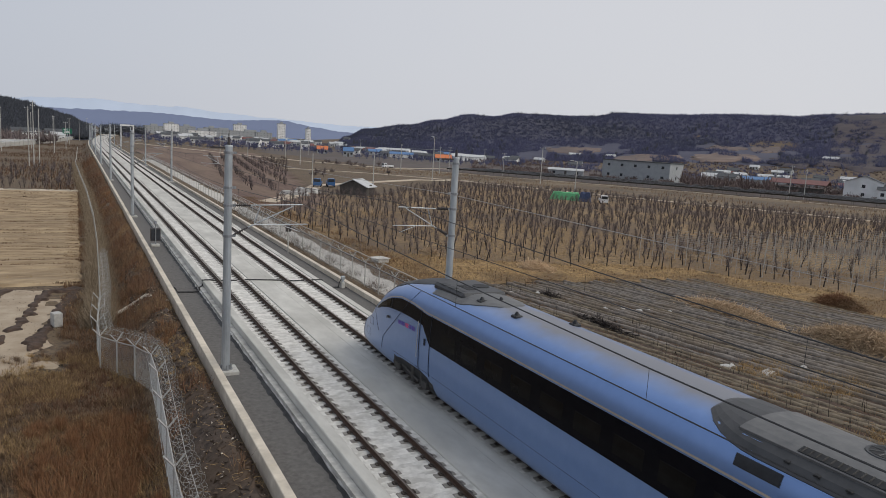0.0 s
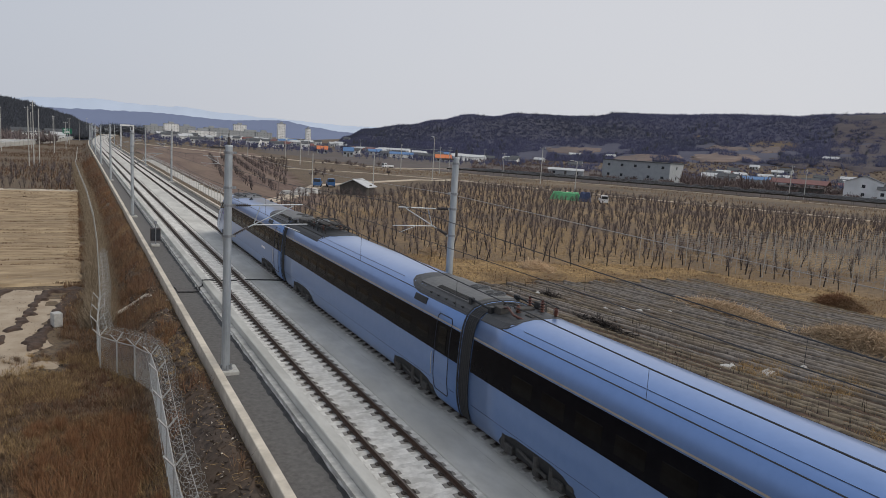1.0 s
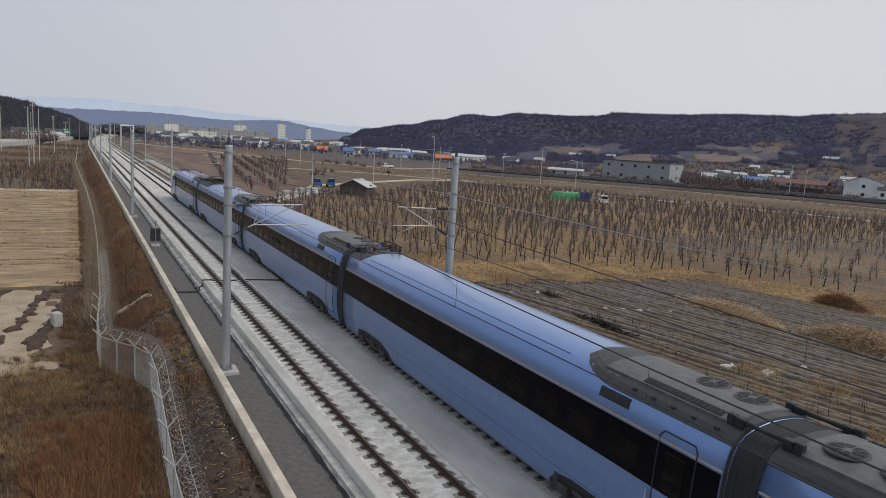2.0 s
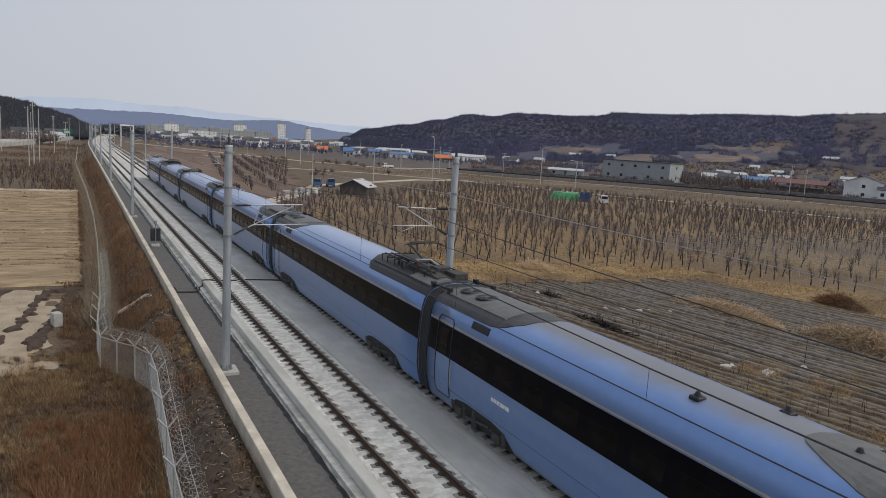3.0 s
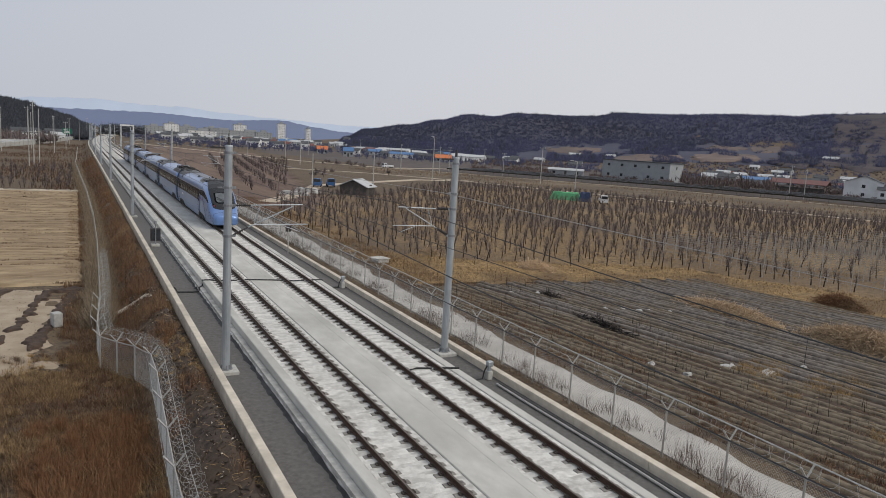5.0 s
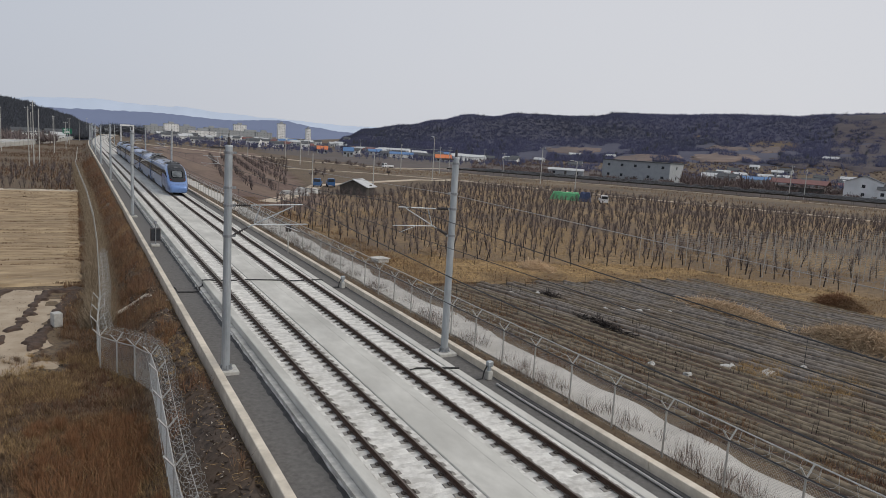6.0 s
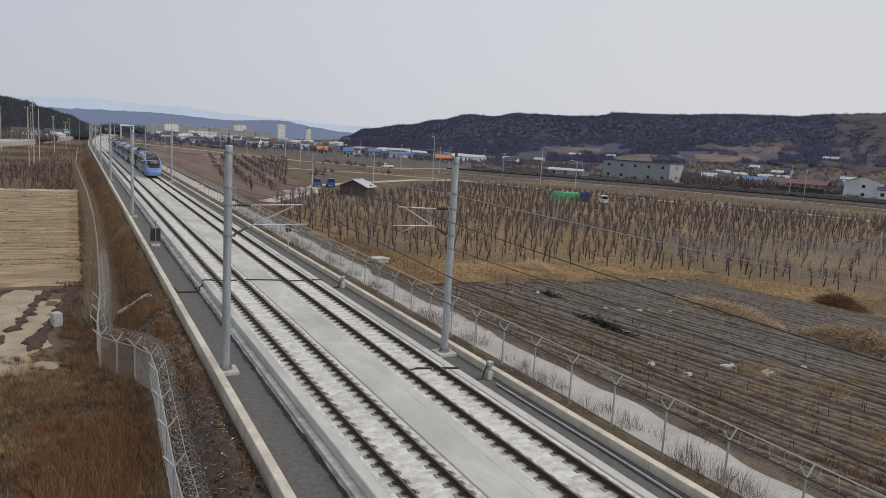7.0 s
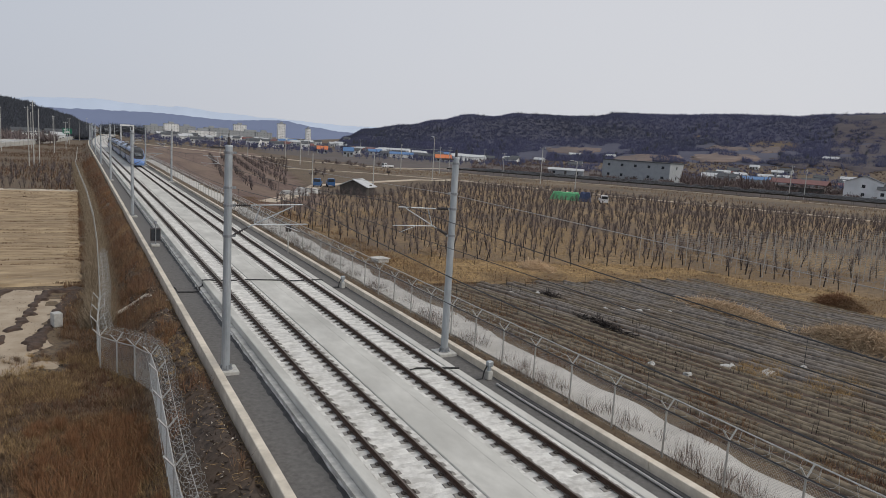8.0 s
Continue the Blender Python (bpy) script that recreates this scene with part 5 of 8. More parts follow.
for k, (x, y, lx, ly, rz) in enumerate(((32.5, 23.2, 1.9, 0.7, 10), (31.0, 24.7, 1.2, 0.6, -10), (27.6, 24.3, 0.5, 0.35, 0), (27.0, 26.3, 0.6, 0.3, 30), (34.2, 36.9, 1.3, 0.5, 10), (35.8, 36.2, 1.4, 0.5, 0), (33.4, 37.4, 0.7, 0.5, 40), (31.6, 43.0, 0.9, 0.4, 0), (29.5, 43.6, 0.7, 0.4, 20), (35.2, 23.2, 0.7, 0.4, 20), (37.6, 35.4, 0.6, 0.3, 0))):
    film(x, y, lx, ly, rz, k)

# ---------------------------------------------------------------- distance: roads, buildings, poles, woods
def quad_wall(bm, a, b, z0, z1, t=0.25):
    """A thick upright wall from a to b in plan."""
    d = Vector((b[0] - a[0], b[1] - a[1], 0)).normalized()
    n = Vector((-d.y, d.x, 0)) * t
    pts = [Vector((*a, 0)), Vector((*b, 0)), Vector((*b, 0)) + n, Vector((*a, 0)) + n]
    lo = [bm.verts.new((p.x, p.y, z0)) for p in pts]
    hi = [bm.verts.new((p.x, p.y, z1)) for p in pts]
    for k in range(4):
        bm.faces.new((lo[k], lo[(k + 1) % 4], hi[(k + 1) % 4], hi[k]))
    bm.faces.new(hi)
    bmesh.ops.recalc_face_normals(bm, faces=bm.faces[:])
    return bm


def house(name, x, y, rz, w, d, h, rise, wall, roof, windows, label, category="house", flat=False, eave=0.4, storeys=1, door=True, z=None):
    """A building w wide along its local x, d deep, with gable or flat roof, window and door parts on the -y face and both gables."""
    g = empty(name)
    bm = bmesh.new()
    if flat:
        box(bm, -w / 2, w / 2, -d / 2, d / 2, -1.0, h)
    else:
        sec = [(-d / 2, -1.0), (d / 2, -1.0), (d / 2, h), (0, h + rise), (-d / 2, h)]
        a = [bm.verts.new((-w / 2, u, v)) for u, v in sec]
        b = [bm.verts.new((w / 2, u, v)) for u, v in sec]
        for k in range(5):
            bm.faces.new((a[k], a[(k + 1) % 5], b[(k + 1) % 5], b[k]))
        bm.faces.new(a[::-1])
        bm.faces.new(b)
        bmesh.ops.recalc_face_normals(bm, faces=bm.faces[:])
    part("wall", bm, M[wall], g)
    if flat:
        bm = bmesh.new()
        box(bm, -w / 2 - eave, w / 2 + eave, -d / 2 - eave, d / 2 + eave, h + 0.003, h + 0.35)
        part("roof", bm, M[roof], g)
    else:
        for s in (-1, 1):
            bm = bmesh.new()
            k = eave * rise / (d / 2)
            sec = [(0, h + rise + 0.01), (s * (d / 2 + eave), h - k + 0.01), (s * (d / 2 + eave), h - k + 0.16), (0, h + rise + 0.16)]
            a = [bm.verts.new((-w / 2 - eave, u, v)) for u, v in sec]
            b = [bm.verts.new((w / 2 + eave, u, v)) for u, v in sec]
            for q in range(4):
                bm.faces.new((a[q], a[(q + 1) % 4], b[(q + 1) % 4], b[q]))
            bm.faces.new(a[::-1])
            bm.faces.new(b)
            bmesh.ops.recalc_face_normals(bm, faces=bm.faces[:])
            part("roof_slope", bm, M[roof], g)
    ww, wh = 1.2, 1.2
    for s in range(storeys):
        zc = (h / storeys) * (s + 0.55)
        for i in range(windows):
            xx = -w / 2 + w * (i + 0.5) / windows
            if door and s == 0 and i == windows // 2:
                bm = bmesh.new()
                box(bm, xx - 0.55, xx + 0.55, -d / 2 - 0.05, -d / 2 + 0.05, -0.2, 2.1)
                part("door", bm, M["wall_dark"], g)
                continue
            bm = bmesh.new()
            box(bm, xx - ww / 2, xx + ww / 2, -d / 2 - 0.03, -d / 2 + 0.05, zc - wh / 2, zc + wh / 2)
            win = part("window", bm, M["glass_dark"], g)
            bm = bmesh.new()
            box(bm, xx - ww / 2 - 0.1, xx + ww / 2 + 0.1, -d / 2 - 0.07, -d / 2 + 0.05, zc - wh / 2 - 0.12, zc - wh / 2 - 0.005)
            part("sill", bm, M["plinth"], win)
        for e in (-1, 1):
            if windows > 1:
                bm = bmesh.new()
                box(bm, e * w / 2 - 0.03, e * w / 2 + 0.03, -0.6, 0.6, zc - wh / 2, zc + wh / 2)
                part("window", bm, M["glass_dark"], g)
    g.matrix_world = pose(x, y, ground_z(x, y) if z is None else z, 0, 0, rz)
    return tagged(g, label, category)


# farm track, ditch edges and embankment
LOW = [(60, 228), (85, 215), (105, 190), (119, 157), (134, 128), (147, 105), (155, 86), (168, 45), (175, 0)]
UP = [(90, 290), (125, 245), (157, 205), (181, 172), (195, 146), (206, 117), (222, 60), (230, 0)]
ribbon("farm_track", LOW, 2.3, 0.12, M["track"], "pale beige farm track along the orchard", step=4)
ribbon("ditch_edge", UP, 1.7, 0.14, M["track"], "pale concrete ditch edge across the fields", step=4)
floor_patch("fallow_strip", [(88, 214), (107, 190), (121, 157), (136, 128), (149, 105), (157, 86), (170, 45), (177, 0), (228, 0), (220, 60), (204, 117), (193, 146), (179, 172), (155, 205), (122, 246), (95, 262)], M["fallow"], "fallow strip of brown dry grass", 0.06, 4.0)
pts = scatter(24000, 90, 230, 10, 250, lambda x, y: np.interp(y, [p[1] for p in LOW[::-1]], [p[0] for p in LOW[::-1]]) + 3 < x < np.interp(y, [p[1] for p in UP[::-1]], [p[0] for p in UP[::-1]]) - 2 and patchy(x, y, 0.05, 61, -0.2))
blades("fallow_grass", pts[::2], 0.3, 1.0, 0.07, 0.6, M["brown_weed"], "dark weeds standing on the fallow strip")
blades("fallow_grass", pts[1::2], 0.3, 0.9, 0.06, 0.6, M["dry_grass"], "tall brown dry grass on the fallow strip")


def build_shades():
    """Low black shade roofs over ginseng beds, row behind row."""
    n = 0
    for k in range(6):
        line = []
        for (x, y) in UP[1:]:
            line.append((x + 5 + 5.2 * k, y + 2.6 * k))
        for (ax, ay), (bx, by) in zip(line, line[1:]):
            s = tagged(empty("shade_row"), "low black net shade roof over field beds", "shade row", "shade rows over the field beds")
            bm = bmesh.new()
            d = Vector((bx - ax, by - ay, 0)).normalized()
            nn = Vector((d.y, -d.x, 0))
            v = []
            for (px, py) in ((ax, ay), (bx, by)):
                z = ground_z(px, py)
                for u, h in ((-0.5, 1.35), (0.5, 1.75), (0.5, 1.71), (-0.5, 1.31)):
                    v.append(bm.verts.new((px + nn.x * u, py + nn.y * u, z + h)))
            for i in range(4):
                bm.faces.new((v[i], v[(i + 1) % 4], v[4 + (i + 1) % 4], v[4 + i]))
            bmesh.ops.recalc_face_normals(bm, faces=bm.faces[:])
            part("shade_net", bm, M["shade_net"], s)
            bm = bmesh.new()
            za, zb = ground_z(ax, ay) + 1.38, ground_z(bx, by) + 1.38
            tube(bm, (ax - nn.x * 0.54, ay - nn.y * 0.54, za), (bx - nn.x * 0.54, by - nn.y * 0.54, zb), 0.03, n=4)
            tube(bm, (ax + nn.x * 0.54, ay + nn.y * 0.54, za + 0.42), (bx + nn.x * 0.54, by + nn.y * 0.54, zb + 0.42), 0.04, n=4)
            part("shade_rail", bm, M["steel"], s, "pale rail along the edge of the net")
            length = math.hypot(bx - ax, by - ay)
            m = int(length / 6)
            for i in range(m):
                px, py = ax + (bx - ax) * i / m, ay + (by - ay) * i / m
                bm = bmesh.new()
                z = ground_z(px, py)
                tube(bm, (px - nn.x, py - nn.y, z - 0.2), (px - nn.x, py - nn.y, z + 1.2), 0.05, n=4)
                part("shade_post", bm, M["wall_dark"], s)


build_shades()

# west: the expressway, its guard rail and sign
HIGHWAY = [(-95, 180), (-60, 250), (-34, 335), (-20, 430), (-8, 540), (4, 680), (20, 850)]
ribbon("highway", HIGHWAY, 13, 1.9, M["plinth"], "grey expressway running beside the railway", step=8)
rail = tagged(empty("guard_rail"), "pale steel guard rail beside the expressway", "guard rail")
for k in range(len(HIGHWAY) - 1):
    (ax, ay), (bx, by) = HIGHWAY[k], HIGHWAY[k + 1]
    bm = bmesh.new()
    tube(bm, (ax + 7, ay - 2, -2.6 + 2.6), (bx + 7, by - 2, -2.6 + 2.6), 0.12, n=4)
    part("rail_beam", bm, M["galv"], rail)
    for i in range(12):
        bm = bmesh.new()
        t = i / 12
        x, y = ax + 7 + (bx - ax) * t, ay - 2 + (by - ay) * t
        tube(bm, (x, y, -2.7), (x, y, 0.1), 0.09, n=4)
        part("rail_post", bm, M["post"], rail)


def pole(x, y, h, label, arms=1, r=0.15, material="plinth", kind="utility_pole", lamp=False):
    p = empty(kind)
    bm = bmesh.new()
    tube(bm, (0, 0, -0.5), (0, 0, h), r, r * 0.6, 8)
    part("shaft", bm, M[material], p)
    for k in range(arms):
        bm = bmesh.new()
        box(bm, -0.9, 0.9, -0.06, 0.06, h - 0.5 - 0.9 * k, h - 0.38 - 0.9 * k)
        part("crossarm", bm, M["steel"], p)
        for u in (-0.8, 0, 0.8):
            bm = bmesh.new()
            tube(bm, (u, 0, h - 0.38 - 0.9 * k), (u, 0, h - 0.15 - 0.9 * k), 0.07, 0.05, 6)
            part("insulator", bm, M["wall_white"], p)
    if lamp:
        bm = bmesh.new()
        tube(bm, (0, 0, h - 0.1), (1.3, 0, h + 0.1), 0.06, n=6)
        box(bm, 1.0, 1.9, -0.18, 0.18, h, h + 0.2, 0.04)
        part("lamp_head", bm, M["wall_white"], p)
    p.matrix_world = pose(x, y, ground_z(x, y), 0, 0, random.uniform(0, 180))
    return tagged(p, label, "pole", "poles across the fields")


for x, y, h, arms, lamp in ((134, 187, 12, 1, False), (123, 155, 8.5, 0, True), (210, 152, 11, 1, False), (215, 150, 10, 1, False), (94, 186, 13, 1, True), (48.8, 158.7, 7, 0, False), (62.6, 155, 8, 1, False), (110, 245, 10, 1, False),
                            (120, 232, 10, 1, False), (140, 262, 10, 1, False), (150, 235, 9, 1, False), (75, 260, 10, 1, False), (64, 300, 10, 1, False), (58, 330, 10, 1, False), (180, 300, 10, 1, False), (280, 210, 10, 1, False), (88, 330, 10, 1, False), (160, 420, 11, 1, False), (120, 400, 11, 1, False), (48, 420, 10, 1, False)):
    pole(x, y, h, "grey concrete utility pole standing in the fields", arms, lamp=lamp)
for x, y, h, arms in ((-9.8, 212, 17, 2), (-8.6, 214, 15, 0), (-11.0, 214, 15.5, 1), (-7.2, 300, 14, 2), (-16, 330, 15, 1), (-4.0, 360, 12, 1), (-24, 300, 16, 1), (-34, 420, 16, 1), (-12, 480, 15, 1), (-3, 420, 14, 1), (2, 520, 14, 1), (-26, 500, 18, 1), (8.0, 640, 14, 1), (-46, 380, 15, 1)):
    pole(x, y, h, "tall grey utility pole beside the expressway", arms, 0.14)
# road sign
s = empty("road_sign")
bm = bmesh.new()
tube(bm, (0, 0, -0.5), (0, 0, 7.5), 0.2, n=8)
part("sign_post", bm, M["galv"], s)
bm = bmesh.new()
box(bm, -2.4, 2.4, -0.15, -0.05, 4.6, 7.6)
part("sign_panel", bm, M["sign_green"], s)
for k in range(3):
    bm = bmesh.new()
    box(bm, -1.8, 1.4 - 0.5 * k, -0.17, -0.155, 5.0 + 0.8 * k, 5.35 + 0.8 * k)
    part("text_bar", bm, M["wall_white"], s)
s.matrix_world = pose(-4.5, 470, -2.2)
tagged(s, "green expressway direction sign on a steel post", "road sign")
# white signal gantry beyond the line
g = empty("signal_gantry")
for x in (-3.0, 3.0):
    bm = bmesh.new()
    box(bm, x - 0.35, x + 0.35, -0.3, 0.3, -1.0, 10.2)
    part("gantry_leg", bm, M["wall_white"], g)
bm = bmesh.new()
box(bm, -3.35, 3.35, -0.3, 0.3, 10.203, 11.0)
part("gantry_beam", bm, M["wall_white"], g)
g.matrix_world = pose(23.6, 400, -1.2)
tagged(g, "white steel portal gantry beside the line", "gantry")

# farm buildings
w = house("warehouse", 224, 236, 294, 31, 16, 8.6, 0, "wall_grey", "roof_dark", 5, "long grey-white flat-roofed farm warehouse with small windows", "warehouse", flat=True, storeys=2)
h1 = house("farmhouse", 269, 163, 208, 10, 13, 6.2, 2.6, "wall_white", "roof_dark", 3, "white two-storey farmhouse with a gabled roof", storeys=2)
h2 = house("farmhouse_wing", 272, 150, 298, 16, 8, 4.0, 1.6, "wall_white", "roof_dark", 5, "white single-storey wing beside the farmhouse")
b = empty("open_barn")
for x in (-9, -3, 3, 9):
    for y in (-4, 4):
        bm = bmesh.new()
        tube(bm, (x, y, -0.5), (x, y, 4.2), 0.15, n=6)
        part("barn_post", bm, M["wall_dark"], b)
for sgn in (-1, 1):
    bm = bmesh.new()
    vs = [bm.verts.new(p) for p in ((-10.5, 0, 5.6), (10.5, 0, 5.6), (10.5, sgn * 6, 4.0), (-10.5, sgn * 6, 4.0), (-10.5, 0, 5.75), (10.5, 0, 5.75), (10.5, sgn * 6, 4.15), (-10.5, sgn * 6, 4.15))]
    for f in ((0, 1, 2, 3), (4, 5, 6, 7), (0, 1, 5, 4), (2, 3, 7, 6), (1, 2, 6, 5), (3, 0, 4, 7)):
        bm.faces.new([vs[i] for i in f])
    bmesh.ops.recalc_face_normals(bm, faces=bm.faces[:])
    part("roof_slope", bm, M["roof_red"], b)
bm = bmesh.new()
box(bm, -9.5, 9.5, 3.0, 4.0, 0, 2.6)
part("stored_goods", bm, M["wall_dark"], b)
b.matrix_world = pose(256, 181, ground_z(256, 181), 0, 0, 115)
tagged(b, "open-sided barn with a red-brown sheet roof", "barn")
house("field_shed", 49.6, 131.0, 48, 4.6, 5.6, 1.7, 1.25, "wall_dark", "roof_grey", 1, "small dark shed with a pale grey gabled roof", "shed")


def tarp(name, x, y, lx, ly, h, material, label, seed):
    rd = random.Random(seed)
    bm = bmesh.new()
    n = 8
    g = [[bm.verts.new(((i / n - 0.5) * lx, (j / n - 0.5) * ly, -0.1 if i in (0, n) or j in (0, n) else h * rd.uniform(0.75, 1.0))) for i in range(n + 1)] for j in range(n + 1)]
    for j in range(n):
        for i in range(n):
            bm.faces.new((g[j][i], g[j][i + 1], g[j + 1][i + 1], g[j + 1][i]))
    o = mesh_ob(name, bm, M[material])
    o.matrix_world = pose(x, y, ground_z(x, y), 0, 0, -40)
    return tagged(o, label, "tarpaulin")


tarp("green_tarpaulin", 99.5, 128.5, 7.5, 3.2, 1.9, "green_tarp", "bright green tarpaulin over a stack in the orchard", 1)
tarp("blue_tarpaulin", 101.8, 124.4, 2.8, 2.6, 2.3, "blue_tarp", "dark blue tarpaulin over a stack in the orchard", 2)
tarp("white_tarpaulin", 40.0, 133.0, 5, 2.6, 0.9, "film_white", "pale sheeting over a heap beside the shed", 3)
tarp("grey_tarpaulin", 35.5, 126.0, 6, 1.6, 0.8, "film_white", "pale sheeting laid over heaped goods", 4)


def truck(x, y, rz, paint, label):
    t = empty("truck")
    bm = bmesh.new()
    prism(bm, [(-0.82, 0.45), (0.82, 0.45), (0.82, 1.2), (0.70, 1.95), (-0.70, 1.95), (-0.82, 1.2)], 1.0, 2.5)
    part("cab", bm, M[paint], t)
    bm = bmesh.new()
    prism(bm, [(-0.70, 1.22), (0.70, 1.22), (0.62, 1.82), (-0.62, 1.82)], 2.46, 2.53)
    part("windscreen", bm, M["glass_dark"], t)
    for s in (-1, 1):
        bm = bmesh.new()
        box(bm, min(s * 0.70, s * 0.83), max(s * 0.70, s * 0.83), 1.3, 2.2, 1.25, 1.75)
        part("side_window", bm, M["glass_dark"], t)
    bm = bmesh.new()
    box(bm, -0.85, 0.85, -2.3, 0.9, 0.65, 0.80)
    for a in ((-0.85, -0.80, -2.3, 0.9), (0.80, 0.85, -2.3, 0.9), (-0.80, 0.80, -2.3, -2.25), (-0.80, 0.80, 0.85, 0.9)):
        box(bm, *a, 0.803, 1.15)
    part("load_bed", bm, M[paint], t)
    for s in (-1, 1):
        for yy in (-1.5, 1.75):
            bm = bmesh.new()
            tube(bm, (s * 0.62, yy, 0.34), (s * 0.82, yy, 0.34), 0.34, 0.34, 14)
            part("wheel", bm, M["tyre"], t)
    t.matrix_world = pose(x, y, ground_z(x, y) + 0.02, 0, 0, rz)
    return tagged(t, label, "truck", "parked farm vehicles")


truck(103.4, 120.0, 145, "paint_white", "small white pickup truck parked in the orchard")
truck(47.0, 148.6, 158, "paint_blue", "small blue truck parked beside the shed")
truck(50.2, 149.6, 166, "paint_blue", "dark blue truck parked beside the shed")
truck(112, 262, 100, "paint_white", "white van on the farm road")

# village: rows of small houses and sheds
rv = random.Random(11)
ROOFS = ("roof_grey", "roof_grey", "roof_dark", "roof_blue", "roof_red", "roof_grey")
NAMES = {"roof_grey": "pale grey", "roof_dark": "dark grey", "roof_blue": "blue", "roof_red": "red-brown", "roof_orange": "orange"}


def village(az, r, w, d, h, rise, roof, wall="wall_white", flat=False, st=1, win=3, cat="house", name="house"):
    x, y = r * math.sin(radians(az)), r * math.cos(radians(az))
    house(name, x, y, 90 - az - 90 + rv.uniform(-25, 25) * (0 if flat else 1), w, d, h, rise, wall, roof, win, "%s, %s walls, %s roof" % ("small valley " + cat, "white" if wall == "wall_white" else "grey", NAMES[roof]), cat, flat=flat, storeys=st)


for az, r, w, d, h, rise, roof in ((17.8, 470, 9, 8, 3.5, 2.4, "roof_orange"), (19.9, 430, 8, 7, 4.2, 2.6, "roof_blue"), (27.6, 430, 13, 8, 3.2, 2.4, "roof_orange"), (24.2, 480, 22, 9, 3.0, 1.6, "roof_blue"), (22.0, 520, 14, 8, 3.2, 2, "roof_blue"),
                                   (23.6, 560, 34, 12, 5.0, 1.6, "roof_grey"), (29.6, 500, 34, 10, 4.0, 1.8, "roof_grey"), (21.2, 590, 20, 9, 3.5, 2, "roof_grey"), (25.6, 540, 16, 9, 3.5, 2, "roof_grey"), (31.3, 560, 12, 8, 3, 2, "roof_dark"),
                                   (33.0, 600, 14, 8, 3, 2, "roof_grey"), (35.4, 640, 12, 8, 3, 2, "roof_grey"), (44.0, 480, 10, 8, 3, 2, "roof_grey"), (48.5, 420, 11, 8, 3, 2, "roof_grey"), (52.6, 400, 36, 9, 3.2, 1.6, "roof_blue"), (54.8, 420, 30, 8, 3.0, 1.4, "roof_grey"),
                                   (58.0, 400, 16, 8, 3, 1.6, "roof_red"), (59.5, 380, 14, 8, 3, 1.6, "roof_red"), (50.6, 520, 12, 8, 3, 2, "roof_grey"), (38.2, 720, 16, 8, 3, 2, "roof_grey"), (41.0, 700, 12, 8, 3, 2, "roof_grey"), (56.5, 700, 18, 9, 3, 2, "roof_grey"), (57.8, 560, 14, 8, 3, 2, "roof_grey"), (37.6, 330, 22, 6, 3.0, 1.0, "roof_grey")):
    village(az, r, w * 0.72, d * 0.8, h * 0.85, rise * 0.8, roof, "wall_white" if rv.random() < 0.35 else "wall_grey")
for k in range(26):
    village(rv.uniform(20, 34), rv.uniform(470, 620), rv.uniform(6, 10), rv.uniform(5, 8), rv.uniform(2.4, 3.6), 1.5, rv.choice(("roof_dark", "roof_grey", "roof_blue", "roof_dark", "roof_red")), rv.choice(("wall_white", "wall_grey", "wall_grey")))
for k in range(20):
    village(rv.uniform(38, 60), rv.uniform(380, 640), rv.uniform(6, 10), rv.uniform(5, 8), rv.uniform(2.4, 3.4), 1.4, rv.choice(("roof_dark", "roof_grey", "roof_dark", "roof_red")), rv.choice(("wall_white", "wall_grey", "wall_grey")))
for k in range(44):
    az = rv.uniform(5.5, 20)
    village(az, rv.uniform(560, 1000), rv.uniform(6, 12), rv.uniform(6, 9), rv.uniform(3, 5), 1.8, rv.choice(ROOFS + ("roof_dark", "roof_dark")), rv.choice(("wall_white", "wall_grey")))
for k in range(6):
    village(rv.uniform(-4.5, -0.8), rv.uniform(500, 560), rv.uniform(7, 11), 8, rv.uniform(3, 5), 1.8, rv.choice(("roof_grey", "roof_dark")), rv.choice(("wall_white", "wall_grey")))
house("roadside_hall", -24, 500, 4, 18, 10, 4, 0, "wall_white", "roof_dark", 6, "low white roadside building with a flat roof", "building", flat=True)


def tower(az, r, w, d, floors, label, wall="wall_white", cols=5):
    g = empty("apartment_block")
    h = floors * 2.9
    bm = bmesh.new()
    box(bm, -w / 2, w / 2, -d / 2, d / 2, -2, h)
    part("wall", bm, M[wall], g)
    bm = bmesh.new()
    box(bm, -w / 2 - 0.3, w / 2 + 0.3, -d / 2 - 0.3, d / 2 + 0.3, h + 0.003, h + 0.9)
    box(bm, -w / 6, w / 6, -d / 4, d / 4, h + 0.9, h + 4)
    part("roof", bm, M["wall_grey"], g)
    bm = bmesh.new()
    box(bm, -0.5, 0.5, -0.03, 0.03, -0.42, 0.42)
    me = None
    for f in range(floors):
        for c in range(cols):
            m = pose(-w / 2 + w * (c + 0.5) / cols, -d / 2 - 0.02, 2.9 * f + 1.6)
            if me is None:
                o = part("window", bm, M["glass_dark"], g)
                o.matrix_basis = m
                me = o.data
            else:
                share("window", me, g, m)
    x, y = r * math.sin(radians(az)), r * math.cos(radians(az))
    g.matrix_world = pose(x, y, ground_z(x, y), 0, 0, -az + 12)
    tagged(g, label, "apartment block", "apartment blocks of the far town")


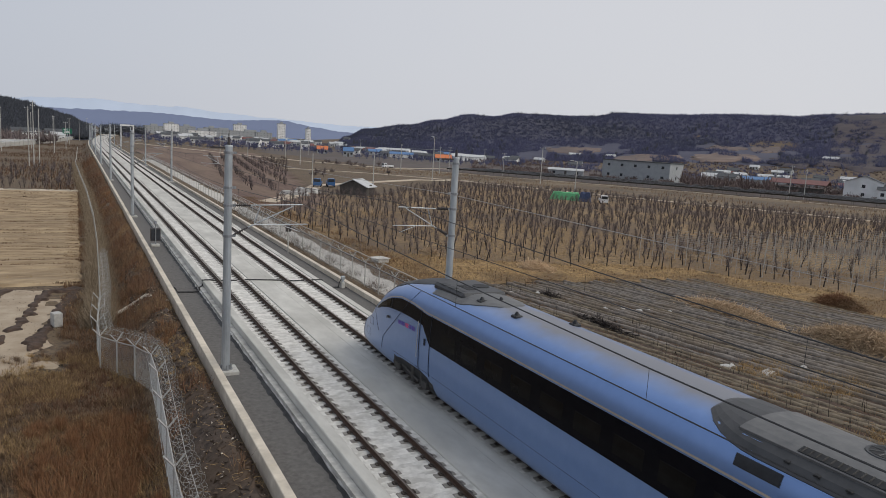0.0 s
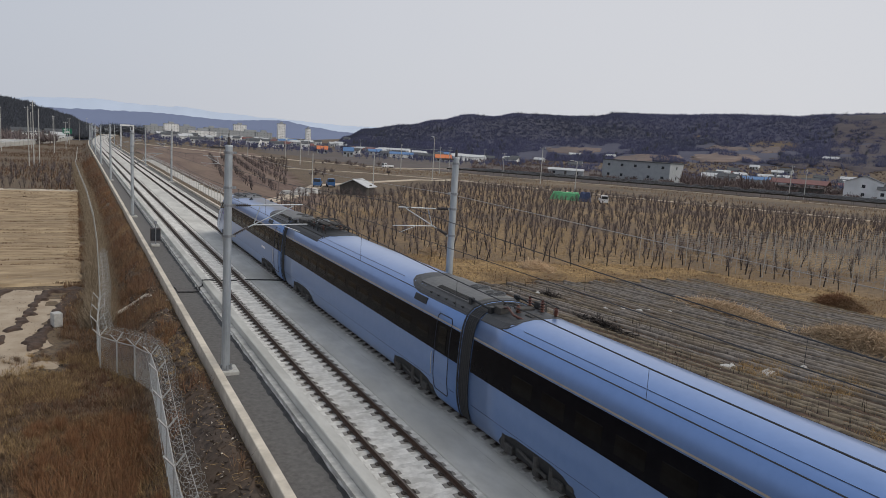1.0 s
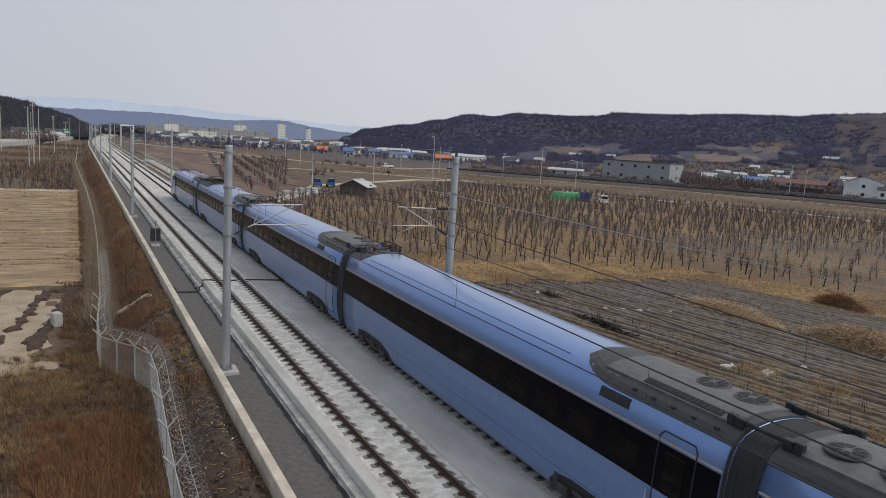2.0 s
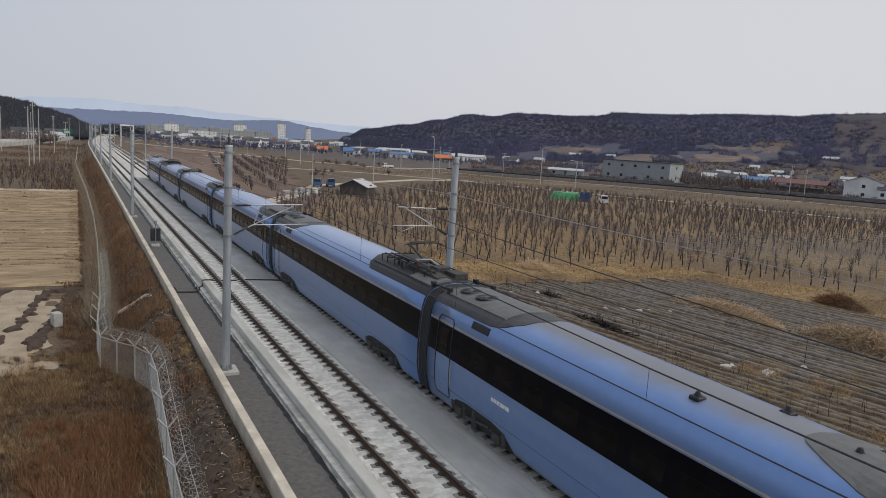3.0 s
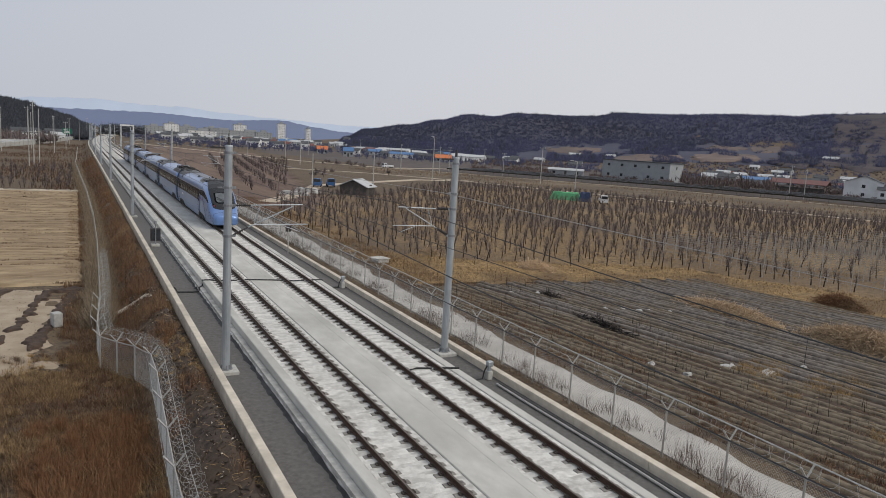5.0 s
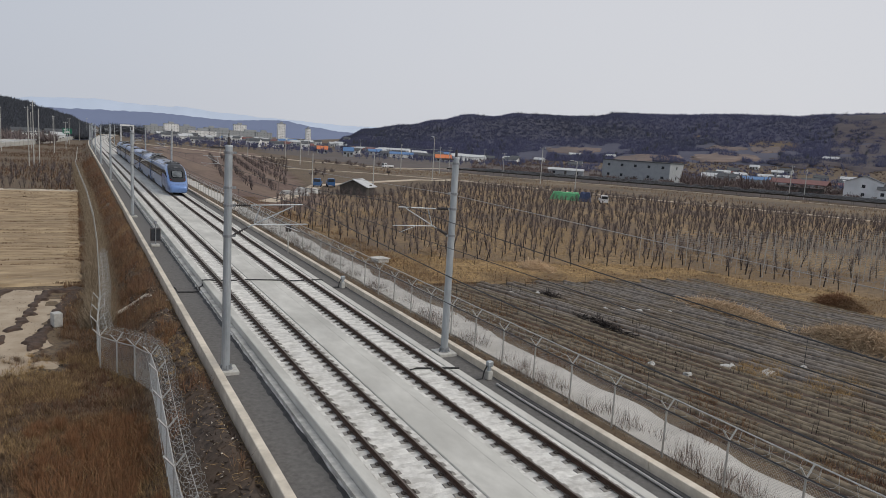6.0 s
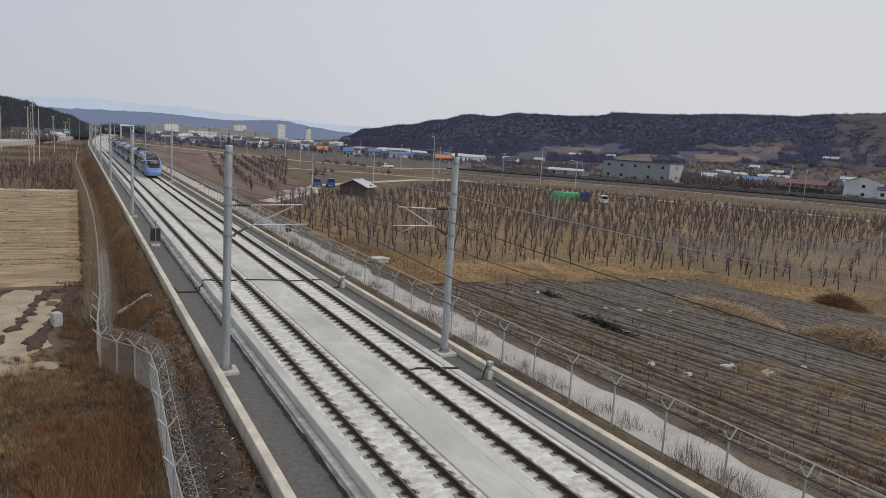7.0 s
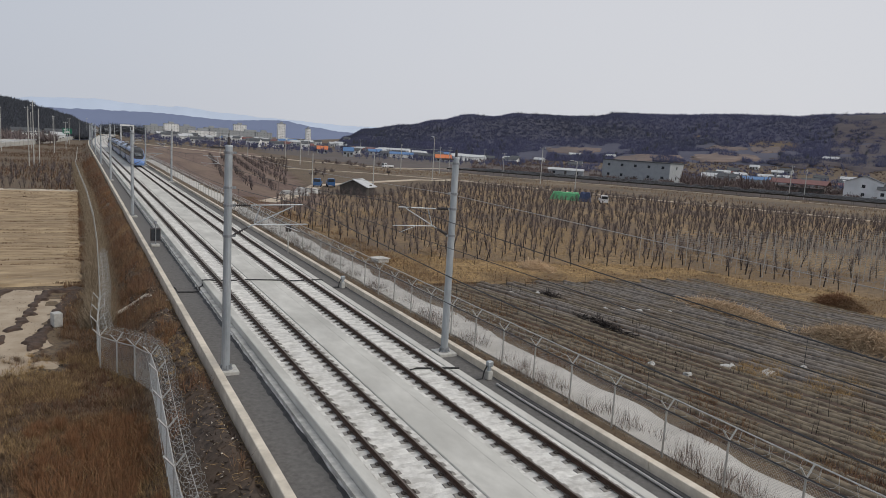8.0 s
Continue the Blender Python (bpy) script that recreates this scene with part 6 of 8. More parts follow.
for az, r, w, d, fl, cols in ((14.55, 1300, 13, 12, 10, 4), (16.65, 1300, 8, 12, 8, 3), (11.4, 1350, 22, 12, 8, 5), (9.3, 1350, 26, 12, 5, 6), (12.2, 1280, 60, 14, 4, 9), (10.2, 1150, 42, 12, 4, 8), (13.2, 1180, 26, 12, 4, 5), (7.5, 1400, 30, 12, 5, 6), (6.4, 1350, 24, 12, 6, 5), (8.6, 1100, 40, 12, 3, 6), (5.2, 1250, 30, 12, 4, 5)):
    tower(az, r, w, d, fl, "pale concrete apartment block in the far town", "wall_white" if fl > 7 or rv.random() < 0.5 else "wall_grey", cols)


# ---------------------------------------------------------------- woods
def clearing(az, r):
    """True where the hillside is farmed and carries no trees."""
    w = 2.2 * nz(az * 20, r, 0.02, 2)
    r = r + 45 * nz(az * 20, r, 0.03, 6)
    return ((35.3 < az + w < 41.0 and 720 < r < 795) or (47.5 < az + w < 54 and 730 < r < 830 and nz(az * 30, r, 0.03, 76) > -0.12) or (az + w > 57 and 690 < r < 1040 and nz(az * 30, r, 0.04, 77) > 0.02) or (40.5 < az + w < 52 and r < 730 and nz(az * 30, r, 0.012, 78) > 0.0) or (az + w > 50 and r < 740 and nz(az * 30, r, 0.012, 79) > -0.05)
            or (33.5 < az < 36 and r < 720))


def terrace(az0, az1, r0, r1, o, soil):
    na, nr = 16, 10
    vs, fs = [], []
    for j in range(nr + 1):
        for i in range(na + 1):
            u, v = i / na, j / nr
            az, r = az0 + (az1 - az0) * u, r0 + (r1 - r0) * v
            az += 0.5 * nz(i, j, 0.5, o)
            mid, half = 0.5 * (r0 + r1), 0.5 * (r1 - r0) * math.sqrt(max(0.02, math.sin(math.pi * (0.04 + 0.92 * u)))) * (1 + 0.5 * nz(i, 3, 0.35, o))
            r = mid + (2 * v - 1) * half + 14 * nz(i, 7, 0.25, o)
            x, y = r * math.sin(radians(az)), r * math.cos(radians(az))
            e = i in (0, na) or j in (0, nr)
            vs.append((x, y, ground_z(x, y) + (0.9 if e else 2.6)))
    for j in range(nr):
        for i in range(na):
            k = j * (na + 1) + i
            fs.append((k, k + 1, k + na + 2, k + na + 1))
    tagged(raw("terrace_field", vs, fs, M[soil], smooth=True), "brown terraced field cut into the wooded hillside", "field", kind="structure")


for k, t in enumerate(((35.6, 40.4, 728, 790), (48, 51, 748, 800), (51, 53.6, 740, 812), (56, 59.5, 780, 822), (58, 63, 850, 905), (41, 46.5, 655, 715), (47, 52, 660, 725), (52.5, 56, 640, 720), (55.0, 63, 640, 740))):
    terrace(*t, k, "hill_field" if k in (0, 1, 2, 5, 6) else "terrace")


def wood(name, n, a0, a1, r0, r1, h, w, material, label, keep, spikes=13, up=0.55, seed=1, fine=0.09):
    """Bare crowns as fans of thin upward twigs on a short stem, all through the wood."""
    rd = np.random.default_rng(seed)
    out = []
    az = rd.uniform(a0, a1, n)
    rr = r0 + (r1 - r0) * rd.uniform(0, 1, n)
    for a, r in zip(az, rr):
        if not keep(a, r):
            continue
        x, y = r * math.sin(radians(a)), r * math.cos(radians(a))
        z = ground_z(x, y) + 0.3
        s = rd.uniform(0.6, 1.25)
        c = np.array([x, y, z])
        k = rd.normal(0, 1, (spikes, 3))
        k[:, 2] = np.abs(k[:, 2]) * up + 0.25
        k /= np.linalg.norm(k, axis=1)[:, None]
        base = c + np.stack([rd.normal(0, 0.18 * w, spikes), rd.normal(0, 0.18 * w, spikes), np.full(spikes, h * 0.25 * s)], 1)
        tip = base + k * np.array([w, w, h * 0.9]) * s * rd.uniform(0.6, 1.0, (spikes, 1))
        side = rd.normal(0, 1, (spikes, 3))
        side[:, 2] *= 0.4
        side = side / np.linalg.norm(side, axis=1)[:, None] * (w * fine * s)
        out.append(np.stack([base - side, base + side, tip], 1))
        st = np.array([w * 0.05, 0, 0])
        out.append(np.array([[c - st, c + st, c + np.array([0, 0, h * 0.8 * s])]]))
    return tagged(tris(name, np.concatenate(out), 3, M[material]), label, "woodland", kind="stuff")


wood("bare_woods", 46000, 19.0, 66, 655, 1190, 5.0, 3.8, "forest", "bare winter woods covering the hill, tinted with blue haze", lambda a, r: not clearing(a, r) and (crest(a) > 0.2 or r > 800))
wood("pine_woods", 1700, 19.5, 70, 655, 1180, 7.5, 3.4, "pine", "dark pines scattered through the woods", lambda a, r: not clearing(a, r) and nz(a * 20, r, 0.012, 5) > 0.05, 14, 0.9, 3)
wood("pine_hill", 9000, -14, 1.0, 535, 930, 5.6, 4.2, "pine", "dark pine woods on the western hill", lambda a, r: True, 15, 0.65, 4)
wood("roadside_trees", 520, -8, 3.5, 400, 560, 6, 3.2, "twig", "bare trees along the foot of the hill", lambda a, r: not (a > -1.2 and r < 560), 14, 0.6, 5)
floor_patch("valley_floor", [(118, 262), (150, 226), (172, 196), (205, 150), (216, 117), (232, 60), (238, 20), (700, 60), (640, 330), (420, 520), (230, 600), (120, 560), (95, 400)], M["valley"], "grey-brown winter fields of the valley floor", 0.10, 9.0)
wood("valley_scrub", 5200, 30, 64, 300, 690, 2.4, 2.0, "red_twig", "reddish bare orchards and scrub across the valley", lambda a, r: nz(a * 12, r, 0.02, 43) > -0.12, 12, 0.6, 17)
wood("valley_trees", 330, 42, 62, 235, 330, 6.0, 2.6, "red_twig", "bare trees behind the farm buildings", lambda a, r: not (46.5 > a > 41 and r < 330) and a < 53.3 and r > 265, 16, 0.9, 6)
wood("village_trees", 1500, 20, 62, 380, 660, 4.6, 2.6, "forest", "bare trees between the village houses", lambda a, r: nz(a * 12, r, 0.02, 3) > -0.1, 12, 0.6, 7)
wood("town_trees", 1500, 3.0, 20, 420, 1050, 5.0, 3.2, "forest", "dark trees between the far houses", lambda a, r: nz(a * 12, r, 0.02, 13) > 0.0, 12, 0.6, 8)
wood("tunnel_grove", 260, 1.7, 4.4, 760, 850, 10.5, 6, "pine", "dark grove of tall trees beyond the line", lambda a, r: True, 40, 0.55, 9)
wood("hedge_trees", 120, 17.0, 23.5, 170, 300, 2.2, 1.6, "twig", "bare bushes along the farm road", lambda a, r: nz(a * 12, r, 0.03, 23) > 0.05, 16, 0.6, 10)
ribbon("farm_road", [(30, 480), (60, 380), (86, 300), (110, 262), (150, 278), (200, 270), (300, 240)], 3.5, 0.12, M["track"], "pale farm road across the valley", step=5)
ribbon("yard_track", [(27, 112), (36, 126), (48, 152), (66, 168), (88, 186), (110, 190)], 3.0, 0.10, M["track"], "pale dirt track past the shed", step=3)

# ---------------------------------------------------------------- train
HALF = ((1.30, 0.22), (1.40, 0.40), (1.50, 0.75), (1.56, 1.15), (1.575, 1.6), (1.57, 2.08), (1.555, 2.6), (1.52, 3.05), (1.475, 3.40), (1.40, 3.68), (1.28, 3.92), (1.08, 4.09), (0.78, 4.20), (0.40, 4.265), (0.0, 4.28))
PX = np.array([p[0] / 1.575 for p in HALF])
PZ = np.array([(p[1] - 0.22) / 4.06 for p in HALF])
PV = np.concatenate([[0], np.cumsum(np.hypot(np.diff(PX * 1.575), np.diff(PZ * 4.06)))])
PV = PV / PV[-1]
NOSE_D = (0.0, 0.06, 0.25, 0.6, 1.2, 1.9, 2.95, 3.85, 5.0, 6.4, 8.5)
NOSE_T = (1.12, 1.24, 1.38, 1.53, 1.80, 2.52, 3.30, 3.76, 4.06, 4.21, 4.28)
NOSE_W = (0.95, 1.06, 1.16, 1.27, 1.38, 1.46, 1.53, 1.56, 1.572, 1.575, 1.575)
NOSE_B = (0.40, 0.34, 0.27, 0.23, 0.22, 0.22, 0.22, 0.22, 0.22, 0.22, 0.22)


def v_of(z):
    return float(np.interp((z - 0.22) / 4.06, PZ, PV))


class Skin:
    """The outer skin of a car: half-section by v (0 the skirt, 1 the roof's crown), along y, with a nose at +y where tip is set."""

    def __init__(self, tip=None):
        self.tip = tip

    def at(self, y, v, side, off=0.0):
        w, t, b = 1.575, 4.28, 0.22
        if self.tip is not None:
            d = max(0.0, self.tip - y)
            w, t, b = (float(np.interp(d, NOSE_D, k)) for k in (NOSE_W, NOSE_T, NOSE_B))
        x, z = float(np.interp(v, PV, PX)), float(np.interp(v, PV, PZ))
        p = Vector((side * x * w, y, b + z * (t - b)))
        if off:
            n = self.normal(y, v, side)
            p = p + n * off
        return p

    def normal(self, y, v, side):
        e = 0.02
        a = self.at(y, min(1, v + e), side) - self.at(y, max(0, v - e), side)
        c = self.at(y + 0.05, v, side) - self.at(y - 0.05, v, side)
        n = c.cross(a) if side > 0 else a.cross(c)
        if v > 0.985:
            n.x = 0
        return n.normalized() if n.length > 1e-9 else Vector((0, 0, 1))


def lerp(pts):
    xs, ys = zip(*pts)
    return lambda y: float(np.interp(y, xs, ys))


def patch(skin, ys, lo, hi, sides=(1,), nv=5, off=0.006, rim=True):
    """A thin panel laid on the skin between the heights lo(y) and hi(y) of v. Two sides and hi = 1 make one panel over the roof."""
    bm = bmesh.new()
    lines = []
    flat = len({round(lo(y), 5) for y in ys}) == 1 and len({round(hi(y), 5) for y in ys}) == 1
    for y in ys:
        a, b = lo(y), hi(y)
        row = []
        cuts = [k / nv for k in range(nv + 1)]
        if flat and b - a > 0.3:
            cuts = sorted(set([0.0, 1.0] + [(v - a) / (b - a) for v in PV if a + 0.002 < v < b - 0.002]))
        if rim:
            e = min(0.25 / nv, 0.006 / max(1e-4, b - a))
            cuts.insert(1, e)
            if len(sides) == 1:
                cuts.insert(-1, 1 - e)
        if len(sides) == 2:
            vs = [(-1, a + (b - a) * k) for k in cuts] + [(1, a + (b - a) * k) for k in cuts[-2::-1]]
        else:
            vs = [(sides[0], a + (b - a) * k) for k in cuts]
        for i, (s, v) in enumerate(vs):
            edge = rim and (i in (0, len(vs) - 1) or y in (ys[0], ys[-1]))
            row.append(bm.verts.new(skin.at(y, v, s, -0.02 if edge else off)))
        lines.append(row)
    for r, q in zip(lines, lines[1:]):
        for i in range(len(r) - 1):
            bm.faces.new((r[i], r[i + 1], q[i + 1], q[i]))
    bmesh.ops.recalc_face_normals(bm, faces=bm.faces[:])
    up = sum((f.normal.z + sides[0] * f.normal.x * (len(sides) == 1)) for f in bm.faces)
    if up < 0:
        bmesh.ops.reverse_faces(bm, faces=bm.faces[:])
    return bm


def spread(a, b, n):
    eps = min(0.03, abs(b - a) * 0.02)
    return [a, a + eps] + [a + (b - a) * i / n for i in range(1, n)] + [b - eps, b]


def const(v):
    return lambda y: v


def shell(skin, y0, y1):
    ys = [y0 + (y1 - y0) * i / 12 for i in range(13)]
    if skin.tip is not None:
        ys = [y0 + (skin.tip - 9.2 - y0) * i / 9 for i in range(10)] + [skin.tip - d for d in (8.5, 7.4, 6.4, 5.7, 5.0, 4.4, 3.85, 3.4, 2.95, 2.4, 1.9, 1.55, 1.2, 0.9, 0.6, 0.42, 0.25, 0.15, 0.06, 0.0)]
    bm = bmesh.new()
    vs = sorted(set(list(PV) + [0.5 * (a + b) for a, b in zip(PV, PV[1:])]))
    rings = []
    for y in ys:
        ring = [bm.verts.new(skin.at(y, v, 1)) for v in vs] + [bm.verts.new(skin.at(y, v, -1)) for v in vs[-2::-1]]
        rings.append(ring)
    for a, b in zip(rings, rings[1:]):
        k = len(a)
        for i in range(k):
            bm.faces.new((a[i], a[(i + 1) % k], b[(i + 1) % k], b[i]))
    bm.faces.new(rings[0])
    bm.faces.new(rings[-1][::-1])
    bmesh.ops.recalc_face_normals(bm, faces=bm.faces[:])
    return bm


def line_on(skin, pts, r=0.012, off=0.004, n=4):
    """A seam that follows the skin through points (y, v, side)."""
    bm = bmesh.new()
    dense = []
    for (y0, v0, s0), (y1, v1, s1) in zip(pts, pts[1:]):
        m = max(2, int(max(abs(y1 - y0) / 0.4, abs(v1 - v0) / 0.04)))
        dense += [skin.at(y0 + (y1 - y0) * i / m, v0 + (v1 - v0) * i / m, s0, off) for i in range(m)]
    dense.append(skin.at(pts[-1][0], pts[-1][1], pts[-1][2], off))
    polytube(bm, dense, r, n)
    return bm


def add_door(car, skin, y, side):
    """A plug door: its rounded outline, its pane and its handle."""
    lo, hi = v_of(0.62), v_of(3.50)
    a, b = y - 0.55, y + 0.55
    d = part("door", patch(skin, spread(a, b, 3), const(lo), const(v_of(2.06)), (side,), 5, 0.008), M["blue"], car)
    c = 0.025
    part("door_seam", line_on(skin, [(a + 0.1, lo, side), (b - 0.1, lo, side), (b, lo + c, side), (b, hi - c, side), (b - 0.1, hi, side), (a + 0.1, hi, side), (a, hi - c, side), (a, lo + c, side), (a + 0.1, lo, side)], 0.022, 0.006), M["seam"], d)
    part("pane", patch(skin, spread(a + 0.25, b - 0.25, 2), const(v_of(2.15)), const(v_of(3.10)), (side,), 3, 0.022), M["pane"], d)
    part("handle", line_on(skin, [(b + 0.14, v_of(1.15), side), (b + 0.14, v_of(2.0), side)], 0.018, 0.05), M["silver"], d)


def add_bogie(car, skin, y):
    bg = empty("bogie")
    bg.parent = car
    bg.matrix_basis = pose(0, y, 0)
    bm = bmesh.new()
    box(bm, -1.15, 1.15, -1.9, 1.9, 0.36, 0.62, 0.03)
    box(bm, -1.3, 1.3, -0.5, 0.5, 0.45, 0.75, 0.03)
    part("bogie_frame", bm, M["bogie"], bg)
    for s in (-1, 1):
        for yy in (-1.25, 1.25):
            bm = bmesh.new()
            tube(bm, (s * 0.72, yy, 0.43), (s * 0.86, yy, 0.43), 0.43, 0.43, 20)
            tube(bm, (s * 0.84, yy, 0.43), (s * 1.42, yy, 0.43), 0.17, 0.15, 12)
            part("wheel", bm, M["bogie"], bg)
            bm = bmesh.new()
            tube(bm, (s * 1.43, yy + 0.34, 0.30), (s * 1.43, yy + 0.34, 0.80), 0.11, n=8)
            box(bm, s * 1.44 - 0.11, s * 1.44 + 0.11, yy - 0.24, yy + 0.24, 0.30, 0.58, 0.02)
            box(bm, s * 1.42 - 0.06, s * 1.42 + 0.06, yy - 0.65, yy - 0.35, 0.5, 0.85, 0.02)
            part("axle_box", bm, M["bogie"], bg)
        bm = bmesh.new()
        tube(bm, (s * 1.50, -0.75, 0.42), (s * 1.50, 0.75, 0.62), 0.05, n=8)
        tube(bm, (s * 1.45, -0.2, 0.25), (s * 1.45, -0.2, 0.85), 0.13, n=10)
        part("damper", bm, M["bogie"], bg)
    # black panels on the skin stand in for the shade inside the bogie arches
    for s in (-1, 1):
        top = lerp(((y - 2.15, v_of(0.26)), (y - 1.6, v_of(0.80)), (y - 0.9, v_of(0.92)), (y + 0.9, v_of(0.92)), (y + 1.6, v_of(0.80)), (y + 2.15, v_of(0.26))))
        part("skirt_opening", patch(skin, [y + 2.15 * k / 10 for k in range(-10, 11)], const(0.0), top, (s,), 4, 0.012), M["rubber"], car, "black panel standing in for the shaded skirt opening over the bogie")


def add_aircon(car, skin, y, way):
    """The roof fairing with the air-conditioner at a car's end; way +1: its round front faces +y."""
    a, b = y, y + way * 5.6
    ys = [a, a + way * 0.02] + [a + (b - a) * i / 18 for i in range(1, 19)]
    lo = lambda t: 1 - (1 - v_of(3.81)) * math.sqrt(max(0.0, 1 - max(0.0, (abs(t - a) - 3.6) / 2.0) ** 2.4))
    f = part("roof_fairing", patch(skin, ys, lo, const(1.0), (-1, 1), 6, 0.022), M["flank"], car, "dark grey roof fairing", smooth=False)
    top = part("aircon_case", patch(skin, spread(min(a + way * 0.35, a + way * 4.4), max(a + way * 0.35, a + way * 4.4), 8), const(v_of(4.11)), const(1.0), (-1, 1), 5, 0.06), M["grey_roof"], f, "grey air-conditioner cover")
    for yy in (a + way * 1.0, a + way * 2.1):
        bm = bmesh.new()
        z = skin.at(yy, 0.94, 1).z + 0.055
        for r0, r1, h0, h1 in ((0.42, 0.40, 0.0, 0.035),):
            tube(bm, (0.34, yy, z + h0), (0.34, yy, z + h1), r0, r1, 24)
        part("fan_ring", bm, M["flank"], top)
        bm = bmesh.new()
        tube(bm, (0.34, yy, z + 0.03), (0.34, yy, z + 0.042), 0.34, 0.34, 24)
        part("fan_grille", bm, M["rubber"], top, "black fan opening")
        bm = bmesh.new()
        tube(bm, (0.34, yy, z + 0.04), (0.34, yy, z + 0.055), 0.10, 0.09, 12)
        for k in range(4):
            q = k * math.pi / 4
            tube(bm, (0.34 - 0.34 * math.cos(q), yy - 0.34 * math.sin(q), z + 0.05), (0.34 + 0.34 * math.cos(q), yy + 0.34 * math.sin(q), z + 0.05), 0.010, n=4)
        part("fan_guard", bm, M["grey_roof"], top)
    y0, y1 = sorted((a + way * 0.7, a + way * 3.1))
    part("vent_panel", patch(skin, spread(y0, y1, 6), const(v_of(4.13)), const(v_of(4.205)), (-1,), 3, 0.075), M["rubber"], top, "long black vent panel")
    bm = bmesh.new()
    for k in range(16):
        yy = y0 + 0.12 + (y1 - y0 - 0.24) * k / 15
        p, q = skin.at(yy, v_of(4.14), -1, 0.085), skin.at(yy, v_of(4.2), -1, 0.085)
        tube(bm, p, q, 0.014, n=4)
    part("vent_slats", bm, M["bogie"], top)
    for k in range(5):
        yy = y0 - 0.1 + 0.62 * k
        bm = bmesh.new()
        p = skin.at(yy, v_of(3.99), -1, 0.02)
        box(bm, p.x - 0.05, p.x + 0.05, yy - 0.06, yy + 0.06, p.z - 0.02, p.z + 0.03, 0.01)
        part("latch", bm, M["rubber"], f)
    for s in (-1, 1):
        t0, t1 = sorted((a + way * 3.0, a + way * 4.1))
        part("edge_panel", patch(skin, spread(t0, t1, 3), const(v_of(3.52)), const(v_of(3.79)), (s,), 3, 0.03), M["dark_roof"], f)
        bm = bmesh.new()
        tube(bm, (s * 0.95, a - way * 0.85, 4.25), (s * 0.95, a + way * 0.45, 4.3), 0.045, n=8)
        box(bm, s * 0.95 - 0.08, s * 0.95 + 0.08, a + way * 0.45 - 0.1, a + way * 0.45 + 0.1, 3.97, 4.37, 0.02)
        box(bm, s * 0.95 - 0.09, s * 0.95 + 0.09, a - way * 0.9 - 0.11, a - way * 0.9 + 0.11, 3.95, 4.35, 0.02)
        part("damper_arm", bm, M["dark_roof"], f)


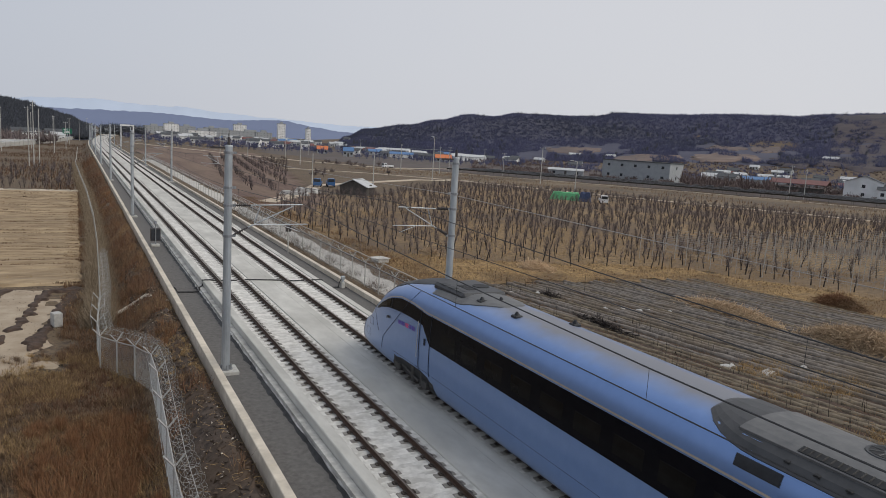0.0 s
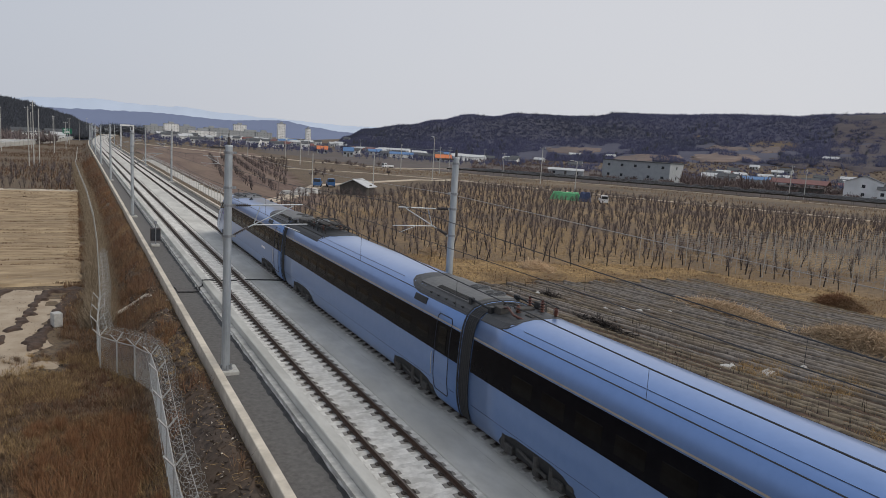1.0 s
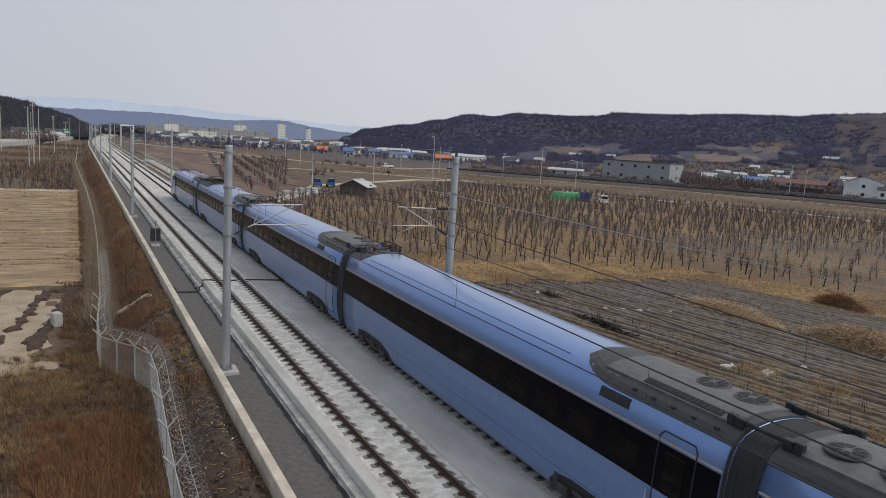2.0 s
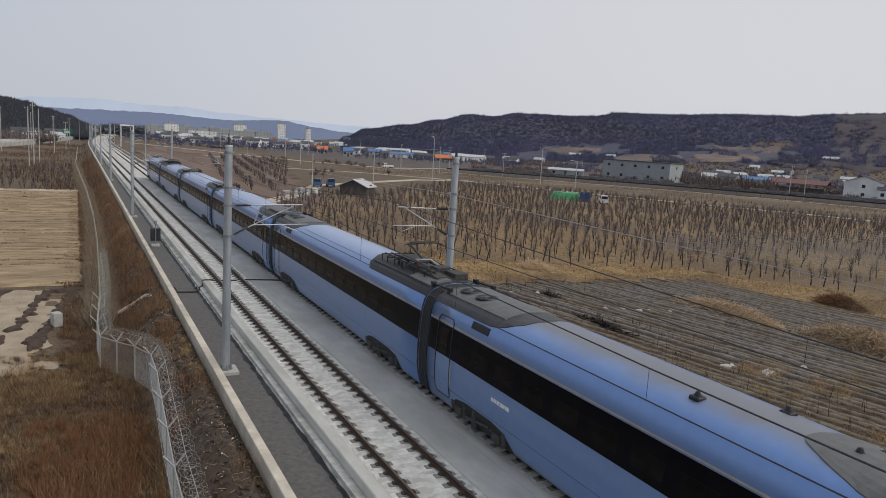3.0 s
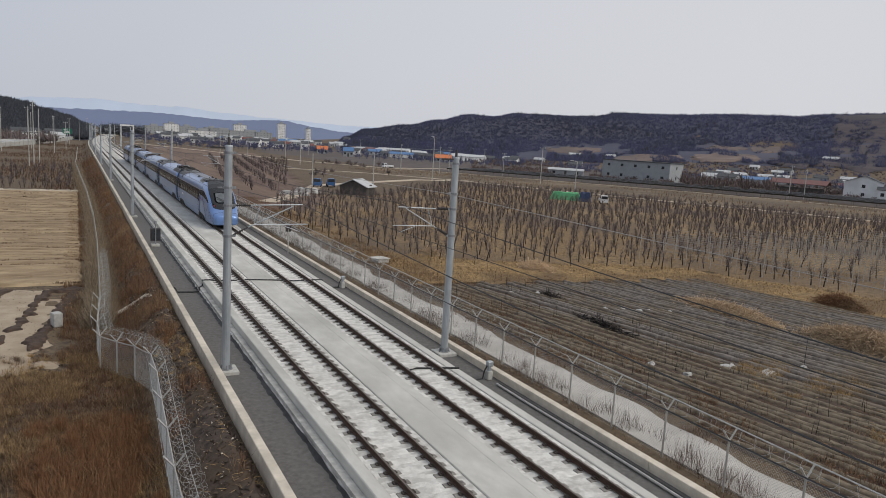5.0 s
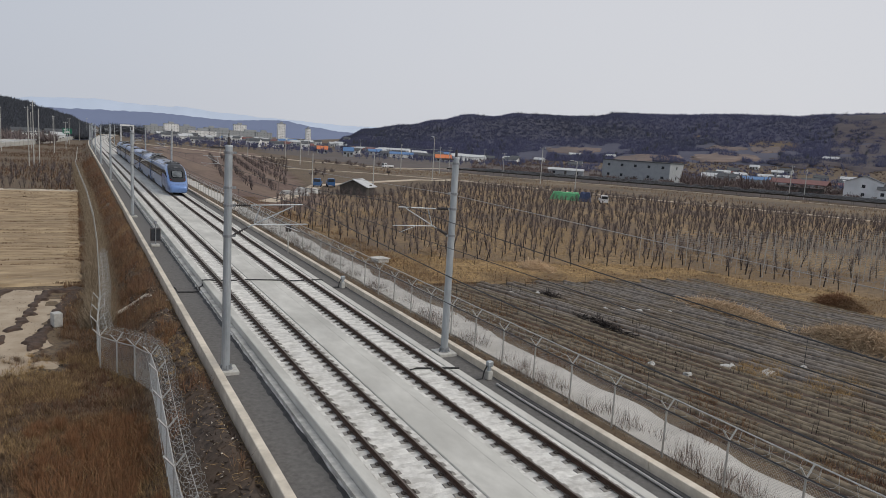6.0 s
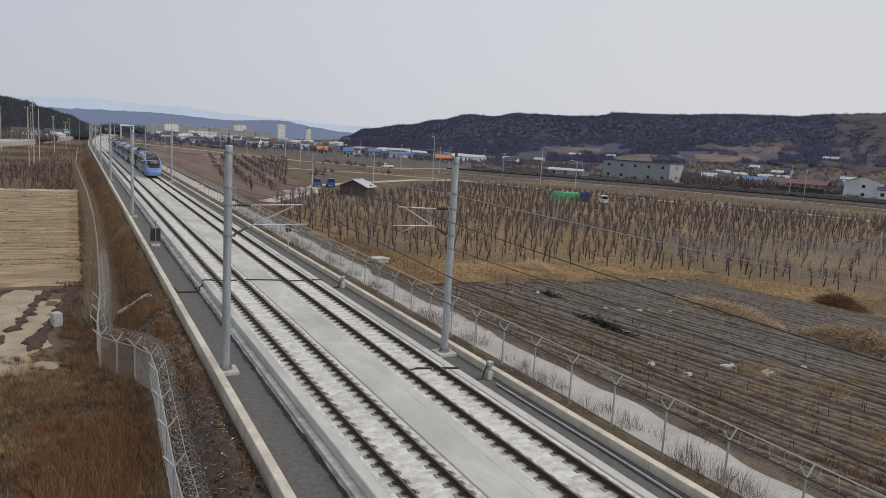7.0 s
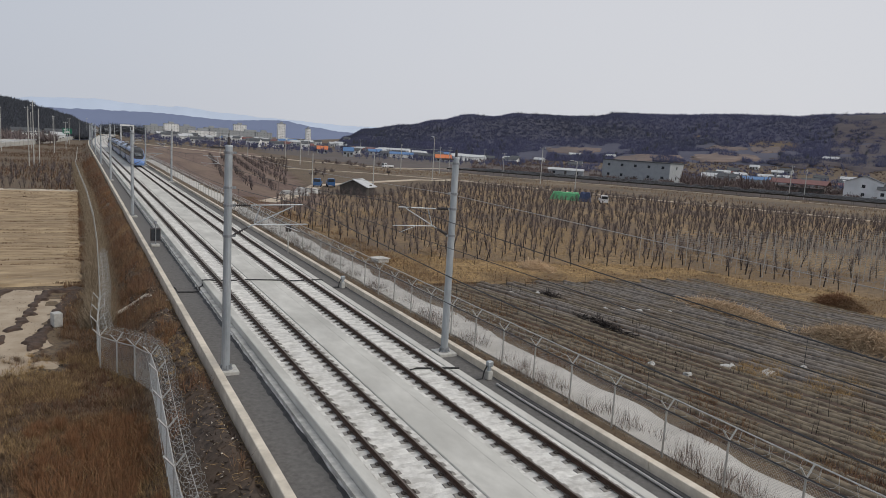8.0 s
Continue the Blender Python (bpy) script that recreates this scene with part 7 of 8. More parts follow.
def add_pantograph(car, skin, y, way, raised):
    """The long dark well at a car's end with the current collector and its switchgear; way +1: it runs from y towards +y."""
    a, b = y, y + way * 7.2
    ys = [a, a + way * 0.02] + [a + (b - a) * i / 18 for i in range(1, 19)]
    lo = lambda t: 1 - (1 - v_of(3.79)) * (1 - 0.75 * smooth01((abs(t - a) - 6.0) / 1.2))
    f = part("pantograph_well", patch(skin, ys, lo, const(1.0), (-1, 1), 6, 0.025), M["dark_roof"], car, "anthracite roof well")
    for s in (-1, 1):
        bm = bmesh.new()
        y0, y1 = sorted((a + way * 0.5, a + way * 6.1))
        box(bm, s * 1.02 - 0.06, s * 1.02 + 0.06, y0, y1, 3.87, 4.17, 0.03)
        part("well_wall", bm, M["dark_roof"], f)
    at = lambda d: a + way * d
    bm = bmesh.new()
    for x, d0, d1, z in ((-0.55, 0.7, 1.6, 4.49), (0.35, 0.6, 2.2, 4.42), (-0.3, 1.8, 2.5, 4.55)):
        y0, y1 = sorted((at(d0), at(d1)))
        box(bm, x - 0.32, x + 0.32, y0, y1, 4.22, z, 0.03)
    part("switchgear", bm, M["bogie"], f)
    for x, d in ((-0.55, 2.9), (0.45, 2.7), (-0.55, 4.6), (0.5, 4.6)):
        bm = bmesh.new()
        tube(bm, (x, at(d), 4.22), (x, at(d), 4.57), 0.05, n=8)
        for k in range(4):
            tube(bm, (x, at(d), 4.27 + 0.075 * k), (x, at(d), 4.3 + 0.075 * k), 0.11, 0.07, 10)
        part("insulator", bm, M["copper"], f, "brown porcelain insulator")
    bm = bmesh.new()
    pts = [(-0.5, at(2.6), 4.47), (-0.2, at(2.9), 4.69), (0.2, at(3.1), 4.67), (0.5, at(3.3), 4.47)]
    polytube(bm, pts, 0.045, 6)
    polytube(bm, [(p[0], p[1] + way * 0.35, p[2] - 0.05) for p in pts], 0.04, 6)
    part("cable_loop", bm, M["silver"], f, "pale bent cable loops")
    base, knee = Vector((0, at(3.0), 4.59)), Vector((0, at(5.6), 4.69))
    top = Vector((0, at(3.4), 4.79))
    if raised:
        knee, top = Vector((0, at(4.6), 5.1)), Vector((0, at(3.1), 5.42))
    bm = bmesh.new()
    box(bm, -0.5, 0.5, min(at(2.9), at(4.7)), max(at(2.9), at(4.7)), 4.56, 4.63, 0.02)
    part("pantograph_base", bm, M["bogie"], f)
    bm = bmesh.new()
    tube(bm, base, knee, 0.05, n=8)
    for s in (-1, 1):
        tube(bm, knee + Vector((s * 0.1, 0, 0)), top + Vector((s * 0.42, 0, 0)), 0.025, n=6)
    part("pantograph_arm", bm, M["bogie"], f)
    bm = bmesh.new()
    for e in (-0.15, 0.15):
        polytube(bm, [(-0.85, top.y + e, top.z - 0.12), (-0.55, top.y + e, top.z), (0.55, top.y + e, top.z), (0.85, top.y + e, top.z - 0.12)], 0.03, 6)
    part("collector_bow", bm, M["bogie"], f)
    # folded frame beside the main arm: long rods, cross rods and conductor bars on small posts
    for x in (-0.78, -0.42, 0.40, 0.76):
        bm = bmesh.new()
        tube(bm, (x, at(1.2), 4.46), (x * 0.8, at(5.9), 4.52), 0.028, n=6)
        part("frame_rod", bm, M["rubber"], f)
    for d in (1.4, 2.4, 3.6, 4.4, 5.2, 5.8):
        bm = bmesh.new()
        tube(bm, (-0.85, at(d), 4.47), (0.85, at(d), 4.49), 0.024, n=6)
        for x in (-0.8, 0.8):
            tube(bm, (x, at(d), 4.08), (x, at(d), 4.47), 0.030, n=6)
        part("cross_rod", bm, M["rubber"], f)
    bm = bmesh.new()
    polytube(bm, [(0.62, at(0.5), 4.3), (0.68, at(1.6), 4.58), (0.55, at(2.8), 4.50), (0.66, at(4.0), 4.60), (0.60, at(5.6), 4.36)], 0.030, 6)
    part("bus_cable", bm, M["rubber"], f)
    part("roof_grille", patch(skin, spread(min(at(0.2), at(2.2)), max(at(0.2), at(2.2)), 3), const(v_of(4.09)), const(0.97), (1,), 3, 0.10), M["grey_roof"], f)


def add_insulators(car, skin, y, way):
    """The short grey deck with roof-line insulators at a car's end."""
    ys = [y + way * 2.0 * i / 10 for i in range(11)]
    lo = lambda t: 1 - (1 - v_of(3.87)) * math.sqrt(max(0.0, 1 - (abs(t - y) / 2.0) ** 9))
    f = part("roof_deck", patch(skin, ys, lo, const(1.0), (-1, 1), 5, 0.022), M["flank"], car, "dark grey roof deck")
    for x, d, h in ((0.45, 0.4, 0.36), (0.55, 1.0, 0.36), (-0.35, 0.9, 0.22), (0.75, 1.5, 0.2)):
        bm = bmesh.new()
        yy = y + way * d
        tube(bm, (x, yy, 4.17), (x, yy, 4.32 + h), 0.05, n=8)
        for k in range(4):
            z = 4.3 + h * k / 4
            tube(bm, (x, yy, z), (x, yy, z + 0.03), 0.10, 0.06, 10)
        part("insulator", bm, M["copper"], f, "brown porcelain insulator")
    bm = bmesh.new()
    polytube(bm, [(-0.6, y + way * 0.2, 4.27), (-0.5, y + way * 0.35, 4.49), (-0.35, y + way * 0.7, 4.52), (-0.3, y + way * 1.0, 4.37)], 0.035, 6)
    part("roof_cable", bm, M["bogie"], f)
    bm = bmesh.new()
    polytube(bm, [(0.45, y + way * 0.4, 4.67), (0.55, y + way * 1.0, 4.67), (0.8, y + way * 1.6, 4.52)], 0.025, 6)
    part("roof_cable", bm, M["bogie"], f)
    for x, d, w, h in ((-0.7, 0.5, 0.22, 0.18), (0.1, 0.6, 0.3, 0.14), (0.85, 0.5, 0.15, 0.25), (-0.15, 1.5, 0.2, 0.1)):
        bm = bmesh.new()
        yy = y + way * d
        box(bm, x - w, x + w, yy - 0.2, yy + 0.2, 4.09, 4.23 + h, 0.02)
        part("junction_box", bm, M["bogie"], f)
    bm = bmesh.new()
    polytube(bm, [(-0.7, y + way * 0.5, 4.37), (-0.75, y + way * 0.9, 4.47), (-0.8, y + way * 1.3, 4.32), (-0.6, y + way * 1.6, 4.22)], 0.04, 6)
    part("roof_cable", bm, M["copper"], f, "reddish insulated cable")


def bars(skin, car, name, y, v, heights, widths, gap, material, side, h):
    """A row of plain bars on the skin in place of lettering."""
    t = y
    for w, m in zip(widths, material):
        part(name, patch(skin, [t, t + side * -w] if side > 0 else [t, t + w], const(v), const(v + h), (side,), 1, 0.016, False), M[m], car)
        t += (-(w + gap) if side > 0 else (w + gap))


def build_car(kind, bellows=True):
    """kind: 'end' with a nose at +y, 'panto' or 'plain', both with the air-conditioner at -y."""
    car = empty("train_car")
    if kind == "end":
        y0, y1 = -13.04, 12.5
        skin = Skin(12.5)
    else:
        y0, y1 = -11.61, 11.61
        skin = Skin()
    part("body", shell(skin, y0, y1), M["blue"], car, "metallic light blue painted car body", smooth=True)
    zlo, zhi = v_of(2.08), v_of(3.24)
    for s in (-1, 1):
        if kind == "end":
            t = 12.5
            hi = lerp(((-13.1, zhi), (t - 7.4, zhi), (t - 6.2, 0.622), (t - 5.1, 0.640), (t - 4.2, 0.645), (t - 3.2, 0.638), (t - 2.22, 0.634)))
            lo = lerp(((-13.1, zlo), (t - 7.9, zlo), (t - 7.2, 0.495), (t - 5.9, 0.512), (t - 4.96, 0.520), (t - 4.06, 0.537), (t - 3.22, 0.562), (t - 2.6, 0.590), (t - 2.22, 0.624)))
            ys = spread(y0 + 0.12, t - 8.1, 10) + [t - d for d in (7.95, 7.7, 7.45, 7.2, 6.8, 6.2, 5.6, 5.0, 4.5, 4.0, 3.6, 3.3, 2.95, 2.6, 2.4, 2.22)]
            ys = sorted(set(ys))
            n_pane, p0 = 9, -9.2
        else:
            hi, lo = const(zhi), const(zlo)
            ys = spread(y0 + 0.12, y1 - 0.12, 12)
            n_pane, p0 = 12, -8.6
        band = part("window_band", patch(skin, ys, lo, hi, (s,), 5, 0.008), M["band"], car, "glossy black window band", smooth=False)
        for k in range(n_pane):
            yy = p0 + 1.55 * k
            part("pane", patch(skin, spread(yy - 0.55, yy + 0.55, 2), const(v_of(2.30)), const(v_of(2.86)), (s,), 2, 0.014), M["pane"], band)
        part("cantrail_strip", patch(skin, [y for y in ys], lambda y: hi(y) + 0.004, lambda y: hi(y) + 0.014, (s,), 1, 0.008, False), M["beige_line"], car, "thin beige line above the windows")
        part("skirt_seam", line_on(skin, [(y0 + 0.3, v_of(0.98), s), ((y1 - 4.5) if kind == "end" else y1 - 0.3, v_of(0.98), s)], 0.007, 0.001), M["seam"], car)
        part("gutter_seam", line_on(skin, [(y0 + 0.2, v_of(3.90), s), (y1 - (9.6 if kind == "end" else 0.3), v_of(3.90), s)], 0.010, 0.003), M["seam"], car)
        if kind != "end":
            part("gutter_seam", line_on(skin, [(y0 + 5.8, v_of(4.08), s), (y1 - 2.4, v_of(4.08), s)], 0.010, 0.003), M["seam"], car)
        add_door(car, skin, y0 + 1.35, s)
    for yy in (y0 + 3.9, y1 - (6.3 if kind == "end" else 3.9)):
        add_bogie(car, skin, yy)
    add_aircon(car, skin, y0 + 0.02, 1)
    # gangway bellows at the -y end: shallow folds between two slim end frames
    if bellows:
        bm = bmesh.new()
        sk, ring = Skin(), []
        for y, f in [(y0 + 0.03 - 0.115 * k - e, g) for k in range(6) for e, g in ((0.0, -0.026), (0.025, -0.012), (0.09, -0.012), (0.112, -0.026))]:
            ring.append([bm.verts.new(sk.at(y, v, 1, f)) for v in PV] + [bm.verts.new(sk.at(y, v, -1, f)) for v in PV[-2::-1]])
        for a, b in zip(ring, ring[1:]):
            for i in range(len(a) - 1):
                bm.faces.new((a[i], a[i + 1], b[i + 1], b[i]))
        bmesh.ops.recalc_face_normals(bm, faces=bm.faces[:])
        part("bellows", bm, M["rubber"], car, "black rubber gangway bellows")
    for a, b in ((y0, y0 + 0.09),) if kind == "end" else ((y0, y0 + 0.09), (y1 - 0.09, y1)):
        part("end_frame", patch(skin, [a, a + 0.01, b - 0.01, b], const(0.0), const(1.0), (-1, 1), 12, 0.028), M["rubber"], car)
    bm = bmesh.new()
    box(bm, -1.25, 1.25, y0 + 0.4, y1 - (2.0 if kind == "end" else 0.4), 0.16, 0.5, 0.04)
    part("underframe", bm, M["bogie"], car)
    if kind == "panto":
        add_pantograph(car, skin, y1 - 0.02, -1, RAISED)
    if kind == "plain":
        add_insulators(car, skin, y1 - 0.02, -1)
    if kind == "end":
        t = 12.5
        # dark crown from the roof unit over the cab down to the hood
        lo = lerp(((t - 7.0, 0.880), (t - 6.2, 0.828), (t - 5.2, 0.790), (t - 4.2, 0.760), (t - 3.3, 0.742), (t - 2.1, 0.740), (t - 1.66, 0.738), (t - 1.45, 0.748), (t - 1.34, 0.772), (t - 1.16, 0.878), (t - 1.06, 0.965)))
        ys = [t - d for d in (7.0, 6.97, 6.4, 5.9, 5.4, 5.0, 4.6, 4.2, 3.85, 3.5, 3.2, 2.95, 2.7, 2.4, 2.15, 1.9, 1.72, 1.58, 1.45, 1.34, 1.29, 1.22, 1.16, 1.10, 1.06)]
        part("cab_crown", patch(skin, ys, lo, const(1.0), (-1, 1), 9, 0.018), M["dark_roof"], car, "anthracite cab roof panel", smooth=False)
        ys = [t - 11.2 + 4.2 * k / 14 for k in range(15)]
        part("roof_fairing", patch(skin, ys, lambda y: 1 - (1 - v_of(3.98)) * math.sqrt(max(0.0, min(1.0, (y - (t - 11.25)) / 2.0))), const(1.0), (-1, 1), 6, 0.03), M["grey_roof"], car, "grey roof fairing behind the cab")
        bm = bmesh.new()
        box(bm, -0.95, 0.95, t - 9.1, t - 6.75, 4.02, 4.335, 0.10)
        unit = part("roof_unit", bm, M["flank"], car, "dark roof unit with vents")
        bm = bmesh.new()
        for k in range(3):
            box(bm, -0.42, 0.02, t - 8.55 + 0.34 * k, t - 8.33 + 0.34 * k, 4.33, 4.35)
        part("vent_slats", bm, M["rubber"], unit, "black vent slots")
        bm = bmesh.new()
        for k in range(3):
            box(bm, -0.88, -0.62, t - 8.8 + 0.6 * k, t - 8.35 + 0.6 * k, 4.315, 4.345, 0.01)
        part("cover_plate", bm, M["dark_roof"], unit)
        bm = bmesh.new()
        tube(bm, (0.45, t - 8.0, 4.33), (0.45, t - 8.0, 4.36), 0.34, 0.32, 18)
        part("fan_ring", bm, M["rubber"], unit)
        glass = lerp(((t - 2.90, 0.870), (t - 2.84, 0.858), (t - 2.0, 0.852), (t - 1.88, 0.864), (t - 1.78, 0.90)))
        shield = part("windscreen", patch(skin, [t - d for d in (2.90, 2.88, 2.80, 2.6, 2.3, 2.05, 1.92, 1.86, 1.80, 1.78)], glass, const(1.0), (-1, 1), 6, 0.040), M["shield"], car, "large sloping windscreen reflecting the sky")
        rimf = lerp(((t - 3.00, 0.848), (t - 2.93, 0.828), (t - 2.0, 0.818), (t - 1.85, 0.828), (t - 1.68, 0.90)))
        part("windscreen_frame", patch(skin, [t - d for d in (3.00, 2.98, 2.9, 2.6, 2.3, 2.05, 1.95, 1.85, 1.78, 1.70, 1.68)], rimf, const(1.0), (-1, 1), 6, 0.030), M["band"], shield)
        for s0, d0, s1, d1 in ((-0.30, 1.72, 0.62, 2.40), (-0.05, 1.76, 0.58, 2.15)):
            bm = bmesh.new()
            pts = []
            for k in range(7):
                x, y = s0 + (s1 - s0) * k / 6, t - d0 - (d1 - d0) * k / 6
                w = float(np.interp(t - y, NOSE_D, NOSE_W))
                v = float(np.interp(abs(x) / w, PX[::-1][:9], PV[::-1][:9]))
                pts.append(skin.at(y, v, 1 if x > 0 else -1, 0.07))
            polytube(bm, pts, 0.020, 5)
            part("wiper", bm, M["rubber"], shield, "black wiper")
        part("roof_hatch", patch(skin, spread(t - 4.12, t - 3.72, 2), const(0.945), const(1.0), (-1, 1), 2, 0.028), M["grey_roof"], car, "small pale hatch in the cab roof")
        for s in (-1, 1):
            lamp = part("headlight", patch(skin, [t - d for d in (1.78, 1.76, 1.68, 1.58, 1.48, 1.46)], const(0.772), lerp(((t - 1.78, 0.788), (t - 1.46, 0.826))), (s,), 3, 0.024), M["pane"], car, "slanted headlight glass")
            part("tail_light", patch(skin, [t - d for d in (1.60, 1.55, 1.50)], const(0.777), const(0.797), (s,), 2, 0.032, False), M["tail_red"], lamp, "lit red tail light")
            for k in range(2):
                part("hood_vent", patch(skin, [t - d for d in (1.50, 1.48, 1.38, 1.28, 1.26)], const(0.872 + 0.022 * k), const(0.886 + 0.022 * k), (s,), 2, 0.024), M["rubber"], car, "black slotted vent")
            part("hood_seam", line_on(skin, [(t - 1.74, 0.838, s), (t - 1.45, 0.838, s), (t - 1.22, 0.86, s)], 0.008, 0.02), M["rubber"], car)
            part("cab_seam", line_on(skin, [(t - 1.9, 0.745, s), (t - 2.05, 0.66, s), (t - 2.2, 0.578, s), (t - 2.88, 0.307, s)], 0.010, 0.003), M["seam"], car)
            part("cab_seam", line_on(skin, [(t - 6.4, v_of(3.95), s), (t - 6.1, 0.68, s), (t - 5.5, 0.58, s), (t - 4.9, 0.478, s), (t - 3.48, 0.26, s), (t - 3.2, 0.12, s)], 0.010, 0.012), M["seam"], car)
            part("window_divider", line_on(skin, [(t - 4.1, 0.640, s), (t - 4.2, 0.537, s)], 0.014, 0.014), M["bogie"], car)
            part("hatch_seam", line_on(skin, [(t - 2.0, 0.505, s), (t - 1.52, 0.61, s), (t - 1.58, 0.46, s), (t - 2.1, 0.388, s), (t - 2.0, 0.505, s)], 0.008, 0.003), M["seam"], car)
            part("hatch_seam", line_on(skin, [(t - 1.68, 0.36, s), (t - 1.16, 0.475, s), (t - 1.1, 0.335, s), (t - 1.7, 0.205, s), (t - 1.68, 0.36, s)], 0.008, 0.003), M["seam"], car)
            part("nose_seam", line_on(skin, [(t - 0.46, 0.02, s), (t - 0.50, 0.40, s), (t - 0.60, 0.66, s), (t - 0.57, 0.80, s), (t - 0.53, 1.0, s)], 0.015, 0.003), M["seam"], car)
            # cab door
            a, b = t - 7.92, t - 7.02
            part("cab_door_seam", line_on(skin, [(a, 0.14, s), (a, 0.60, s)], 0.014, 0.012), M["seam"], car)
            part("cab_door_seam", line_on(skin, [(b, 0.14, s), (b, 0.61, s)], 0.014, 0.012), M["seam"], car)
            part("cab_door_grip", line_on(skin, [(b + 0.1, 0.24, s), (b + 0.1, 0.52, s)], 0.018, 0.05), M["silver"], car)
            part("cab_door_handle", line_on(skin, [(t - 7.5, 0.36, s), (t - 7.5, 0.41, s)], 0.06, 0.0), M["seam"], car)
            part("cab_side_window", patch(skin, [t - d for d in (4.0, 3.97, 3.6, 3.2, 2.92, 2.9)], lerp(((t - 4.0, 0.552), (t - 2.9, 0.585))), lerp(((t - 4.0, 0.634), (t - 2.9, 0.628))), (s,), 3, 0.02), M["pane"], car)
            yy = t - 6.6 if s < 0 else t - 5.1
            bars(skin, car, "wordmark_bar", yy, 0.420, 0, (0.28, 0.22, 0.22, 0.06, 0.30, 0.26), 0.05, ("violet", "violet", "pink", "pink", "violet", "violet"), s, 0.034)
            yy = t - 4.15 if s < 0 else t - 3.7
            bars(skin, car, "number_bar", yy, 0.445, 0, (0.11, 0.11, 0.11), 0.04, ("seam",) * 3, s, 0.024)
        part("nose_seam", line_on(skin, [(t - 0.53, 1.0, 1), (t - 0.25, 1.0, 1), (t, 1.0, 1)], 0.012, 0.003), M["seam"], car)
        bm = bmesh.new()
        tube(bm, (0, t + 0.002, 1.12), (0, t + 0.002, 0.42), 0.010, n=4)
        part("nose_seam", bm, M["seam"], car)
        for x, y in ((-0.62, t - 9.9), (-0.60, t - 12.1), (0.67, t - 13.5), (0.05, t - 10.1)):
            bm = bmesh.new()
            box(bm, x - 0.15, x + 0.15, y - 0.15, y + 0.15, 4.16, 4.29, 0.03)
            tube(bm, (x, y, 4.28), (x, y, 4.40), 0.10, 0.04, 10)
            part("antenna", bm, M["dark_roof"], car, "small dark roof antenna")
        for s in (-1, 1):
            y = -8.7 if s < 0 else -7.2
            bars(skin, car, "maker_bar", y, v_of(1.62), 0, (0.22, 0.26, 0.18, 0.16, 0.12), 0.03, ("white",) * 5, s, 0.026)
    return car


RAISED = False
front_car = build_car("end")
second_car = build_car("panto")
third_car = build_car("plain")
fourth_car = copy_thing(third_car, pose(0, 0, 0))
RAISED = True
fifth_car = build_car("panto", bellows=False)
last_car = copy_thing(front_car, pose(0, 0, 0))
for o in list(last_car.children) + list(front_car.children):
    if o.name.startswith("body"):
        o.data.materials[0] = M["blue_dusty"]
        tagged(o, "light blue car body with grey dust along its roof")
CARS = ((front_car, 12.5, 0, "streamlined leading car of a light blue electric train"), (second_car, 37.775, 0, "light blue train car with a folded pantograph on its roof"),
        (third_car, 61.625, 0, "light blue train car with roof insulators and black window band"), (fourth_car, 85.475, 0, "light blue train car with roof insulators and black window band"),
        (fifth_car, 109.325, 180, "light blue train car with a raised pantograph on its roof"), (last_car, 134.6, 180, "streamlined rear cab car of a light blue electric train with windscreen"))
for car, s, turn, label in CARS:
    tagged(car, label, "train car", "cars of the passing train")


def motions():
    """The train runs away along the eastern track, slowing very slightly."""
    nose = ((0.0, 30.4), (0.75, 59.4), (1.5, 88.0), (2.25, 116.0), (3.0, 144.3), (3.5, 162.9), (4.5, 199.9), (5.5, 236.5), (6.5, 273.1), (7.25, 300.5), (8.0, 327.8))
    for car, s, turn, label in CARS:
        walk(car, [(t, pose(XR, y - s, 0, 0, 0, turn)) for t, y in nose])

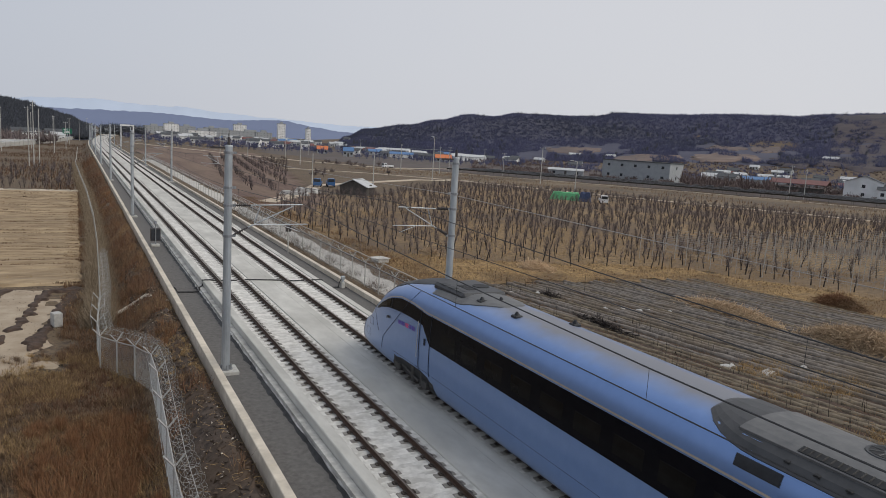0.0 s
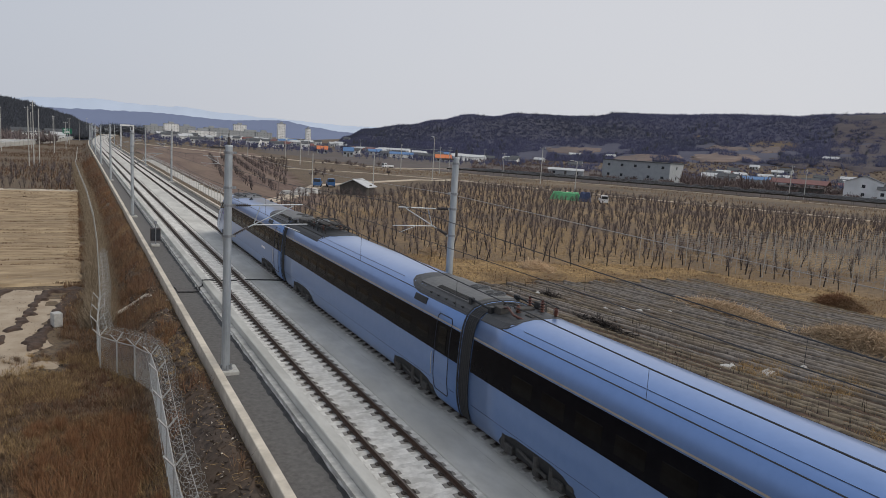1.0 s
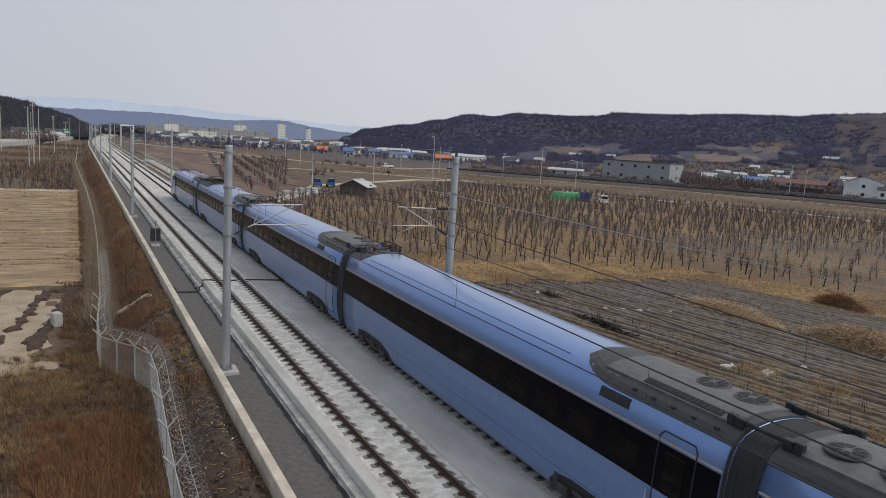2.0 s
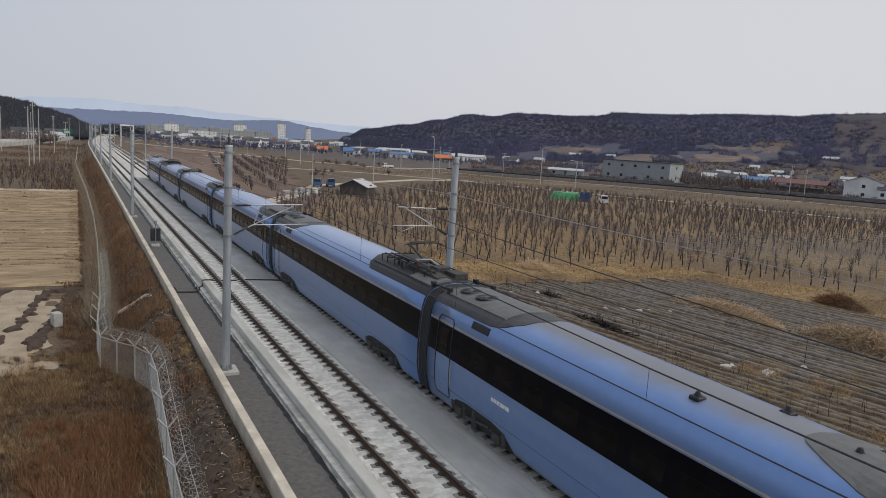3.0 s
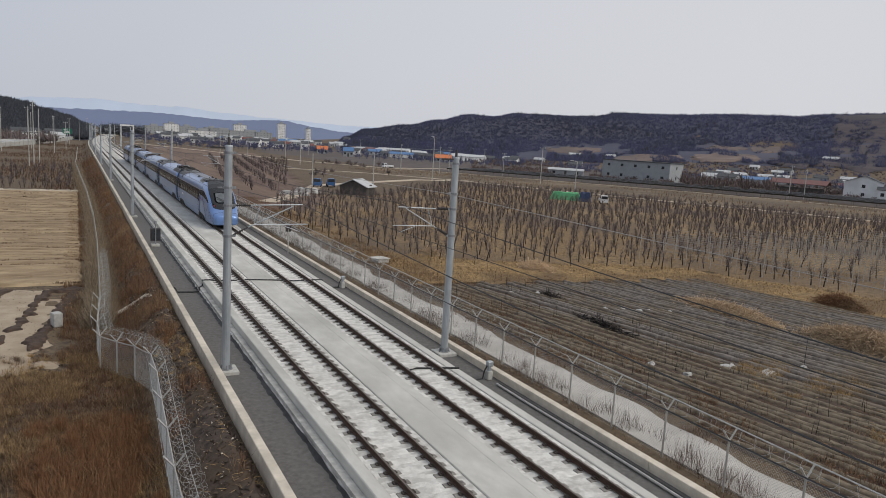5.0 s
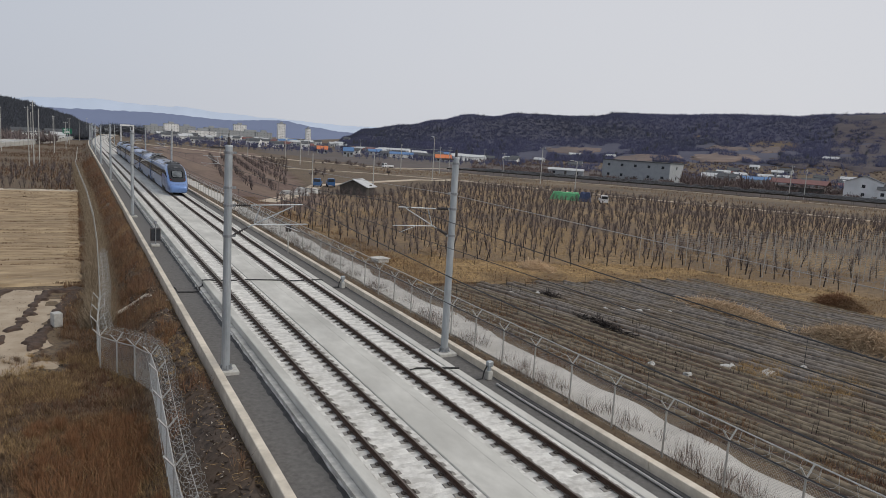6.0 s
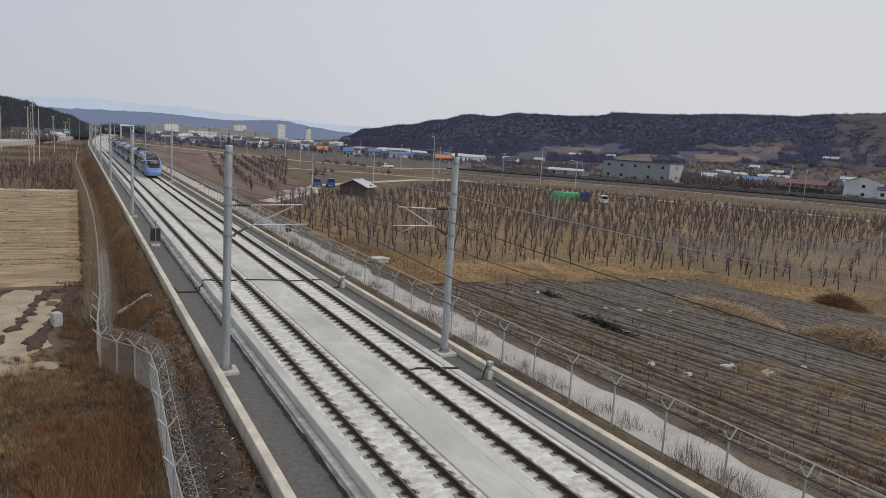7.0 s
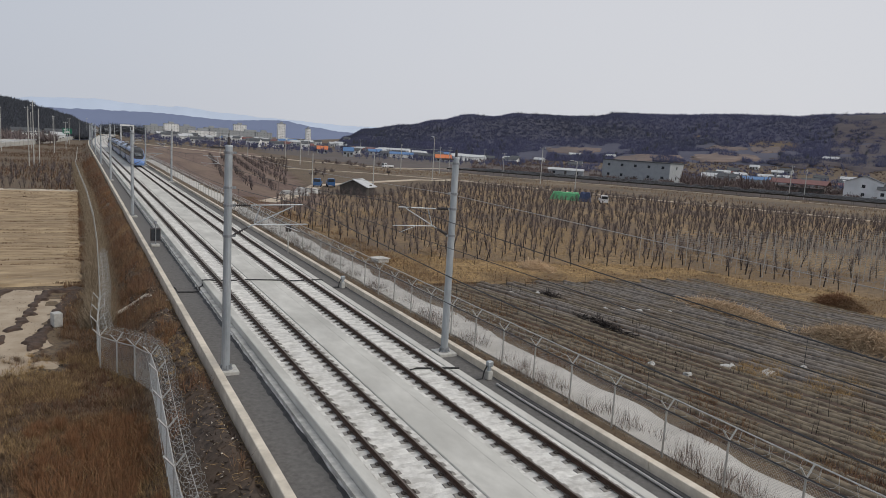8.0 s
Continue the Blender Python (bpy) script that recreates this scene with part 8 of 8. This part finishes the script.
# ---------------------------------------------------------------- small things by the track
def build_small():
    # equipment box on the western walkway
    g = empty("trackside_cabinet")
    bm = bmesh.new()
    tube(bm, (0, 0, 0), (0, 0, 2.1), 0.05, n=8)
    tube(bm, (0.0, 0, 2.0), (0.0, 0, 2.25), 0.12, 0.10, 10)
    part("cabinet_post", bm, M["steel"], g)
    bm = bmesh.new()
    box(bm, -0.42, 0.42, 0.05, 0.4, 0.45, 1.6, 0.03)
    c = part("cabinet_box", bm, M["insul"], g, "dark grey metal box")
    bm = bmesh.new()
    box(bm, -0.35, 0.35, 0.03, 0.048, 0.55, 1.5, 0.005)
    part("cabinet_door", bm, M["glass_dark"], c)
    bm = bmesh.new()
    box(bm, -0.35, 0.35, -0.2, 0.5, 0, 0.2, 0.02)
    part("cabinet_base", bm, M["plinth"], g)
    g.matrix_world = pose(6.05, 65.0, -0.757)
    tagged(g, "dark grey equipment cabinet on a post beside the walkway", "cabinet")
    # cable marker posts on the eastern kerb
    def marker(x, y):
        g = empty("cable_post")
        bm = bmesh.new()
        box(bm, -0.13, 0.13, -0.13, 0.13, 0.0, 0.42, 0.03)
        part("post_foot", bm, M["plinth"], g)
        bm = bmesh.new()
        tube(bm, (0, 0, 0.42), (0, 0, 0.62), 0.10, 0.09, 8)
        box(bm, -0.14, 0.14, -0.12, 0.12, 0.62, 0.86, 0.03)
        part("post_head", bm, M["galv"], g)
        bm = bmesh.new()
        polytube(bm, [(-0.1, 0, 0.7), (-0.25, 0.02, 0.4), (-0.3, 0.05, 0.05), (-0.6, 0.08, 0.02), (-1.2, 0.1, 0.02)], 0.035, 6)
        part("cable", bm, M["black_cable"], g)
        g.matrix_world = pose(x, y, -0.757)
        tagged(g, "short pale cable post with a black cable at its foot", "cable post", "cable posts on the walkway")
    marker(16.38, 25.6)
    marker(16.4, 45.4)
    # sign post further on
    g = empty("line_marker")
    bm = bmesh.new()
    tube(bm, (0, 0, -0.76), (0, 0, 1.4), 0.05, n=8)
    part("marker_post", bm, M["post"], g)
    bm = bmesh.new()
    box(bm, -0.25, 0.25, -0.04, 0.04, 1.2, 1.75, 0.02)
    part("marker_plate", bm, M["insul"], g)
    g.matrix_world = pose(16.45, 60.0, 0)
    tagged(g, "thin grey line marker with a small dark plate", "marker post")
    # black cables across the tracks
    def cable(pts, label):
        bm = bmesh.new()
        polytube(bm, pts, 0.045, 6)
        tagged(mesh_ob("track_cable", bm, M["black_cable"]), label, "cable", "black cables across the track")
    y = 45.6
    cable([(5.4, y + 0.6, -0.40), (5.6, y + 0.5, -0.70), (6.5, y + 0.4, -0.71), (6.88, y + 0.4, -0.71), (6.90, y + 0.5, -0.45), (7.18, y + 1.0, -0.45), (7.18, y + 1.2, -0.12), (7.7, y + 1.2, -0.12), (8.0, y + 1.2, -0.18)], "black cable crossing the walkway and slab edge")
    cable([(8.4, y + 1.1, -0.17), (9.4, y + 1.0, -0.17)], "black cable lying between the rails")
    cable([(9.9, y + 0.9, -0.13), (12.3, y + 0.3, -0.13)], "black cable lying over the middle slab")
    cable([(12.7, y + 0.2, -0.17), (13.7, y, -0.17)], "black cable lying between the rails")
    cable([(14.1, y, -0.13), (14.95, y, -0.13), (15.0, y, -0.72), (16.2, y, -0.71)], "black cable crossing the eastern slab edge")
    y = 26.2
    cable([(12.75, y + 0.1, -0.17), (13.1, y + 0.2, -0.16), (13.75, y, -0.17)], "black cable lying between the rails")
    cable([(14.15, y - 0.2, -0.13), (14.9, y - 0.4, -0.13), (14.95, y - 0.4, -0.5)], "black cable crossing the eastern slab edge")
    # pipes along the eastern walkway
    for x, r, mt, lab in ((16.34, 0.05, "film_white", "white plastic conduit lying along the walkway"), (16.46, 0.04, "black_cable", "black cable lying along the walkway edge")):
        bm = bmesh.new()
        pts = [(x + 0.03 * math.sin(k * 1.3), -6 + 2.2 * k, -0.74 + r) for k in range(15)]
        polytube(bm, pts, r, 6)
        tagged(mesh_ob("conduit", bm, M[mt]), lab, "conduit")
    # drain channel down the western bank
    bm = bmesh.new()
    pts = [(5.0, 44.9), (3.85, 47.5), (2.9, 48.0), (1.75, 47.8)]
    polytube(bm, [(x, y, ground_z(x, y) + 0.06) for x, y in pts], 0.12, 6)
    tagged(mesh_ob("drain_channel", bm, M["kerb"]), "pale concrete drain channel down the railway bank", "drain")
    # white box on the bare plot
    bm = bmesh.new()
    box(bm, -0.25, 0.25, -0.3, 0.3, 0, 0.85, 0.03)
    o = mesh_ob("field_box", bm, M["film_white"])
    o.matrix_world = pose(-1.2, 46.6, ground_z(-1.2, 46.6) + 0.05, 0, 0, 20)
    tagged(o, "small white box standing on the bare plot", "box")
    # concrete well cover by the lane
    bm = bmesh.new()
    box(bm, -0.6, 0.6, -0.6, 0.6, -0.2, 0.38, 0.04)
    box(bm, -0.7, 0.7, -0.7, 0.7, 0.383, 0.48, 0.03)
    o = mesh_ob("well_cover", bm, M["side"])
    o.matrix_world = pose(24.2, 57.5, ground_z(24.2, 57.5), 0, 0, 15)
    tagged(o, "square concrete well cover beside the lane", "well cover")


build_small()


# ---------------------------------------------------------------- sleepers and rail fasteners
def build_sleepers():
    bm = bmesh.new()
    box(bm, -0.36, 0.36, -0.135, 0.135, -0.08, 0.0)
    for v in bm.verts:
        if v.co.z > -0.01:
            v.co.x *= 0.92
            v.co.y *= 0.85
    blk = bpy.data.meshes.new("sleeper_block")
    bm.to_mesh(blk)
    bm.free()
    blk.materials.append(M["block"])
    bm = bmesh.new()
    for s in (-1, 1):
        box(bm, s * 0.14 - 0.06, s * 0.14 + 0.06, -0.075, 0.075, 0.0, 0.045)
        box(bm, s * 0.12 - 0.025, s * 0.12 + 0.025, -0.04, 0.04, 0.04, 0.075)
    clip = bpy.data.meshes.new("fastener")
    bm.to_mesh(clip)
    bm.free()
    clip.materials.append(M["clip"])
    rd = random.Random(4)
    lines = [x + s for x in (XL, XR) for s in (-0.7525, 0.7525)]
    z = -0.193
    far_b, far_c = [], []
    bv = np.array([v.co[:] for v in blk.vertices])
    cv = np.array([v.co[:] for v in clip.vertices])
    bf = [tuple(p.vertices) for p in blk.polygons]
    cf = [tuple(p.vertices) for p in clip.polygons]
    fb, fc = [], []
    for x in lines:
        for k in range(-10, 420):
            y = 9.0 + 0.63 * k
            if 0 <= k < 70:
                o = share("sleeper", blk, bed, pose(x + rd.uniform(-0.02, 0.02), y, z + rd.uniform(0, 0.012), 0, 0, rd.uniform(-2, 2)))
                share("rail_fastener", clip, o, pose(0, 0, 0.003))
            else:
                n = len(far_b)
                fb += [tuple(i + n for i in f) for f in bf]
                far_b += [(p[0] + x, p[1] + y, p[2] + z) for p in bv]
                n = len(far_c)
                fc += [tuple(i + n for i in f) for f in cf]
                far_c += [(p[0] + x, p[1] + y, p[2] + z + 0.003) for p in cv]
    o = raw("far_sleepers", far_b, fb, M["block"], bed)
    o["kind"] = "stuff"
    o = raw("far_fasteners", far_c, fc, M["clip"], bed)
    o["kind"] = "stuff"


build_sleepers()

motions()
